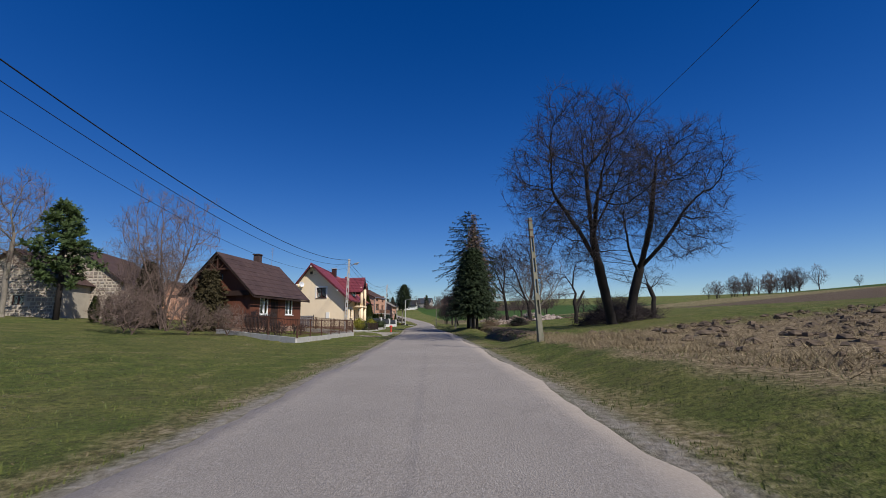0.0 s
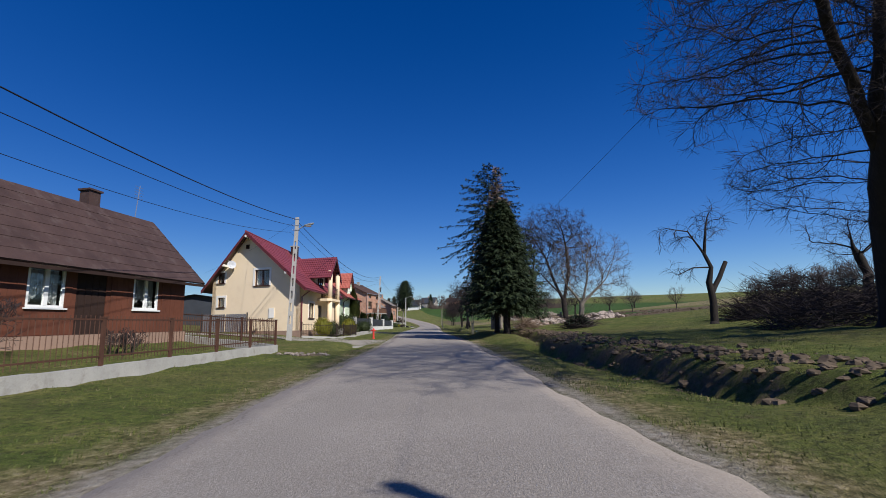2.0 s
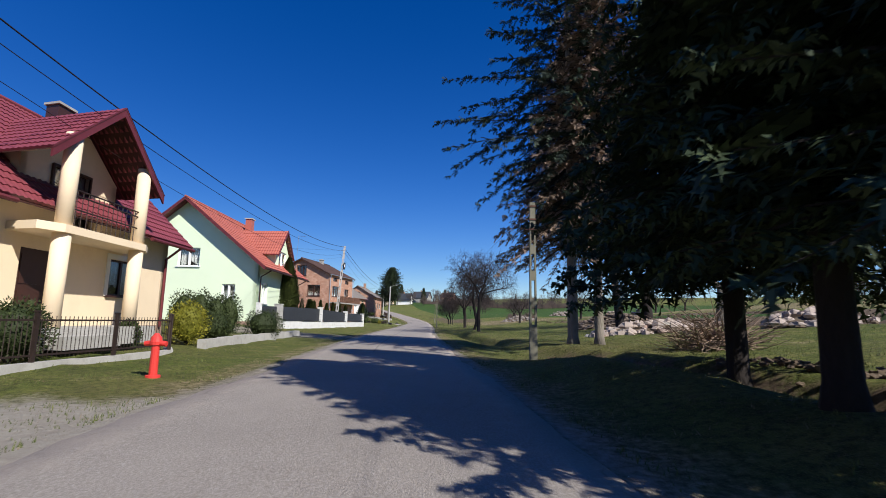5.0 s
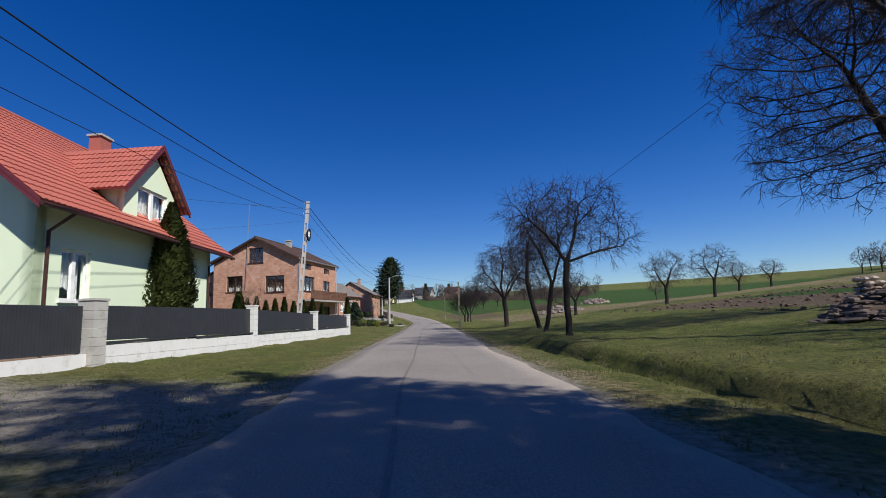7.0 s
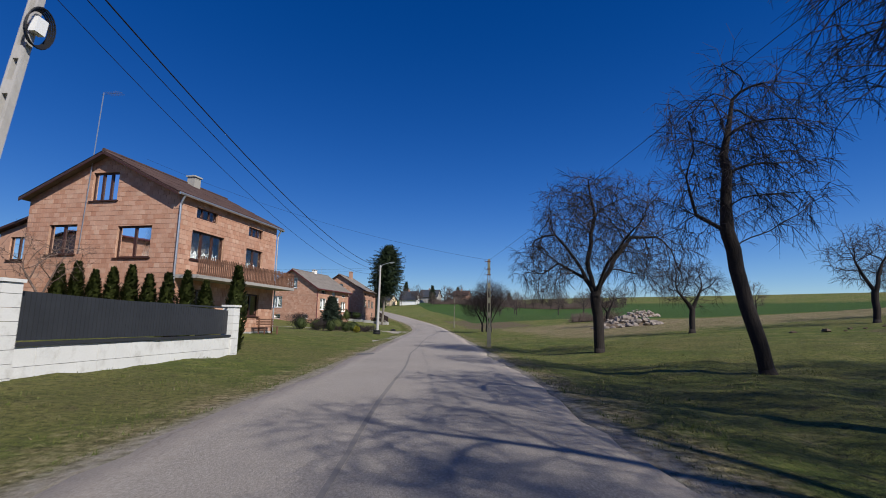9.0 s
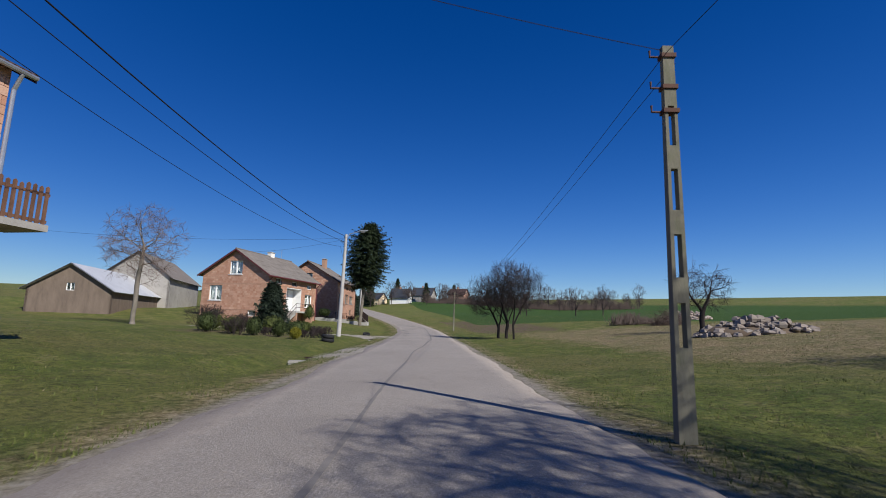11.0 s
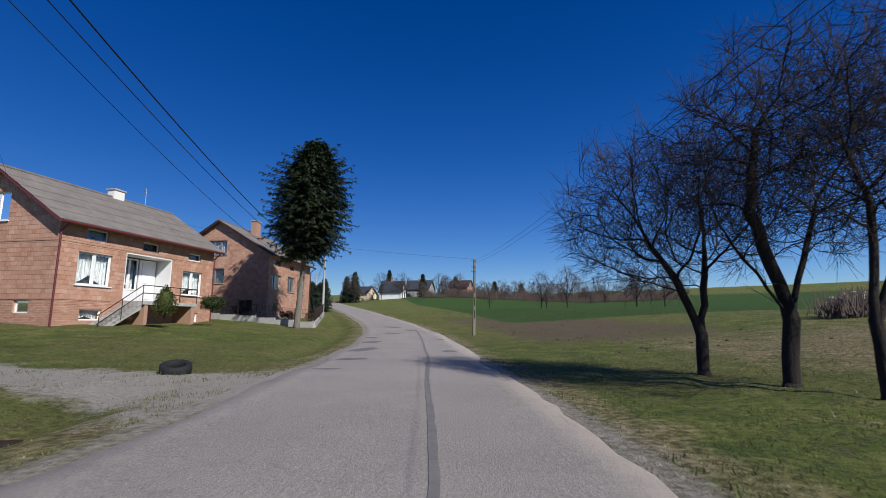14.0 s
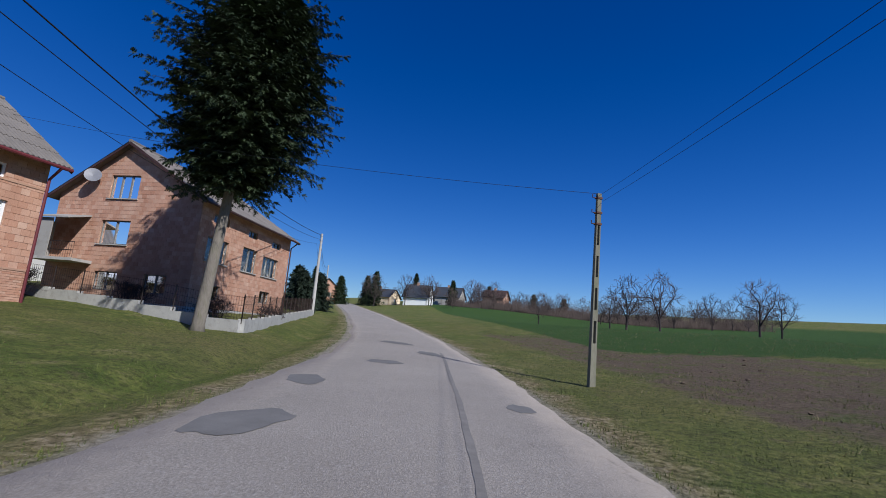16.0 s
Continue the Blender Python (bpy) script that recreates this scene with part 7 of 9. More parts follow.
def slat_fence():
    ox, oy, dx, dy = -11.9, 109.97, -0.0748, -0.9972
    fr = lambda s, v, w: (ox + dx * s + dy * v, oy + dy * s - dx * v, w)
    zt = lambda s: 1.6 + 0.4 * min(s, 16) / 16
    zb = lambda s: land_at(*fr(s, 0, 0)[:2])
    t = thing("slat_fence", fr(0, 0, zb(0)), "graphite horizontal-railed slat fence on a whitewashed block wall", "fence")
    posts = [0.0, 7.5, 15.75, 24.9]
    for k, s in enumerate(posts):
        m = Mesh()
        w = 0.19 if k < 3 else 0.24
        z = zb(s) - 0.2
        c = 0
        while z < zt(s) - 0.02:
            m = Mesh()
            m.box(fr, s - w, s + w, -w, w, z, min(z + 0.24, zt(s)) - 0.008)
            part("post_block", m, M["wall_white"] if k < 3 else M["concrete"], t)
            z += 0.24
        m = Mesh()
        m.box(fr, s - w - 0.03, s + w + 0.03, -w - 0.03, w + 0.03, zt(s), zt(s) + 0.06)
        part("post_cap", m, M["wall_white"] if k < 3 else M["concrete"], t)
    for a, b in zip(posts, posts[1:]):
        a2, b2 = a + 0.2, b - 0.2
        n = int((b2 - a2) / 0.45)
        for row in range(2):
            for k in range(n):
                s0, s1 = a2 + (b2 - a2) * k / n, a2 + (b2 - a2) * (k + 1) / n
                m = Mesh()
                g = min(zb(s0), zb(s1))
                h0 = g - 0.15 + row * 0.36
                m.box(fr, s0 + 0.004, s1 - 0.004, -0.12 - 0.003 * ((k * 7 + row * 3) % 4), 0.12, h0, h0 + 0.352)
                part("block", m, M["wall_white"], t)
        m = Mesh()
        for s0, s1 in ((a2, (a2 + b2) / 2), ((a2 + b2) / 2, b2)):
            z = max(zb(s0), zb(s1))
            m.box(fr, s0, s1, -0.16, 0.16, z + 0.56, z + 0.62)
        part("coping", m, M["slat"], t, "dark coping")
        p = thing_part("panel", t, fr((a + b) / 2, 0, 1.2))
        m = Mesh()
        for q in (0.3, 0.85):
            zz = 0.5 * (zb(a2) + zb(b2)) + 0.6
            m.box(fr, a2, b2, 0.02, 0.06, zz + q, zz + q + 0.05)
        part("rail", m, M["slat"], p)
        s = a2 + 0.01
        while s < b2 - 0.08:
            m = Mesh()
            m.box(fr, s, s + 0.092, -0.012, 0.012, zb(s) + 0.66, zt(s) - 0.12)
            part("slat", m, M["slat"], p)
            s += 0.104
    # picket gate towards the house
    g = thing("picket_gate", fr(26.5, 0, zb(26.5)), "graphite picket gate beside the green house", "gate")
    m = Mesh()
    for q in (0.35, 0.95):
        m.box(fr, 25.2, 27.9, 0.02, 0.05, zb(26) + 0.35 + q, zb(26) + 0.4 + q)
    part("rail", m, M["slat"], g)
    s = 25.25
    while s < 27.85:
        m = Mesh()
        m.box(fr, s, s + 0.094, -0.012, 0.012, zb(s) + 0.36, zt(s) - 0.15)
        part("slat", m, M["slat"], g)
        s += 0.102
    m = Mesh()
    m.box(fr, 25.15, 28.1, -0.1, 0.1, zb(26) - 0.2, zb(26) + 0.32)
    part("footing", m, M["wall_white"], g)
    m = Mesh()
    m.box(fr, 27.9, 28.2, -0.14, 0.14, zb(28) - 0.2, 2.05)
    part("post", m, M["wall_white"], g, "whitewashed gatepost")


slat_fence()


def yard_gate():
    nf = lambda s, d, z: (-11.85 - 0.97 * s - 0.24 * (d - 1.3), 56.0 + 0.242 * s - 1.3 + d, z)
    t = thing("yard_gate", nf(5.6, 0, land_at(-17, 56)), "closed grey sheet-metal yard gate beside the house", "gate")
    for a, b in ((4.2, 5.9), (6.0, 7.9)):
        leaf = thing_part("gate_leaf", t, nf((a + b) / 2, 0, 0.8))
        m = Mesh()
        s = a
        while s < b - 0.02:
            m.box(nf, s, s + 0.088, -0.02 - 0.008 * (int(s * 10) % 2), 0.0, 0.72, 2.0)
            s += 0.1
        part("sheet", m, M["grey_panel"], leaf)
        m = Mesh()
        m.box(nf, a, b, 0.0, 0.04, 0.85, 0.9)
        m.box(nf, a, b, 0.0, 0.04, 1.85, 1.9)
        part("frame", m, M["slat"], leaf)
    m = Mesh()
    for s in (4.12, 8.0):
        m.box(nf, s - 0.05, s + 0.05, -0.05, 0.05, 0.4, 2.1)
    part("post", m, M["slat"], t)


yard_gate()


def hydrant(x, y):
    z = land_at(x, y)
    t = thing("hydrant", (x, y, z), "red painted cast-iron fire hydrant in the grass", "hydrant")
    m = Mesh()
    m.tube([(x, y, z - 0.05), (x, y, z + 0.05), (x, y, z + 0.06), (x, y, z + 0.62)], [0.13, 0.13, 0.075, 0.07], 12)
    part("barrel", m, M["hydrant"], t)
    m = Mesh()
    m.tube([(x, y, z + 0.6), (x, y, z + 0.66), (x, y, z + 0.74), (x, y, z + 0.82)], [0.1, 0.105, 0.09, 0.03], 12)
    part("bonnet", m, M["hydrant"], t)
    for s in (-1, 1):
        m = Mesh()
        m.tube([(x + s * 0.05, y, z + 0.64), (x + s * 0.2, y, z + 0.62)], 0.05, 10)
        part("outlet", m, M["hydrant"], t)


hydrant(-6.95, 59.0)


def culvert(x, y, turn, label, k=1.0):
    z = land_at(x, y)
    t = thing("culvert", (x, y, z), label, "culvert")
    f = upright(x, y, z - 0.1, turn)
    m = Mesh()
    m.box(f, -0.55 * k, 0.55 * k, -0.12, 0.25, 0.1 * k, 0.2 * k)
    part("lintel", m, M["grey_wall"], t, "worn concrete lintel slab")
    for s in (-1, 1):
        m = Mesh()
        m.box(f, min(s * 0.3, s * 0.52) * k, max(s * 0.3, s * 0.52) * k, -0.1, 0.2, -0.45 * k, 0.1 * k)
        part("side_stone", m, M["grey_wall"], t)
    m = Mesh()
    n = 14
    ring = [(0.29 * k * math.cos(6.2832 * i / n), -0.15 * k + 0.27 * k * math.sin(6.2832 * i / n)) for i in range(n)]
    for i in range(n):
        a, b = ring[i], ring[(i + 1) % n]
        m.quad(f(a[0], -0.02, a[1]), f(b[0], -0.02, b[1]), f(b[0], 2.5, b[1]), f(a[0], 2.5, a[1]))
    m.quad(f(-0.3 * k, 2.4, -0.5 * k), f(0.3 * k, 2.4, -0.5 * k), f(0.3 * k, 2.4, 0.15 * k), f(-0.3 * k, 2.4, 0.15 * k))
    part("pipe", m, M["brown_dark"], t, "dark drain pipe")


culvert(-6.45, 51.0, 10, "concrete drain culvert under the yard entrance", 0.85)
culvert(-10.2, 130.4, 8, "concrete drain culvert under a field track", 0.7)
culvert(-10.4, 147.6, 10, "broken concrete drain culvert under the yard track", 0.5)


def tyre(name, x, y, z, r, w, label, tilt=0.0):
    m = Mesh()
    n = 24
    prof = [(r * 0.58, -w / 2 * 0.8), (r * 0.8, -w / 2), (r * 0.97, -w / 2 * 0.85), (r, 0), (r * 0.97, w / 2 * 0.85), (r * 0.8, w / 2), (r * 0.58, w / 2 * 0.8), (r * 0.62, 0)]
    base = len(m.v)
    for i in range(n):
        a = 6.2832 * i / n
        for p, h in prof:
            q = Vector((p * math.cos(a), p * math.sin(a), h))
            q.rotate(Euler((tilt, 0.1, 0)))
            m.v.append((x + q.x, y + q.y, z + q.z))
    k = len(prof)
    for i in range(n):
        j = (i + 1) % n
        for s in range(k):
            e = (s + 1) % k
            m.f.append((base + i * k + s, base + j * k + s, base + j * k + e, base + i * k + e))
    return solid(name, m, M["tyre"], (x, y, z - w / 2), label, "tyre", "old tyres", smooth=True)


_z = land_at(-13.2, 140.5)
tyre("tyre", -12.05, 141.7, land_at(-12.05, 141.7) + 0.1, 0.36, 0.2, "old black car tyre stacked in the front garden")
tyre("tyre", -12.03, 141.68, land_at(-12.05, 141.7) + 0.3, 0.35, 0.2, "old black car tyre lying on another tyre")
tyre("tyre", -12.1, 155.4, land_at(-12.1, 155.4) + 0.1, 0.32, 0.24, "half-sunk old tyre edging a flower bed", 0.25)


def garden_bench(x, y, turn):
    z = land_at(x, y)
    f = upright(x, y, z, turn)
    t = thing("garden_bench", (x, y, z), "reddish-brown wooden garden bench by the wall", "bench")
    for k in range(4):
        m = Mesh()
        m.box(f, -0.9, 0.9, -0.4 + k * 0.1, -0.32 + k * 0.1, 0.42, 0.46)
        part("seat_slat", m, M["balcony"], t)
    for k in range(3):
        m = Mesh()
        m.box(f, -0.9, 0.9, 0.02 + k * 0.02, 0.05 + k * 0.02, 0.55 + k * 0.14, 0.64 + k * 0.14)
        part("back_slat", m, M["balcony"], t)
    for s in (-0.7, 0.7):
        m = Mesh()
        m.box(f, s - 0.03, s + 0.03, -0.4, -0.33, 0.0, 0.42)
        part("leg", m, M["balcony"], t)
        m = Mesh()
        m.box(f, s - 0.03, s + 0.03, -0.02, 0.05, 0.0, 0.95)
        part("leg", m, M["balcony"], t)


garden_bench(-15.9, 123.3, 80)


def stone_wall_b3():
    """Retaining wall with a wire fence round the shaded house."""
    t = thing("retaining_wall", (-16.3, 182, land_at(-16.3, 182)), "pale concrete retaining wall with a wire fence on it", "wall")
    for (x0, y0), (x1, y1), up in (((-27.5, 184.0), (-16.3, 182.0), 0.45), ((-16.3, 182.0), (-21.4, 205.2), 0.5)):
        d = math.hypot(x1 - x0, y1 - y0)
        ux, uy = (x1 - x0) / d, (y1 - y0) / d
        n = max(2, int(d / 1.6))
        m = Mesh()
        for i in range(n):
            a, b = d * i / n, d * (i + 1) / n
            z = land_at(x0 + ux * (a + b) / 2, y0 + uy * (a + b) / 2)
            f = lambda s, v, w: (x0 + ux * s - uy * v, y0 + uy * s + ux * v, z + w)
            m.box(f, a, b - 0.005, -0.14, 0.14, -0.7, up + 0.01 * (i % 2))
        part("wall", m, M["concrete"], t, "concrete wall section")
        m, m2 = Mesh(), Mesh()
        for i in range(n + 1):
            s = d * i / n
            z = land_at(x0 + ux * s, y0 + uy * s) + up
            m.tube([(x0 + ux * s, y0 + uy * s, z - 0.1), (x0 + ux * s, y0 + uy * s, z + 1.0)], 0.025, 6)
        part("stake_row", m, M["iron"], t, "thin steel posts", kind="stuff")
        k = int(d / 0.12)
        for i in range(k):
            s = d * i / k
            z = land_at(x0 + ux * s, y0 + uy * s) + up
            m2.tube([(x0 + ux * s, y0 + uy * s, z), (x0 + ux * s, y0 + uy * s, z + 0.95)], 0.006, 3, False)
        for i in range(n):
            for q in (0.1, 0.35, 0.6, 0.92):
                a, b = d * i / n, d * (i + 1) / n
                za, zb = land_at(x0 + ux * a, y0 + uy * a) + up + q, land_at(x0 + ux * b, y0 + uy * b) + up + q
                m2.tube([(x0 + ux * a, y0 + uy * a, za), (x0 + ux * b, y0 + uy * b, zb)], 0.008, 3, False)
        part("mesh", m2, M["iron"], t, "dark wire mesh", kind="stuff")


stone_wall_b3()

# ---- planting, from the first houses onward ----
crown_tree("tall_bare_tree", 12.06, 35.55, [[(0, 0, -0.2), (-0.8, -1.1, 2.4), (-1.7, -2.4, 4.9)], [(-1.7, -2.4, 4.9), (-2.3, -3.5, 7.6), (-2.6, -4.2, 10.4)], [(-1.4, -1.9, 4.0), (-3.1, -3.2, 6.6), (-4.9, -4.6, 8.6)], [(-2.0, -2.9, 6.2), (-0.6, -3.6, 9.0)], [(-1.9, -2.7, 5.6), (-2.4, -5.4, 7.8)]],
           [(-3.6, -6.8, 9.2, 4.7, 7.6, 4.8, 1.0), (-2.2, -5.0, 11.6, 3.2, 4.4, 2.4, 0.2), (-4.0, -6.0, 5.8, 3.0, 5.0, 2.0, 0.16), (-3.6, 2.2, 8.8, 2.4, 2.2, 2.2, 0.13)], 21, "tall bare forked tree with a dark leaning trunk",
           count=2300, step=0.28, base_r=0.34, group="tall bare trees", twigs=3, twig_len=(0.4, 1.0), tip=0.009)
crown_tree("tall_bare_tree", 13.72, 36.93, [[(0, 0, -0.2), (0.5, -0.2, 2.2), (0.95, -0.5, 4.0)], [(0.95, -0.5, 4.0), (1.3, -2.2, 7.0), (1.2, -3.6, 10.0)], [(0.95, -0.5, 4.0), (2.3, -2.0, 5.8), (3.5, -3.6, 8.2)], [(0.8, -0.4, 3.5), (-0.2, -1.6, 5.4), (-0.8, -2.6, 7.6)]],
           [(1.1, -5.2, 8.8, 3.5, 6.2, 4.2, 1.0), (2.1, -5.0, 5.8, 2.5, 4.0, 2.0, 0.2), (-2.4, 1.8, 5.3, 1.7, 1.9, 1.7, 0.12)], 38, "tall bare tree with a dark trunk forking low",
           count=1900, step=0.28, base_r=0.34, group="tall bare trees", twigs=3, twig_len=(0.4, 1.0), tip=0.009)
crown_tree("pruned_tree", 11.8, 44.7, [[(0, 0, -0.2), (0.05, 0, 1.0), (-0.05, 0, 2.0)], [(-0.05, 0, 2.0), (0.1, 0, 2.7), (-0.15, 0, 3.4), (0.0, 0, 4.4), (0.15, 0, 5.2)], [(-0.03, 0, 1.7), (0.5, 0.1, 2.2), (0.95, 0.2, 3.0)], [(-0.1, 0, 2.5), (-0.8, 0, 2.7), (-1.5, 0.1, 2.4)], [(-0.15, 0, 3.6), (-0.9, 0, 4.5), (-1.9, 0, 4.7)]],
           [(0.1, 0, 4.9, 0.8, 1.0, 1.0, 1.0), (-1.5, 0, 4.3, 1.0, 1.0, 0.7, 0.6), (-1.3, 0, 2.6, 0.9, 0.9, 0.5, 0.3)], 6, "old pruned bare fruit tree with a thick stub", count=150, base_r=0.19, group="bare fruit trees", twigs=2, hang=0.5, twig_len=(0.3, 0.75), tip=0.009,
           girth=((0.19, 0.15), (0.1, 0.03), (0.12, 0.1), (0.035, 0.015), (0.05, 0.02)))
crown_tree("bare_tree", 18.6, 44.0, [[(0, 0, -0.2), (0.2, 0, 1.6), (-0.2, 0.1, 2.8)]], [(-0.2, 0, 3.4, 2.2, 2.0, 1.3, 1.0)], 8, "small bare tree among cut brushwood", count=170, base_r=0.2, group="bare fruit trees", twigs=2, hang=0.2)
crown_tree("spreading_tree", 14.1, 77.6, [[(0, 0, -0.2), (0.3, 0, 2.0)], [(0.3, 0, 2.0), (1.0, 0, 4.5)], [(0.3, 0, 2.0), (-1.2, 0.3, 4.0)], [(0.3, 0, 1.9), (2.4, -0.3, 4.0)]],
           [(1.2, 0, 6.0, 5.0, 5.0, 4.4, 1.0)], 11, "bare spreading tree in the meadow", count=900, step=0.32, base_r=0.3, bark="bark_grey", twig="twig_far", twigs=2, twig_len=(0.4, 0.9), tip=0.011)
conifer("spruce", 2.74, 53.0, 8.8, 2.75, 31, "dense dark green spruce on the verge", 0.2, group="roadside spruces", shape=0.9, droop=0.45, leaf=0.66, dense=1.3, trunk_r=0.15, lumps=0.06)
conifer("spruce", 2.3, 54.7, 8.7, 2.65, 32, "dense dark green spruce on the verge", 0.22, group="roadside spruces", shape=0.85, droop=0.45, leaf=0.66, dense=1.3, trunk_r=0.15, lumps=0.06)
conifer("spruce", 3.5, 58.4, 9.8, 3.0, 33, "dense dark green spruce behind two others", 0.2, group="roadside spruces", shape=0.7)
conifer("larch", 3.9, 70.6, 14.8, 2.7, 34, "tall brown larch without needles", 0.28, "larch", group="roadside larches", dense=1.2, leaf=0.7, bark="bark_grey", droop=0.7, core=0, trunk_r=0.14, whorls=34)
conifer("tall_spruce", 3.1, 67.6, 16.2, 3.9, 36, "tall dark spruce with a bare lower trunk and drooping boughs", 0.3, "needle_blue", 1.6, group="tall spruces", dense=1.1, leaf=0.8, bark="bark_grey", droop=0.9, trunk_r=0.17, core=0, lumps=0.2, whorls=26)
conifer("larch", 3.8, 66.8, 15.6, 3.5, 35, "tall brown larch with hanging twigs", 0.3, "larch", 1.2, group="roadside larches", dense=1.2, leaf=0.7, bark="bark_grey", droop=0.9, core=0, trunk_r=0.14, whorls=32)
crown_tree("orchard_tree", 1.52, 94.45, [[(0, 0, -0.2), (0.0, 0, 1.6), (0.1, 0, 3.4)], [(0.1, 0, 3.4), (-0.7, 0.2, 4.8), (-1.8, 0.2, 5.8)], [(0.1, 0, 3.4), (0.6, 0.2, 4.6), (0.9, 0.4, 5.6)], [(0.1, 0, 3.3), (1.7, 0, 3.9), (2.9, 0.2, 4.1)]],
           [(0.3, 0.3, 5.8, 3.0, 2.7, 1.5, 1.0), (2.3, 0.2, 4.5, 1.4, 1.8, 1.2, 0.25), (-1.6, 0, 6.0, 1.3, 1.6, 1.0, 0.2)], 40, "old bare orchard tree with a flat spreading crown", count=1000, tip=0.0078, base_r=0.15, group="bare orchard trees", hang=0.35, sprouts=0.12)
crown_tree("orchard_tree", 1.35, 99.0, [[(0, 0, -0.2), (0.35, 0.1, 1.4), (0.55, 0.2, 2.8)], [(0.55, 0.2, 2.8), (0.1, 0.2, 4.4), (-0.7, 0.3, 6.0)], [(0.5, 0.1, 2.5), (1.1, 0.1, 4.2), (1.1, 0.3, 5.8)]],
           [(0.2, 0.2, 5.3, 2.2, 2.2, 1.8, 1.0), (1.2, 0.2, 3.8, 1.3, 1.3, 1.1, 0.2)], 41, "old bare orchard tree forking into two steep limbs", count=820, tip=0.0075, twigs=3, base_r=0.13, group="bare orchard trees", hang=0.45, sprouts=0.1)
crown_tree("orchard_tree", 2.26, 105.3, [[(0, 0, -0.2), (-0.35, 0, 1.5), (-0.65, 0, 3.2), (-0.6, 0, 5.0), (-0.3, 0, 6.4)], [(-0.65, 0, 3.2), (-1.3, 0.1, 3.6), (-1.5, 0.1, 4.5)]],
           [(-0.35, 0, 5.6, 1.7, 1.7, 1.5, 1.0), (0.6, 0, 4.6, 1.1, 1.3, 1.5, 0.5), (-1.3, 0, 4.0, 0.7, 1.0, 1.2, 0.3)], 42, "old leaning orchard tree with hanging twigs", count=850, tip=0.0078, twigs=4, base_r=0.16, group="bare orchard trees", hang=0.7, sprouts=0.08)
crown_tree("orchard_tree", 1.02, 113.4, [[(0, 0, -0.2), (0.0, 0, 1.1), (-0.1, 0, 2.2)], [(-0.1, 0, 2.2), (-0.3, 0.2, 3.6), (0.0, 0.1, 5.4), (-0.2, 0, 6.4)], [(-0.1, 0, 2.1), (-0.8, -0.1, 3.5), (-1.6, 0.1, 4.6), (-2.4, 0, 4.4)], [(-0.1, 0, 2.2), (0.7, 0, 3.6), (1.5, 0.3, 4.6), (2.5, 0.2, 4.6)], [(-0.1, 0, 2.2), (0.2, -0.7, 3.4), (0.8, -1.6, 4.4)], [(-0.5, 0, 3.0), (-1.4, 0.5, 3.5), (-2.0, 0.6, 3.1)]],
           [(0.2, 0, 5.0, 2.8, 3.0, 2.1, 1.0), (-2.0, 0, 3.4, 1.3, 1.9, 1.2, 0.3), (2.3, 0, 3.4, 1.4, 1.9, 1.2, 0.3), (0.0, 0, 6.3, 1.4, 1.5, 0.8, 0.15)], 43, "gnarled old bare orchard tree with a split trunk and hanging twigs", count=1650, step=0.21, base_r=0.2, group="bare orchard trees", hang=0.5, sprouts=0.15, tip=0.008, flare=1.15)
for i, (x, y, hh) in enumerate(((12.2, 147.4, 4.6), (18.3, 121.0, 5.6), (25.5, 125.0, 6.0), (9.8, 124.0, 4.6), (38, 141, 4.4), (46, 146, 4.4))):
    crown_tree("orchard_tree", x, y, [[(0, 0, -0.2), (0.1, 0, hh * 0.3)], [(0.1, 0, hh * 0.3), (-0.7, 0, hh * 0.55)], [(0.1, 0, hh * 0.3), (0.8, 0.1, hh * 0.6)]], [(0.1, 0, hh * 0.64, hh * 0.42, hh * 0.42, hh * 0.34, 1.0)], 50 + i,
               "old bare orchard tree beside ploughed soil", count=330, step=0.26, base_r=0.17, group="bare orchard trees", hang=0.3, sprouts=0.1, tip=0.01)
crown_tree("roadside_tree", -0.9, 154.95, [[(0, 0, -0.2), (0, 0, 0.8)], [(0, 0, 0.8), (-0.6, 0, 2.2)], [(0, 0, 0.8), (0.3, 0.2, 2.4)]], [(-0.6, 0.2, 3.4, 2.2, 2.1, 1.75, 1.0)], 60, "small bare roadside tree with spreading twigs", count=1050, step=0.19, base_r=0.12, group="bare roadside trees", sprouts=0.15, tip=0.0065)
crown_tree("roadside_tree", -0.5, 153.0, [[(0, 0, -0.2), (0.05, 0, 1.1)], [(0.05, 0, 1.1), (-0.4, 0, 3.0), (-0.2, 0, 4.4)], [(0.05, 0, 1.0), (0.7, 0.1, 2.8)], [(0.05, 0, 1.1), (-0.9, -0.2, 2.4)]], [(0.0, 0, 4.0, 2.0, 2.0, 2.0, 1.0)], 61, "bare roadside tree with steep limbs", count=950, step=0.19, base_r=0.13, group="bare roadside trees", sprouts=0.2, tip=0.0065)
crown_tree("roadside_tree", -0.05, 151.7, [[(0, 0, -0.2), (-0.1, 0, 1.4), (0.1, 0, 2.8)], [(-0.05, 0, 1.2), (0.8, 0, 2.8)]], [(0.5, 0, 3.9, 1.9, 1.9, 1.9, 1.0)], 62, "thin bare roadside tree beside two others", count=760, step=0.19, base_r=0.09, group="bare roadside trees", sprouts=0.2, tip=0.0065)
conifer("tall_spruce", -17.2, 180.6, 14.3, 3.5, 70, "tall spruce with a bare pale trunk and rounded crown", 0.38, "needle", 2.0, trunk_r=0.2, bark="bark_grey", lean=(0.065, 0), dense=1.5, leaf=0.7, core=2.2, droop=0.6, lumps=0.1)
thuja("tall_thuja", -15.2, 91.2, 5.9, 0.95, 71, "tall columnar thuja before the green house", group="")
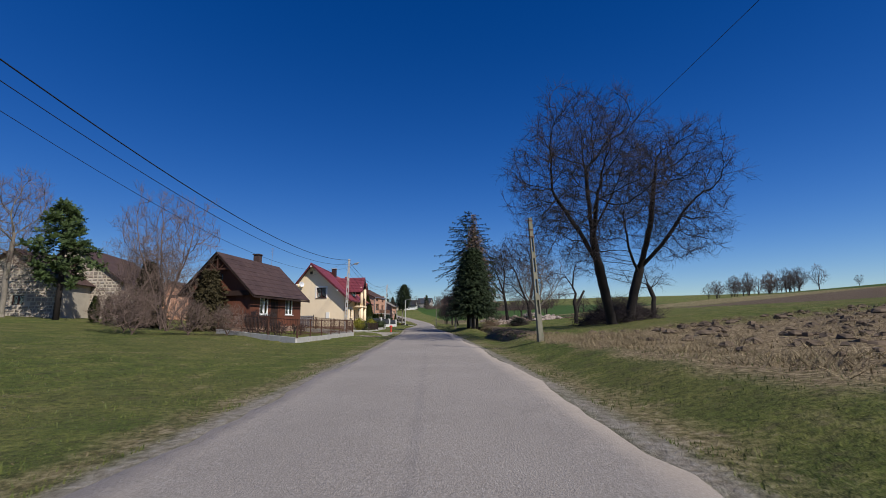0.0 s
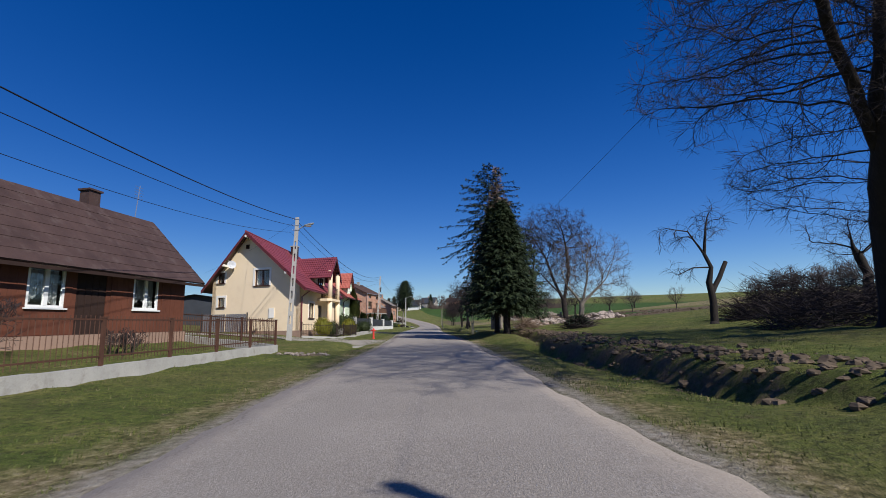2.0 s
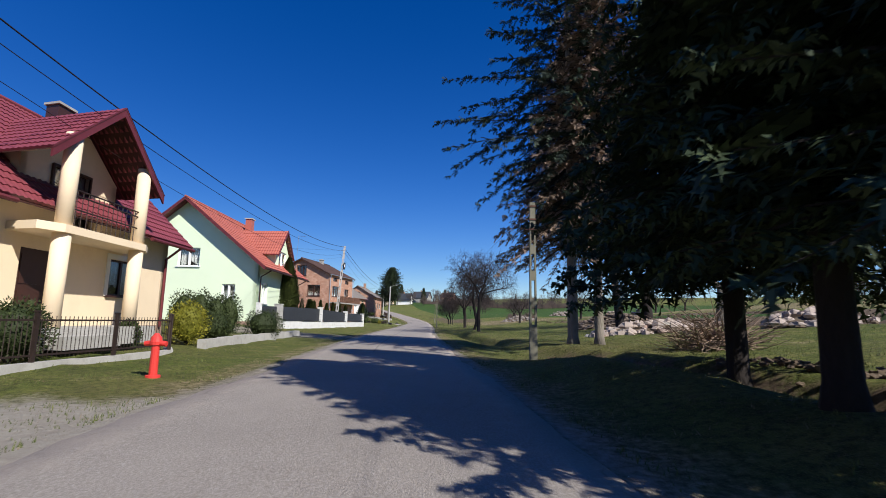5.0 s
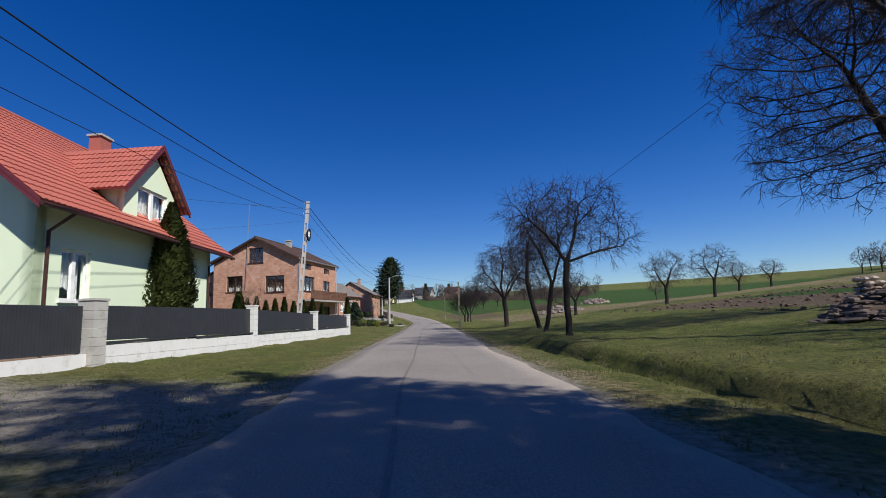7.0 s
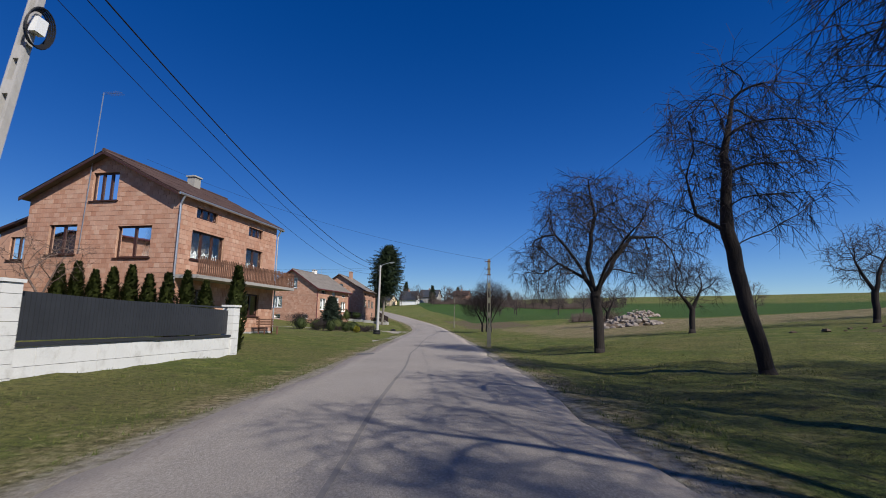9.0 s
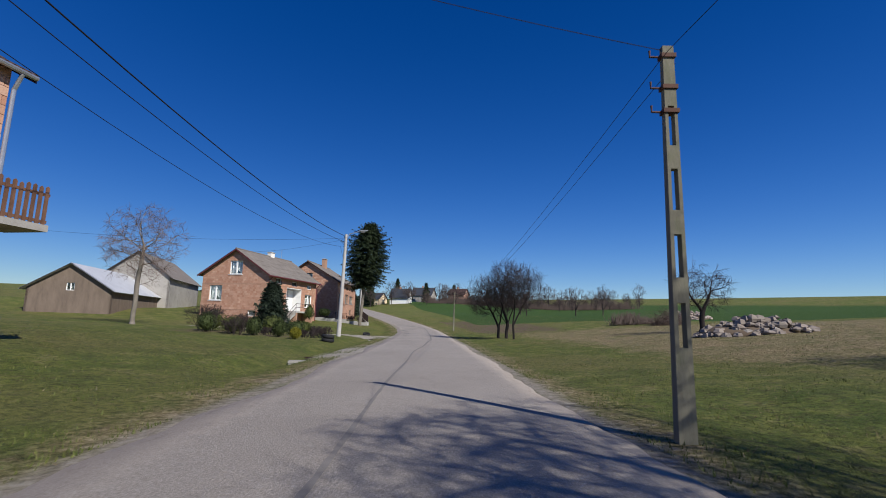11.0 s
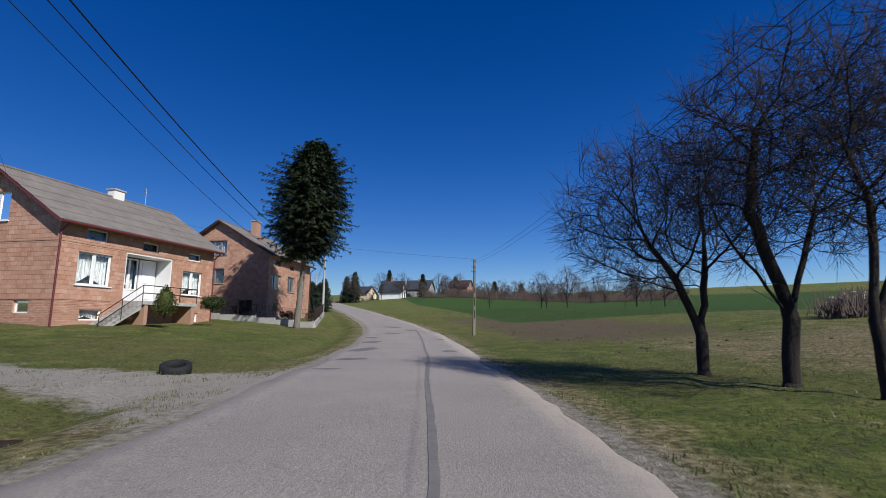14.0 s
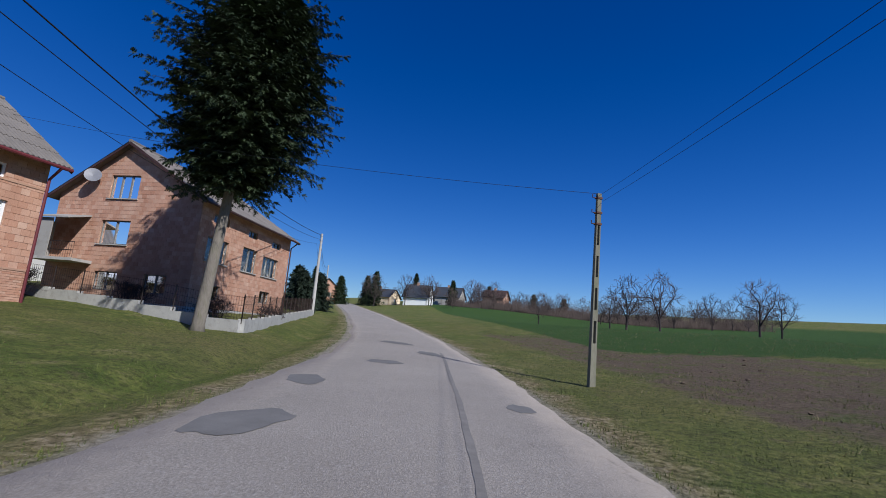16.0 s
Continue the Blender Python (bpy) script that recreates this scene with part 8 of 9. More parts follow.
for i in range(9):
    x, y = -14.9 - 0.86 * i, 114.0 + 0.1 * i
    thuja("garden_thuja", x, y, 2.4 + 0.5 * ((i * 37) % 10) / 10, 0.32, 80 + i, "young columnar thuja in a garden row")
thuja("garden_thuja", -12.0, 110.5, 2.85, 0.27, 95, "slim columnar thuja at the end of a fence")
for i in range(4):
    thuja("garden_thuja", -14.3 - 0.25 * i, 95.7 + 0.55 * i, 2.3 + 0.15 * (i % 2), 0.33, 240 + i, "dense green columnar thuja behind the slat fence")
bush("round_bush", -10.75, 58.2, 0.74, 0.76, 101, "gold_bush", "round golden-green clipped bush", group="clipped bushes", n=2600, size=0.07)
bush("round_bush", -10.5, 59.9, 0.72, 0.62, 102, "box_bush", "broad dark green clipped bush", group="clipped bushes", square=2.8, n=2200, size=0.07)
bush("round_bush", -10.9, 64.2, 0.3, 0.38, 103, "box_bush", "small dark green clipped bush by the wall", group="clipped bushes", square=3.0)
bush("round_bush", -10.6, 66.9, 0.74, 0.74, 104, "gold_bush", "large golden-green clipped bush", group="clipped bushes", n=2400, size=0.07)
bush("round_bush", -10.7, 69.2, 0.66, 0.6, 105, "box_bush", "round dark green clipped bush", group="clipped bushes", square=2.6, n=1800, size=0.07)
bush("round_bush", -10.3, 73.2, 0.95, 0.68, 106, "box_bush", "broad dark green clipped bush", group="clipped bushes", square=3.0, n=2200, size=0.07)
for i in range(4):
    bush("hedge_bush", -12.6 + 0.3 * i, 70.2 + 0.75 * i, 0.62, 0.95 + 0.06 * (i % 2), 230 + i, "box_bush", "tall dark green clipped hedge bush", n=1500, square=3, group="hedge bushes", size=0.08)
for i, (x, y, hh) in enumerate(((-24.6, 211.0, 4.0), (-26.4, 214.5, 4.6), (-25.2, 218.5, 4.2))):
    conifer("garden_conifer", x, y, hh, 1.5, 250 + i, "bushy dark conifer behind the block house", 0.04, "needle_blue", 0.6, group="garden conifers", whorls=14, leaf=1.2, core=0.4)
bush("ball_tree", -21.5, 171.0, 0.8, 0.8, 108, "thuja", "cone-shaped green garden conifer", taper=0.7, z=land_at(-21.5, 171) + 0.6)
bush("ball_tree", -20.6, 174.5, 0.75, 0.42, 109, "box_bush", "flat-topped clipped garden shrub", z=land_at(-20.6, 174.5) + 1.0, square=3)
conifer("garden_spruce", -19.3, 152.6, 3.8, 1.5, 110, "small bushy dark green garden spruce", 0.04, "needle_blue", 0.7)
for i, (x, y, rx, rz, mt) in enumerate(((-17.5, 148.0, 0.8, 0.6, "thuja"), (-16.3, 151.2, 0.6, 0.45, "thuja"), (-21.5, 147.5, 0.9, 0.7, "thuja"), (-15.4, 146.4, 0.6, 0.5, "box_bush"), (-18.8, 144.6, 0.7, 0.5, "thuja"), (-17.0, 143.4, 0.45, 0.55, "box_bush"), (-15.6, 143.8, 0.4, 0.5, "box_bush"), (-20.4, 144.4, 0.6, 0.6, "box_bush"), (-14.2, 142.6, 0.3, 0.3, "gold_bush"))):
    bush("garden_shrub", x, y, rx, rz, 120 + i, mt, "loose evergreen shrub in the front garden", n=900, group="garden shrubs")
for i, (x, y, hh, st) in enumerate(((-15.6, 151.6, 1.2, 9), (-16.9, 145.8, 1.0, 8), (-20.2, 149.8, 1.4, 8), (-14.6, 149.4, 1.0, 9), (-21.2, 146.0, 2.6, 9), (-19.6, 147.6, 2.0, 9), (-18.0, 143.2, 1.6, 8), (-13.6, 146.6, 1.3, 8), (-14.0, 144.6, 1.0, 8), (-12.3, 30.8, 2.0, 9), (-10.6, 29.6, 1.7, 9), (-13.0, 33.0, 2.4, 9), (-11.3, 36.5, 1.4, 7), (-19.4, 185.6, 1.8, 8), (-23.5, 185.4, 1.9, 9), (-26.6, 182.6, 2.0, 8), (-18.6, 190.0, 1.6, 8), (-28.0, 177.6, 1.7, 8))):
    bare_tree("bare_shrub", x, y, hh * 1.35, 0.025, 130 + i, BUSH, "leafless brown garden shrub", stems=st, group="leafless shrubs", category="shrub", bark="twig", twig="twig")
for i, (x, y, hh) in enumerate(((-19.6, 32.9, 9.4), (-23.4, 37.5, 6.8), (-18.4, 31.5, 4.4), (-25.6, 40.5, 6.2))):
    lines = [[(0, 0, -0.1), (0.5 * math.cos(k * 1.26), 0.5 * math.sin(k * 1.26), hh * 0.25), (1.5 * math.cos(k * 1.26), 1.5 * math.sin(k * 1.26), hh * 0.55)] for k in range(5)]
    crown_tree("lilac", x, y, lines, [(0, 0, hh * 0.66, hh * 0.4, hh * 0.34, hh * 0.36, 1.0)], 150 + i, "tall leafless reddish-twigged garden bush", count=620, step=0.26, base_r=0.09, bark="twig_red", twig="twig_red", group="tall leafless bushes", category="shrub",
               pull=0.25, sprouts=0.5, tip=0.009, twig_len=(0.4, 0.9), flare=0, twigs=2)


def clump_pine(x, y, height, seed, label):
    """A pine with a bare lower trunk and loose clumps of needles on uneven boughs."""
    z = land_at(x, y)
    rng = random.Random(seed)
    t = thing("pine", (x, y, z), label, "tree")
    big, boughs, crown = Mesh(), Mesh(), Mesh()
    big.tube([(x, y, z - 0.2), (x + 0.1, y, z + height * 0.4), (x - 0.1, y, z + height * 0.7), (x, y, z + height * 0.96)], [0.24, 0.19, 0.12, 0.03], 9)
    for k in range(46):
        f = 0.3 + 0.7 * k / 45
        w = k * 2.4 + rng.uniform(-0.4, 0.4)
        L = (2.9 * (1 - f) ** 0.55 + 0.3) * rng.uniform(0.6, 1.15)
        p0 = Vector((x, y, z + height * f * 0.97))
        e = p0 + Vector((math.cos(w) * L, math.sin(w) * L, L * rng.uniform(0.0, 0.35)))
        boughs.tube([p0, p0.lerp(e, 0.5) - Vector((0, 0, 0.1)), e], [0.045, 0.03, 0.012], 4, False)
        for _ in range(4):
            c = p0.lerp(e, rng.uniform(0.55, 1.05)) + Vector((rng.gauss(0, 0.25), rng.gauss(0, 0.25), rng.gauss(0.1, 0.15)))
            for _ in range(16):
                d = Vector((rng.gauss(0, 1), rng.gauss(0, 1), rng.gauss(0.35, 0.8))).normalized()
                spray(crown, c + d * 0.12, d, d.orthogonal().normalized(), rng.uniform(0.3, 0.5), 0.16, 0.0, rng, 3)
    part("trunk", big, M["bark"], t, smooth=True)
    part("branch_frame", boughs, M["bark"], t, kind="stuff")
    part("crown", crown, M["pine"], t, "loose clumps of green needles")


clump_pine(-31.5, 38.5, 9.4, 160, "bushy green pine beside the stone barn")
conifer("garden_spruce", -16.8, 33.6, 4.2, 1.4, 161, "low brownish-green garden spruce by the fence", 0.05, "brown_conifer", 0.6)
conifer("garden_spruce", -22.2, 35.4, 4.8, 1.3, 162, "brownish-green garden conifer behind bare bushes", 0.05, "brown_conifer", 0.8)
for i in range(5):
    thuja("garden_thuja", -27.6 + i * 1.3, 37.4 - i * 0.3, 2.0, 0.36, 170 + i, "dark columnar thuja by the barn yard")
crown_tree("barn_tree", -35.5, 38.0, [[(0, 0, -0.2), (0, 0, 3.0), (0.2, 0, 6.0)]], [(0, 0, 7.6, 3.4, 3.4, 4.2, 1.0)], 180, "tall bare tree beside the stone barn", count=560, step=0.32, base_r=0.2, bark="bark_grey", twig="twig_red", tip=0.012, twig_len=(0.5, 1.0), sprouts=0.3)
crown_tree("garden_tree", -30.0, 152.0, [[(0, 0, -0.2), (0, 0, 3.0), (0.2, 0, 6.0)]], [(0, 0, 6.4, 2.9, 2.9, 3.2, 1.0)], 181, "bare birch-like tree in the garden", count=520, step=0.3, base_r=0.18, bark="bark_grey", twig="twig_red", tip=0.011, twig_len=(0.45, 0.9), hang=0.2)
crown_tree("garden_tree", -20.6, 112.5, [[(0, 0, -0.1), (0.1, 0, 1.2)], [(0.1, 0, 1.2), (0.6, 0, 2.4)], [(0.1, 0, 1.2), (-0.7, 0, 2.3)]], [(0, 0, 2.7, 1.6, 1.3, 1.2, 1.0)], 182, "small bare fruit tree in a front garden", count=150, base_r=0.06, bark="twig_red", twig="twig_red", twigs=1)
for i, (x, y, hh) in enumerate(((-14.4, 26.6, 1.9), (-12.9, 28.0, 1.6), (-16.6, 25.2, 2.3), (-18.4, 27.2, 2.6))):
    crown_tree("garden_shrub", x, y, [[(0, 0, -0.1), (0.1, 0, 0.3)], [(0, 0, 0.1), (0.4, 0.2, 0.7)], [(0, 0, 0.1), (-0.4, 0.1, 0.7)], [(0, 0, 0.1), (0.0, -0.4, 0.6)]], [(0, 0, hh * 0.55, hh * 0.62, hh * 0.6, hh * 0.5, 1.0)], 190 + i,
               "dense brown leafless shrub in the garden", count=420, step=0.13, base_r=0.035, bark="twig_red", twig="twig_red", group="garden shrubs", category="shrub", twig_len=(0.2, 0.45), sprouts=0.3, flare=0)
crown_tree("gap_tree", 10.2, 82.4, [[(0, 0, -0.2), (-0.2, 0.2, 3.0), (-0.6, 0.4, 5.5)], [(-0.6, 0.4, 5.5), (-1.4, 0.8, 8.0), (-2.4, 1.6, 11.0)], [(-0.6, 0.4, 5.5), (-0.2, 0.6, 8.5), (-0.6, 1.4, 11.5)], [(-0.4, 0.3, 5.0), (-2.6, 0.6, 7.2), (-4.2, 1.4, 9.6)]],
           [(-2.4, 1.6, 10.8, 3.8, 3.4, 3.1, 1.0)], 184, "tall bare tree with hanging twigs at the meadow's edge", count=1300, step=0.28, base_r=0.3, twig_len=(0.4, 0.9), tip=0.0115, hang=0.35,
           girth=((0.3, 0.2), (0.15, 0.06), (0.14, 0.06), (0.12, 0.05)))
crown_tree("gap_tree", 15.4, 90.3, [[(0, 0, -0.2), (-0.2, 0, 2.6)], [(-0.2, 0, 2.6), (-1.6, 0, 6.0), (-2.4, 0.4, 9.0)], [(-0.2, 0, 2.6), (0.8, 0.2, 7.0), (0.6, 0.4, 11.0)], [(-0.5, 0, 3.4), (-3.6, -2.0, 6.4)]],
           [(-0.9, 0.2, 10.6, 6.0, 5.8, 6.3, 1.0), (-4.4, 0.0, 6.0, 2.4, 3.0, 2.2, 0.12)], 183, "tall bare tree with fine spreading twigs over a slab heap", count=2300, step=0.32, base_r=0.36, twig_len=(0.45, 1.0), tip=0.0115, hang=0.2)
conifer("garden_spruce", -36.0, 75.0, 8.2, 2.2, 190, "dark green garden spruce behind sheds", 0.08, "pine", 0.7)

# ---- barns, sheds and distant houses ----
def plain_house(name, x, y, turn, L, D, wall_h, rise_h, wall_mat, roof_mat, label, category="house", wins=(), near_wins=(), z=None, frame_mat="white", chim=True, group="", wave=True, plinth=None, ov=0.45):
    """A gabled building, front along u (turned from +y), with windows as (s0, s1, z0, z1)."""
    a = radians(turn)
    f0 = Frame(x, y, (-math.sin(a), math.cos(a)), (-math.cos(a), -math.sin(a)), 0.0)
    zz = min(land_at(*f0(u, v, 0)[:2]) for u in (0, L) for v in (0, D)) if z is None else z
    fr = Frame(x, y, f0.u, f0.v, zz)
    h = thing(name, fr(L / 2, D / 2, 0), label, category, group)
    top, gt = (lambda s: wall_h), gable_top(D, wall_h, D / 2, wall_h + rise_h)
    wf, nf = side(fr, "front", L, D), side(fr, "near", L, D)
    base_mat = "mortar" if wall_mat == "block" else wall_mat
    part("wall", wall_mesh(wf, L, -0.5, top, list(wins), 0.25), M[base_mat], h)
    part("wall", wall_mesh(nf, D, -0.5, gt, list(near_wins), 0.25, (D / 2,)), M[base_mat], h)
    part("wall", wall_mesh(side(fr, "far", L, D), D, -0.5, gt, [], 0.25, (D / 2,)), M[wall_mat], h)
    part("wall", wall_mesh(side(fr, "back", L, D), L, -0.5, top, [], 0.25), M[wall_mat], h)
    for f, ws in ((wf, wins), (nf, near_wins)):
        for o in ws:
            window(h, f, *o, M[frame_mat], 2, 0.1, None, None, False)
    if wall_mat == "block":
        rng = random.Random(int(abs(x) * 10))
        m = Mesh()
        for f, length, tp, ops in ((wf, L, top, list(wins)), (nf, D, gt, list(near_wins))):
            for c in blocks_on(f, length, 0.1, tp, ops, 0.33, 0.24, 0.012, rng):
                slab_faces(m, c)
        part("block_field", m, M["block"], h, "courses of orange clay blocks", kind="stuff")
    sl = rise_h / (D / 2)
    for va in (-ov, D + ov):
        part("roof", wave_roof(fr, -ov, L + ov, va, wall_h - ov * sl + 0.05, D / 2, wall_h + rise_h + 0.05, 0.4 if wave else 2.0, 0.03 if wave else 0.0, 0, 0.0, 0.08), M[roof_mat], h)
    if chim:
        chimney(h, fr, L * 0.55, D / 2, wall_h + rise_h * 0.7, wall_h + rise_h + 0.7, 0.6, 0.5, M["mortar"])
    return h, fr, wf, nf


def lay_stones(h, nf, D, gt, ops, seed, limit):
    """Rough fieldstones over a gable wall: the low ones as parts, the rest joined."""
    rng = random.Random(seed)
    near = [c for c in h.children if c.name.startswith("wall")][1]
    m = Mesh()
    z, made = -0.1, 0
    while z < gt(D / 2) - 0.1:
        s = rng.uniform(-0.2, 0.1)
        hh = rng.uniform(0.24, 0.38)
        while s < D - 0.1:
            w = rng.uniform(0.26, 0.55)
            a, b = max(s, 0.02), min(s + w, D - 0.02)
            s += w
            if b - a < 0.1 or z + hh > min(gt(a), gt(b)) - 0.05:
                continue
            if any(a < o[1] and b > o[0] and z < o[3] and z + hh > o[2] for o in ops):
                continue
            j = lambda: rng.uniform(0.012, 0.045)
            q = [nf(a + j(), 0.02, z + j()), nf(b - j(), 0.02, z + j()), nf(b - j(), 0.02, z + hh - j()), nf(a + j(), 0.02, z + hh - j())]
            p = [nf(a + 0.05 + j(), -rng.uniform(0.03, 0.07), z + 0.04 + j()), nf(b - 0.05 - j(), -rng.uniform(0.03, 0.07), z + 0.04 + j()), nf(b - 0.05 - j(), -rng.uniform(0.03, 0.07), z + hh - 0.04 - j()), nf(a + 0.05 + j(), -rng.uniform(0.03, 0.07), z + hh - 0.04 - j())]
            if z < 2.2 and made < limit:
                mm = Mesh()
                slab_faces(mm, q + p)
                part("stone", mm, M["fieldstone"], near)
                made += 1
            else:
                slab_faces(m, q + p)
        z += hh
    part("stone_field", m, M["fieldstone"], h, "rough grey and brown fieldstones", kind="stuff")


BARN_OPS = [(3.5, 5.0, 0.3, 2.3), (3.9, 4.6, 4.6, 5.5)]
b, bf, bw, bn = plain_house("stone_barn", -32.6, 47.5, 14, 14, 8.5, 3.9, 3.4, "barn_mortar", "brown_roof", "old fieldstone barn with a weathered dark roof", "barn", near_wins=BARN_OPS, chim=False, frame_mat="brown_trim")
lay_stones(b, bn, 8.5, gable_top(8.5, 3.9, 4.25, 7.3), BARN_OPS, 12, 150)
b, bf, bw, bn = plain_house("barn_wing", -34.0, 41.5, 12, 9, 7, 3.4, 2.6, "barn_mortar", "brown_roof", "low fieldstone barn wing with a dark roof", "barn", near_wins=[(2.5, 3.4, 1.2, 2.0)], chim=False, frame_mat="brown_trim")
lay_stones(b, bn, 7, gable_top(7, 3.4, 3.5, 6.0), [(2.5, 3.4, 1.2, 2.0)], 13, 130)
plain_house("brick_shed", -30.0, 60.0, 5, 8, 9, 3.4, 1.6, "block", "brown_roof", "old red brick shed behind the gate", "shed", near_wins=[(4.0, 4.6, 3.0, 3.4)], chim=False, frame_mat="brown_trim")
plain_house("carport", -24.5, 74.0, 5, 7, 9, 2.9, 0.7, "dark_roof", "dark_roof", "low dark carport with a flat graphite roof", "carport", chim=False)
plain_house("brick_outbuilding", -25.6, 106.5, 4, 7.0, 9.0, 5.1, 0.5, "block", "wine_trim", "square outbuilding of orange clay blocks", "outbuilding", near_wins=[(1.6, 2.5, 1.3, 2.2), (1.5, 2.4, 3.1, 4.0)], chim=False, frame_mat="brown_trim", ov=0.25)
plain_house("grey_barn", -42.5, 178.0, 14, 15, 8, 4.2, 3.2, "grey_wall", "eternit", "grey rendered barn with a corrugated roof", "barn", chim=False)
plain_house("tin_shed", -41.0, 165.0, 12, 14, 8, 2.6, 2.6, "plank", "tin_roof", "plank shed with a pale tin roof", "shed", chim=False, near_wins=[(3.6, 4.4, 2.4, 3.2)])
plain_house("pale_shed", -36.0, 189.0, 10, 9, 7, 3.2, 1.8, "pale_trim", "dark_roof", "pale rendered shed between houses", "shed", chim=False)
# the far end of the village
plain_house("white_cottage", -19.0, 305, 80, 7, 7, 2.7, 3.6, "white", "dark_roof", "distant white house with a steep dark roof", near_wins=[(2.9, 4.1, 0.9, 2.2), (3.0, 4.0, 3.3, 4.2)], group="distant houses")
plain_house("cream_cottage", -29.5, 310, 74, 9, 8, 2.8, 2.4, "cream", "dark_roof", "distant cream house with a low dark roof", near_wins=[(3.0, 4.5, 1.0, 2.4)], group="distant houses")
plain_house("brick_cottage", 4.0, 314, 70, 6.5, 7, 4.0, 2.4, "block", "brown_roof", "distant orange brick house among trees", near_wins=[(2.9, 4.1, 4.2, 5.2)], group="distant houses")
plain_house("brick_cottage", -46, 300, 60, 10, 9, 4.0, 2.6, "block", "eternit", "distant brick house on the hill road", near_wins=[(3.0, 4.5, 1.5, 2.8)], group="distant houses")
plain_house("grey_cottage", -10, 330, 75, 9, 8, 3.0, 3.4, "grey_wall", "dark_roof", "distant grey house behind bare trees", group="distant houses")

# distant trees
for i, (x, y, hh, r) in enumerate(((-33, 288, 9, 2.2), (-37, 296, 8, 2.0), (-27, 326, 10, 2.2), (-14, 318, 8, 1.8), (12, 318, 7, 1.8), (-50, 290, 9, 2.2), (-40, 280, 7, 2.0), (-2, 325, 8, 1.8), (22, 320, 7, 1.8))):
    conifer("far_conifer", x, y, hh, r, 200 + i, "dark conifer at the far end of the village", 0.05, "needle", 0.7, whorls=16, group="distant conifers", dense=0.7, leaf=1.6)
first = {}
rng = random.Random(77)


def far_trees(spots, name="far_bare_tree"):
    """Bare trees far off: four shapes, turned and scaled."""
    for i, (x, y, sc) in enumerate(spots):
        k = (i * 7 + int(abs(x))) % 4
        if k not in first:
            hh = 6.6 + k * 0.6
            lines = [[(0, 0, -0.2), (0.1, 0, hh * 0.22), (0.0, 0.1, hh * 0.55)], [(0.1, 0, hh * 0.22), (0.9, 0.3 * k, hh * 0.5)], [(0.1, 0, hh * 0.22), (-0.9, 0.4, hh * 0.48)]]
            first[k] = crown_tree(name, x, y, lines, [(0, 0, hh * 0.6, hh * (0.34 - 0.03 * (k % 2)), hh * 0.33, hh * 0.4, 1.0)], 300 + k, "distant bare brown tree among the houses", count=210, step=0.42, base_r=0.14, group="distant bare trees", bark="twig", twig="twig_far",
                                  tip=0.024, twigs=2, twig_len=(0.6, 1.3), sprouts=0.3, jitter=0.2)
        else:
            copy_thing(first[k], pose(x, y, land_at(x, y) - 0.1, 0, 0, rng.uniform(0, 360)) @ Matrix.Diagonal((sc * rng.uniform(0.85, 1.15), sc * rng.uniform(0.85, 1.15), sc, 1)))


far_trees([(-36 + i * 3.1 + rng.uniform(-1.5, 1.5), 292 + rng.uniform(-14, 26), rng.uniform(0.55, 1.15)) for i in range(34)])
# trees and thickets along the far edge of the green field
far_trees([(18 + i * 3.6 + rng.uniform(-2, 2), 272 - i * 1.0 + rng.uniform(-8, 8), rng.uniform(0.32, 0.66)) for i in range(11)])
far_trees([(-8 + i * 1.9 + rng.uniform(-1.5, 1.5), 296 - i * 0.4 + rng.uniform(-10, 16), rng.uniform(0.45, 0.9)) for i in range(36)])
# standing in the green field
far_trees([(6.5, 208, 0.62), (11.0, 212, 0.75), (21.5, 214, 0.72), (2.0, 232, 0.55), (31, 226, 0.7), (14, 240, 0.8)])


def thicket(name, line, n, hgt, spread, seed, label):
    """Low tangled scrub along a line of points."""
    g = random.Random(seed)
    m = Mesh()
    for _ in range(n):
        k = g.uniform(0, len(line) - 1.001)
        i = int(k)
        x = line[i][0] + (line[i + 1][0] - line[i][0]) * (k - i) + g.gauss(0, spread * 0.4)
        y = line[i][1] + (line[i + 1][1] - line[i][1]) * (k - i) + g.gauss(0, spread)
        z = land_at(x, y)
        h = hgt * g.uniform(0.4, 1.0) * (0.65 + 0.35 * math.sin(x * 0.7 + y * 0.3) * math.sin(x * 0.23))
        for _ in range(3):
            d = Vector((g.gauss(0, 0.3), g.gauss(0, 0.3), 1)).normalized() * h
            p = Vector((x + g.gauss(0, 0.3), y + g.gauss(0, 0.3), z + g.uniform(0, 0.3) * h))
            m.tube([p, p + d], [0.035, 0.012], 3, False)
    tagged(new(name, m.data(name, M["twig_far"])), label, "thicket", kind="stuff")


thicket("thicket", [(-12, 300), (6, 294), (22, 284), (40, 280), (56, 277)], 5200, 3.4, 4.0, 5, "brown leafless scrub along the edge of the far field")
thicket("thicket", [(14, 170), (19, 171)], 220, 1.9, 0.7, 6, "brown bramble thicket beside a stone heap")
# copse on the hill and single bushes on its ridge
far_trees([(118 + rng.uniform(-9, 20), 190 + rng.uniform(-14, 16), rng.uniform(0.9, 1.3)) for i in range(30)])
far_trees([(128, 150, 0.6), (150, 118, 0.9), (154, 122, 0.9), (148, 126, 0.8), (170, 92, 0.9), (174, 96, 0.9), (168, 100, 0.7), (162, 140, 0.6), (30, 150, 0.5), (27, 96, 0.5), (30, 88, 0.48)])

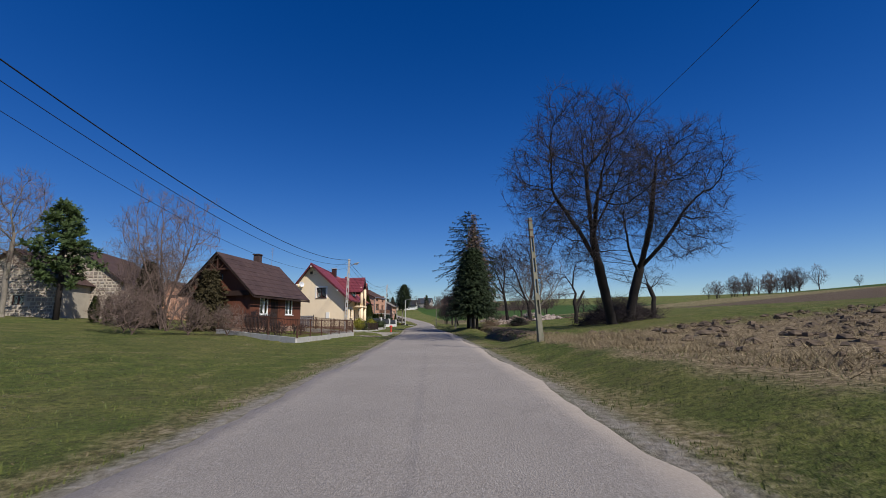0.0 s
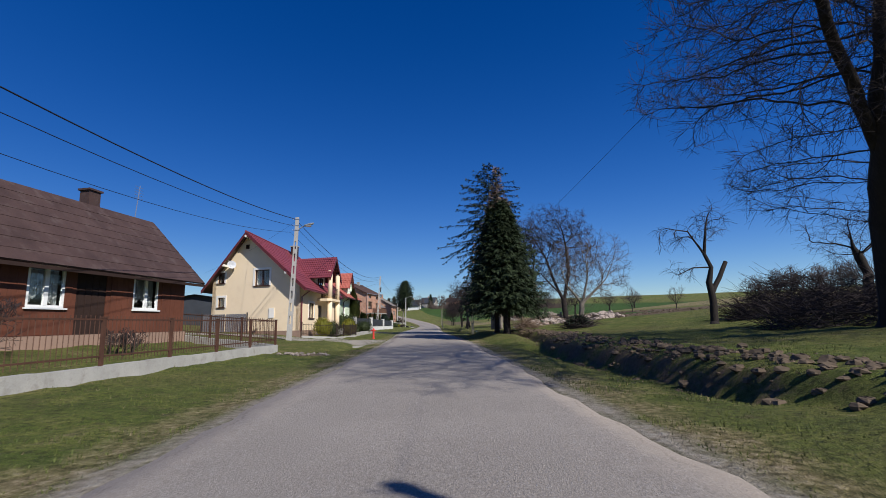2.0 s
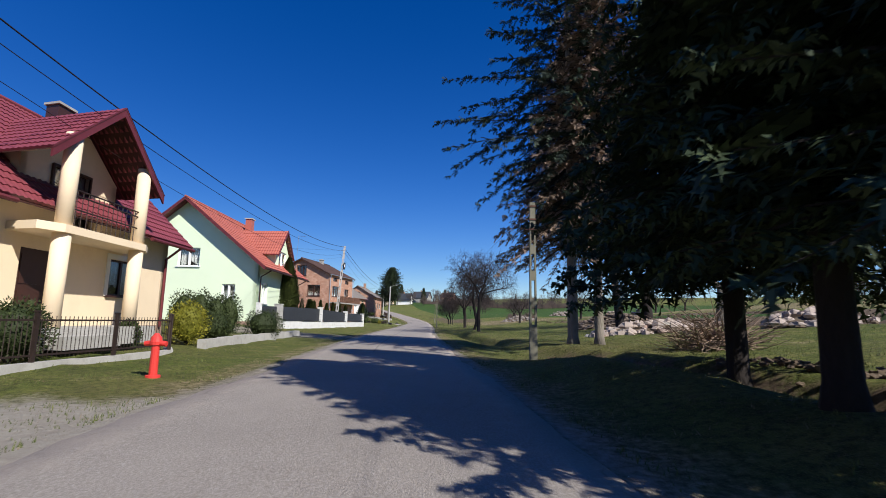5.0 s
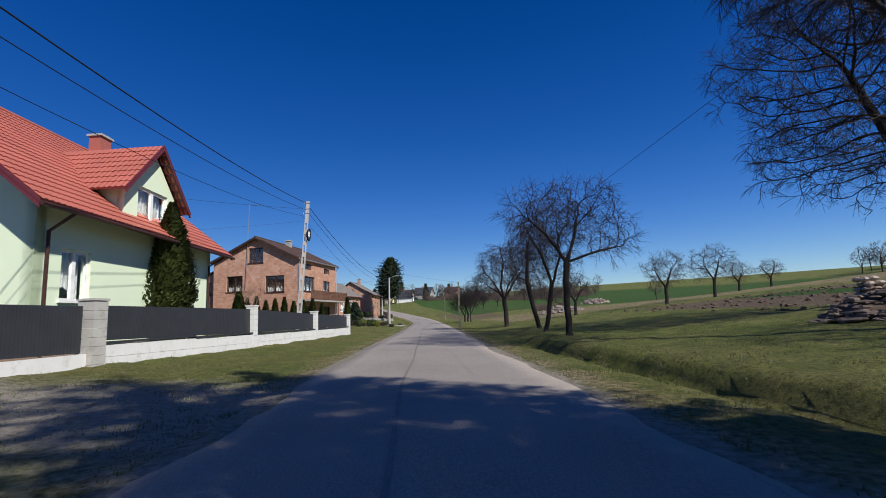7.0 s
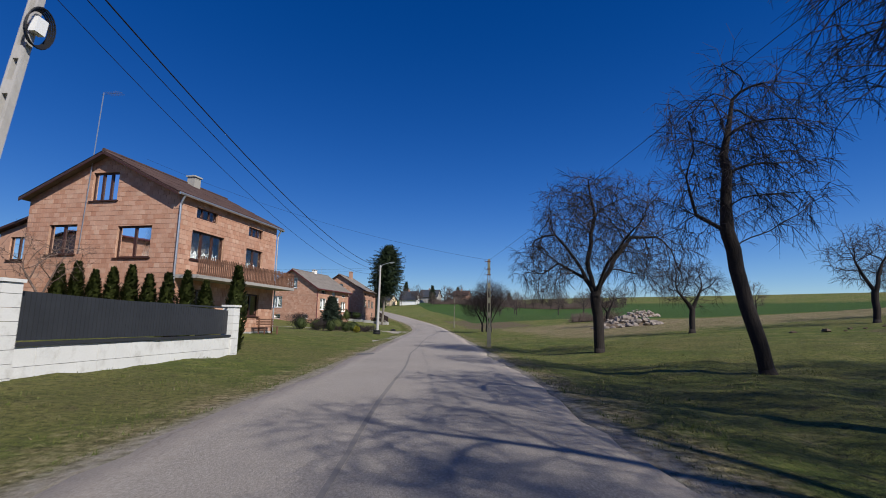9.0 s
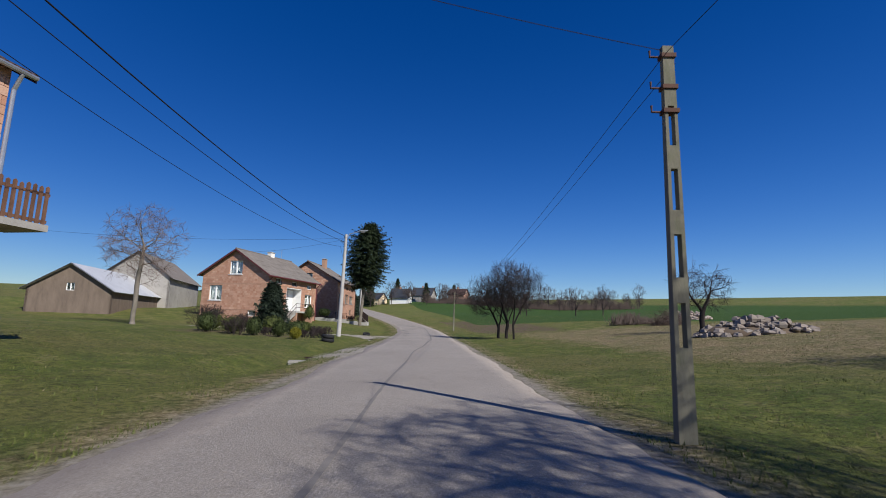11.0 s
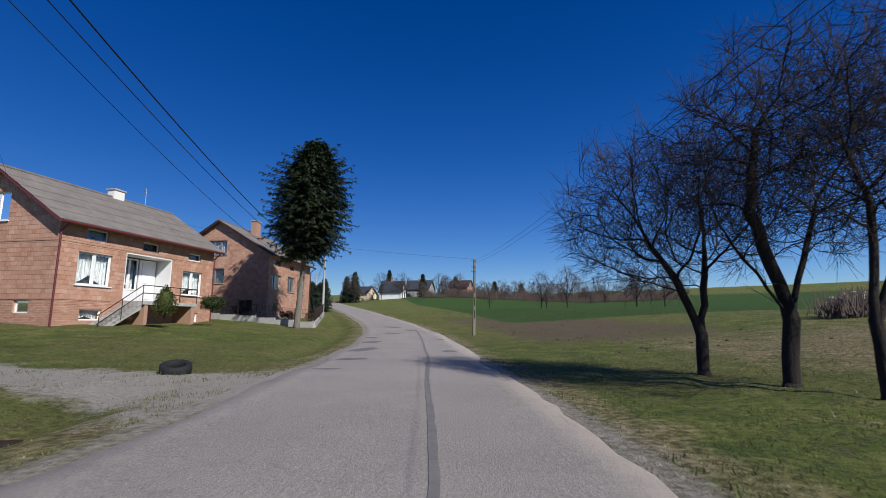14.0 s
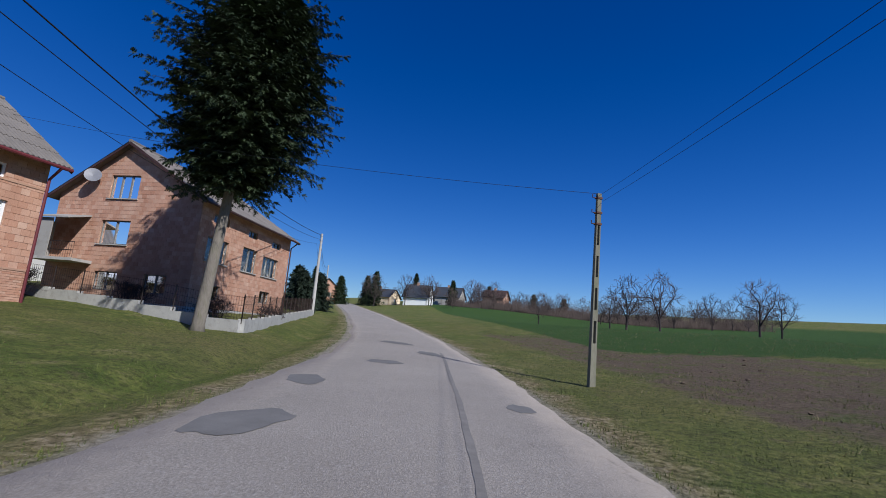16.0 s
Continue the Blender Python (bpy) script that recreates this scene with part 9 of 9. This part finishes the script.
# ---- rubble, brushwood, clods and grasses ----
def stone_heap(name, x, y, w, d, hgt, n, seed, label, mat="rubble", size=(0.12, 0.34), flat=False):
    rng = random.Random(seed)
    z = land_at(x, y)
    t = thing(name, (x, y, z), label, "stone heap")
    m = Mesh()
    made = 0
    for i in range(n):
        a, r = rng.uniform(0, 6.283), math.sqrt(rng.random())
        px, py = x + w * r * math.cos(a), y + d * r * math.sin(a)
        pz = land_at(px, py) + hgt * (1 - r * r) * rng.uniform(0.2, 1.0)
        s = rng.uniform(*size)
        mm = Mesh()
        sq = (rng.uniform(0.7, 1.4), rng.uniform(0.7, 1.4), rng.uniform(0.25, 0.5) if flat else rng.uniform(0.5, 0.9))
        mm.ball((px, py, pz), s, rng, 0.22, sq, 6, 4)
        if made < 120:
            part("stone", mm, M[mat], t)
            made += 1
        else:
            n0 = len(m.v)
            m.v += mm.v
            m.f += [tuple(k + n0 for k in f) for f in mm.f]
    base = Mesh()
    base.ball((x, y, z - 0.1), 1.0, rng, 0.08, (w * 0.9, d * 0.9, hgt * 0.5 + 0.1), 14, 8)
    part("earth", base, M["clod"], t, "earth between the stones", True)
    if m.v:
        part("stone_rest", m, M[mat], t, kind="stuff")


stone_heap("stone_heap", 9.5, 76.5, 3.2, 1.8, 0.7, 150, 1, "heap of broken stones and red bricks")
stone_heap("stone_heap", 14.5, 71.0, 2.2, 1.4, 0.8, 90, 2, "heap of pale broken stones at the field edge")
stone_heap("stone_scatter", -6.5, 39.8, 1.1, 0.5, 0.1, 40, 7, "scatter of grey broken stones in the grass", "fieldstone", (0.04, 0.1))
stone_heap("slab_heap", 11.6, 88.0, 3.3, 1.7, 1.1, 800, 3, "heap of flat broken slabs and roofing", "plank", (0.09, 0.26), True)


def ruin(x, y, length, tall, depth, seed, label, mat, size):
    """The stump of a fallen wall, laid of rough blocks, with a broken top."""
    rng = random.Random(seed)
    t = thing("ruined_wall", (x, y, land_at(x, y)), label, "ruin")
    m = Mesh()
    m.box(Frame(x, y, (1, 0), (0, 1)), 0.06, length - 0.06, 0.05, depth - 0.05, land_at(x, y) - 0.3, land_at(x, y) + tall * 0.55)
    part("core", m, M["clod"], t, "earthy core of the wall")
    w, h = size
    row, made, rest = 0, 0, Mesh()
    while row * h < tall:
        u = -rng.random() * w * 0.5
        while u < length:
            bw = w * rng.uniform(0.7, 1.3)
            broken = tall * (0.62 + 0.3 * math.sin(u * 1.3 + seed) + 0.14 * math.sin(u * 3.7))
            if row * h < broken:
                for v in (0.0, depth - 0.16):
                    mm = Mesh()
                    z = land_at(x + u, y) + row * h
                    mm.ball((x + u + bw / 2, y + v + 0.08 + rng.uniform(-0.03, 0.03), z + h / 2), 0.6, rng, 0.07, (bw * 0.86, 0.34, h * 0.86), 6, 4)
                    if made < 240:
                        part("stone", mm, M[mat], t)
                        made += 1
                    else:
                        k = len(rest.v)
                        rest.v += mm.v
                        rest.f += [tuple(q + k for q in f) for f in mm.f]
            u += bw
        row += 1
    if rest.v:
        part("stone_rest", rest, M[mat], t, kind="stuff")


ruin(12.4, 90.9, 2.6, 1.7, 0.5, 3, "dark stump of a ruined stone wall behind broken slabs", "rubble", (0.36, 0.2))
stone_heap("stone_heap", 12.3, 142.0, 3.4, 1.9, 1.0, 170, 4, "heap of grey fieldstones in the orchard", "fieldstone")
stone_heap("stone_heap", 32.0, 189.0, 3.6, 2.2, 1.5, 150, 6, "heap of pale fieldstones at the field edge")


def brush_pile(x, y, w, hgt, n, seed, label, mat="twig", green=False):
    rng = random.Random(seed)
    z = land_at(x, y)
    t = thing("brush_pile", (x, y, z), label, "brushwood")
    m = Mesh()
    for _ in range(n):
        a, r = rng.uniform(0, 6.283), math.sqrt(rng.random()) * w
        px, py = x + r * math.cos(a), y + r * 0.7 * math.sin(a)
        pz = land_at(px, py) + rng.uniform(0, hgt) * (1 - (r / w) ** 2)
        b = rng.uniform(0, 6.283)
        ln = rng.uniform(0.4, 1.5)
        d = Vector((math.cos(b), math.sin(b), rng.uniform(-0.2, 0.75))) * ln
        p = Vector((px, py, pz))
        q = p + d * 0.5 + Vector((rng.gauss(0, 0.08), rng.gauss(0, 0.08), rng.gauss(0, 0.08)))
        m.tube([p, q, p + d], [0.014, 0.01, 0.004], 3, False)
    part("tangle", m, M[mat], t, "tangled cut branches", kind="stuff")
    if green:
        m = Mesh()
        leaf_shell(m, (x, y, z), w * 0.9, w * 0.6, hgt * 0.5, 700, 0.16, rng, 0.3)
        part("foliage", m, M["needle_blue"], t)


brush_pile(13.4, 38.2, 3.2, 1.5, 1700, 1, "heap of cut brown branches under the tall trees")
brush_pile(15.9, 45.3, 3.0, 2.0, 2400, 2, "heap of cut brown branches beside a small tree")
brush_pile(8.0, 55.2, 1.0, 0.8, 420, 3, "small heap of cut conifer branches in the meadow", green=True)
brush_pile(5.6, 63.0, 0.9, 0.9, 380, 4, "small heap of dry branches behind the spruces", "larch")
brush_pile(18.5, 166.0, 1.8, 1.6, 900, 5, "tangled bare thicket at the field edge", "twig_red")


def scatter(name, spots, label, mat, category, shape):
    """Many small pieces in one mesh."""
    m = Mesh()
    for s in spots:
        shape(m, *s)
    ob = new(name, m.data(name, M[mat]))
    tagged(ob, label, category, kind="stuff")


def clods():
    rng = random.Random(21)
    spots = []
    for _ in range(320):
        y = rng.uniform(2, 26)
        x = float(road_x(y)) + HALF + rng.uniform(5, 22)
        spots.append((x, y, rng.uniform(0.06, 0.2)))
    for _ in range(45):
        y = rng.uniform(9, 26)
        x = float(road_x(y)) + HALF + rng.uniform(6, 22)
        spots.append((x, y, rng.uniform(0.12, 0.27)))
    for _ in range(420):
        y = rng.uniform(66, 118)
        x = float(road_x(y)) + HALF + rng.uniform(14, 34)
        spots.append((x, y, rng.uniform(0.06, 0.18)))
    for _ in range(620):
        y = rng.uniform(27, 60)
        x = float(road_x(y)) + HALF + rng.gauss(3.9, 0.5) + 1.1 * float(sstep(42, 50, y))
        spots.append((x, y, rng.uniform(0.03, 0.13)))
    for _ in range(70):
        y = rng.uniform(160, 200)
        x = float(road_x(y)) + HALF + rng.uniform(5, 14)
        spots.append((x, y, rng.uniform(0.03, 0.07)))
    scatter("earth_clods", spots, "brown clods of upturned earth", "clod", "earth", lambda m, x, y, s: m.ball((x, y, land_at(x, y) + s * 0.3), s, rng, 0.3, (1.2, 1.0, 0.6), 6, 4))


clods()


def blades(name, n, mat, seed, pick, h0, h1, w, label, lean=0.5):
    """Grass: single bent blades, thrown over the ground; pick gives offsets from the road line and y."""
    g = np.random.default_rng(seed)
    s, y, k = pick(g, n)
    x = road_x(y) + s
    z = land(x, y) + rough(x, y) - 0.01
    h = g.uniform(h0, h1, len(x)) * k
    a, b = g.uniform(0, 6.283, len(x)), g.uniform(0, 6.283, len(x))
    ww = w * g.uniform(0.6, 1.3, len(x))
    lx, ly = np.cos(b) * h * lean * g.uniform(0.2, 1, len(x)), np.sin(b) * h * lean * g.uniform(0.2, 1, len(x))
    p0 = np.stack([x - np.cos(a) * ww, y - np.sin(a) * ww, z], -1)
    p1 = np.stack([x + np.cos(a) * ww, y + np.sin(a) * ww, z], -1)
    p2 = np.stack([x + lx, y + ly, z + h], -1)
    v = np.stack([p0, p1, p2], 1).reshape(-1, 3)
    me = bpy.data.meshes.new(name)
    me.vertices.add(len(v))
    me.vertices.foreach_set("co", v.astype(np.float32).ravel())
    me.loops.add(len(v))
    me.loops.foreach_set("vertex_index", np.arange(len(v), dtype=np.int32))
    me.polygons.add(len(v) // 3)
    me.polygons.foreach_set("loop_start", np.arange(0, len(v), 3, dtype=np.int32))
    me.update()
    me.validate()
    me.materials.append(M[mat])
    tagged(new(name, me), label, "grass", kind="stuff")


def verge(side_sign, y0, y1, u0, u1, power=1.6, clump=True):
    def pick(g, n):
        y = g.uniform(y0, y1, n)
        u = u0 + (u1 - u0) * g.random(n) ** power
        k = np.ones(n)
        if clump:
            c = np.sin(y * 1.7 + np.sin(u * 2.3)) * np.sin(u * 1.9 + np.cos(y * 1.1)) + 0.6 * np.sin(y * 5.1 + u * 3.7)
            keep = g.random(n) < np.clip(0.55 + 0.5 * c, 0.08, 1)
            y, u, k = y[keep], u[keep], (0.8 + 0.35 * c)[keep]
        return side_sign * (HALF + u), y, np.clip(k, 0.4, 1.6)
    return pick


blades("verge_grass", 170000, "grass", 1, verge(-1, -2, 215, 0.25, 9), 0.025, 0.075, 0.008, "short spring grass on the verge")
blades("verge_grass", 150000, "grass", 2, verge(1, -2, 215, 0.25, 8), 0.025, 0.075, 0.008, "short spring grass on the verge")
blades("meadow_grass", 60000, "grass", 3, verge(1, 20, 215, 5, 26, 1.0), 0.03, 0.075, 0.01, "tufts of meadow grass")
blades("meadow_grass", 40000, "grass", 4, verge(-1, -2, 215, 7, 24, 1.0), 0.03, 0.07, 0.01, "tufts of meadow grass")
blades("dry_grass", 9000, "straw", 5, verge(1, 14, 24, 2.2, 6.5, 1.2), 0.1, 0.4, 0.005, "tall bleached dry grass on the verge", 0.95)
blades("dry_grass", 6500, "straw", 10, verge(1, 3, 15, 3.2, 6.0, 1.0), 0.05, 0.24, 0.005, "bleached dry stalks along the rough strip", 0.95)
blades("dry_grass", 42000, "straw", 6, verge(1, 1, 27, 3.2, 24, 1.0), 0.05, 0.22, 0.014, "trampled dry grass on rough soil", 2.2)
blades("dry_grass", 26000, "straw", 7, verge(1, 130, 205, 3, 26, 1.0), 0.03, 0.13, 0.008, "dry bleached grass by the field", 1.0)
blades("dry_grass", 16000, "straw", 8, verge(1, 27, 130, 0.4, 4.5, 1.0), 0.02, 0.08, 0.006, "dry grass along the ditch", 1.0)
blades("dry_grass", 14000, "straw", 9, verge(-1, -2, 215, 0.2, 7, 1.2), 0.02, 0.06, 0.006, "dry grass stalks in the verge", 1.2)


def kerb_piece():
    f = upright(-2.2, 142.4, land_at(-2.2, 142.4), 7)
    m = Mesh()
    for k in (1,):
        m.prism([f(-0.06, k * 0.98 - 1.5, -0.1), f(0.06, k * 0.98 - 1.5, -0.1), f(0.06, k * 0.98 - 0.53, -0.1), f(-0.06, k * 0.98 - 0.53, -0.1)], [f(-0.04, k * 0.98 - 1.5, 0.02), f(0.035, k * 0.98 - 1.5, 0.02), f(0.035, k * 0.98 - 0.53, 0.03), f(-0.04, k * 0.98 - 0.53, 0.03)])
    solid("kerb_edging", m, M["clod"], (-2.2, 142.4, land_at(-2.2, 142.4)), "weathered concrete kerb stone in the grass", "kerb")


kerb_piece()
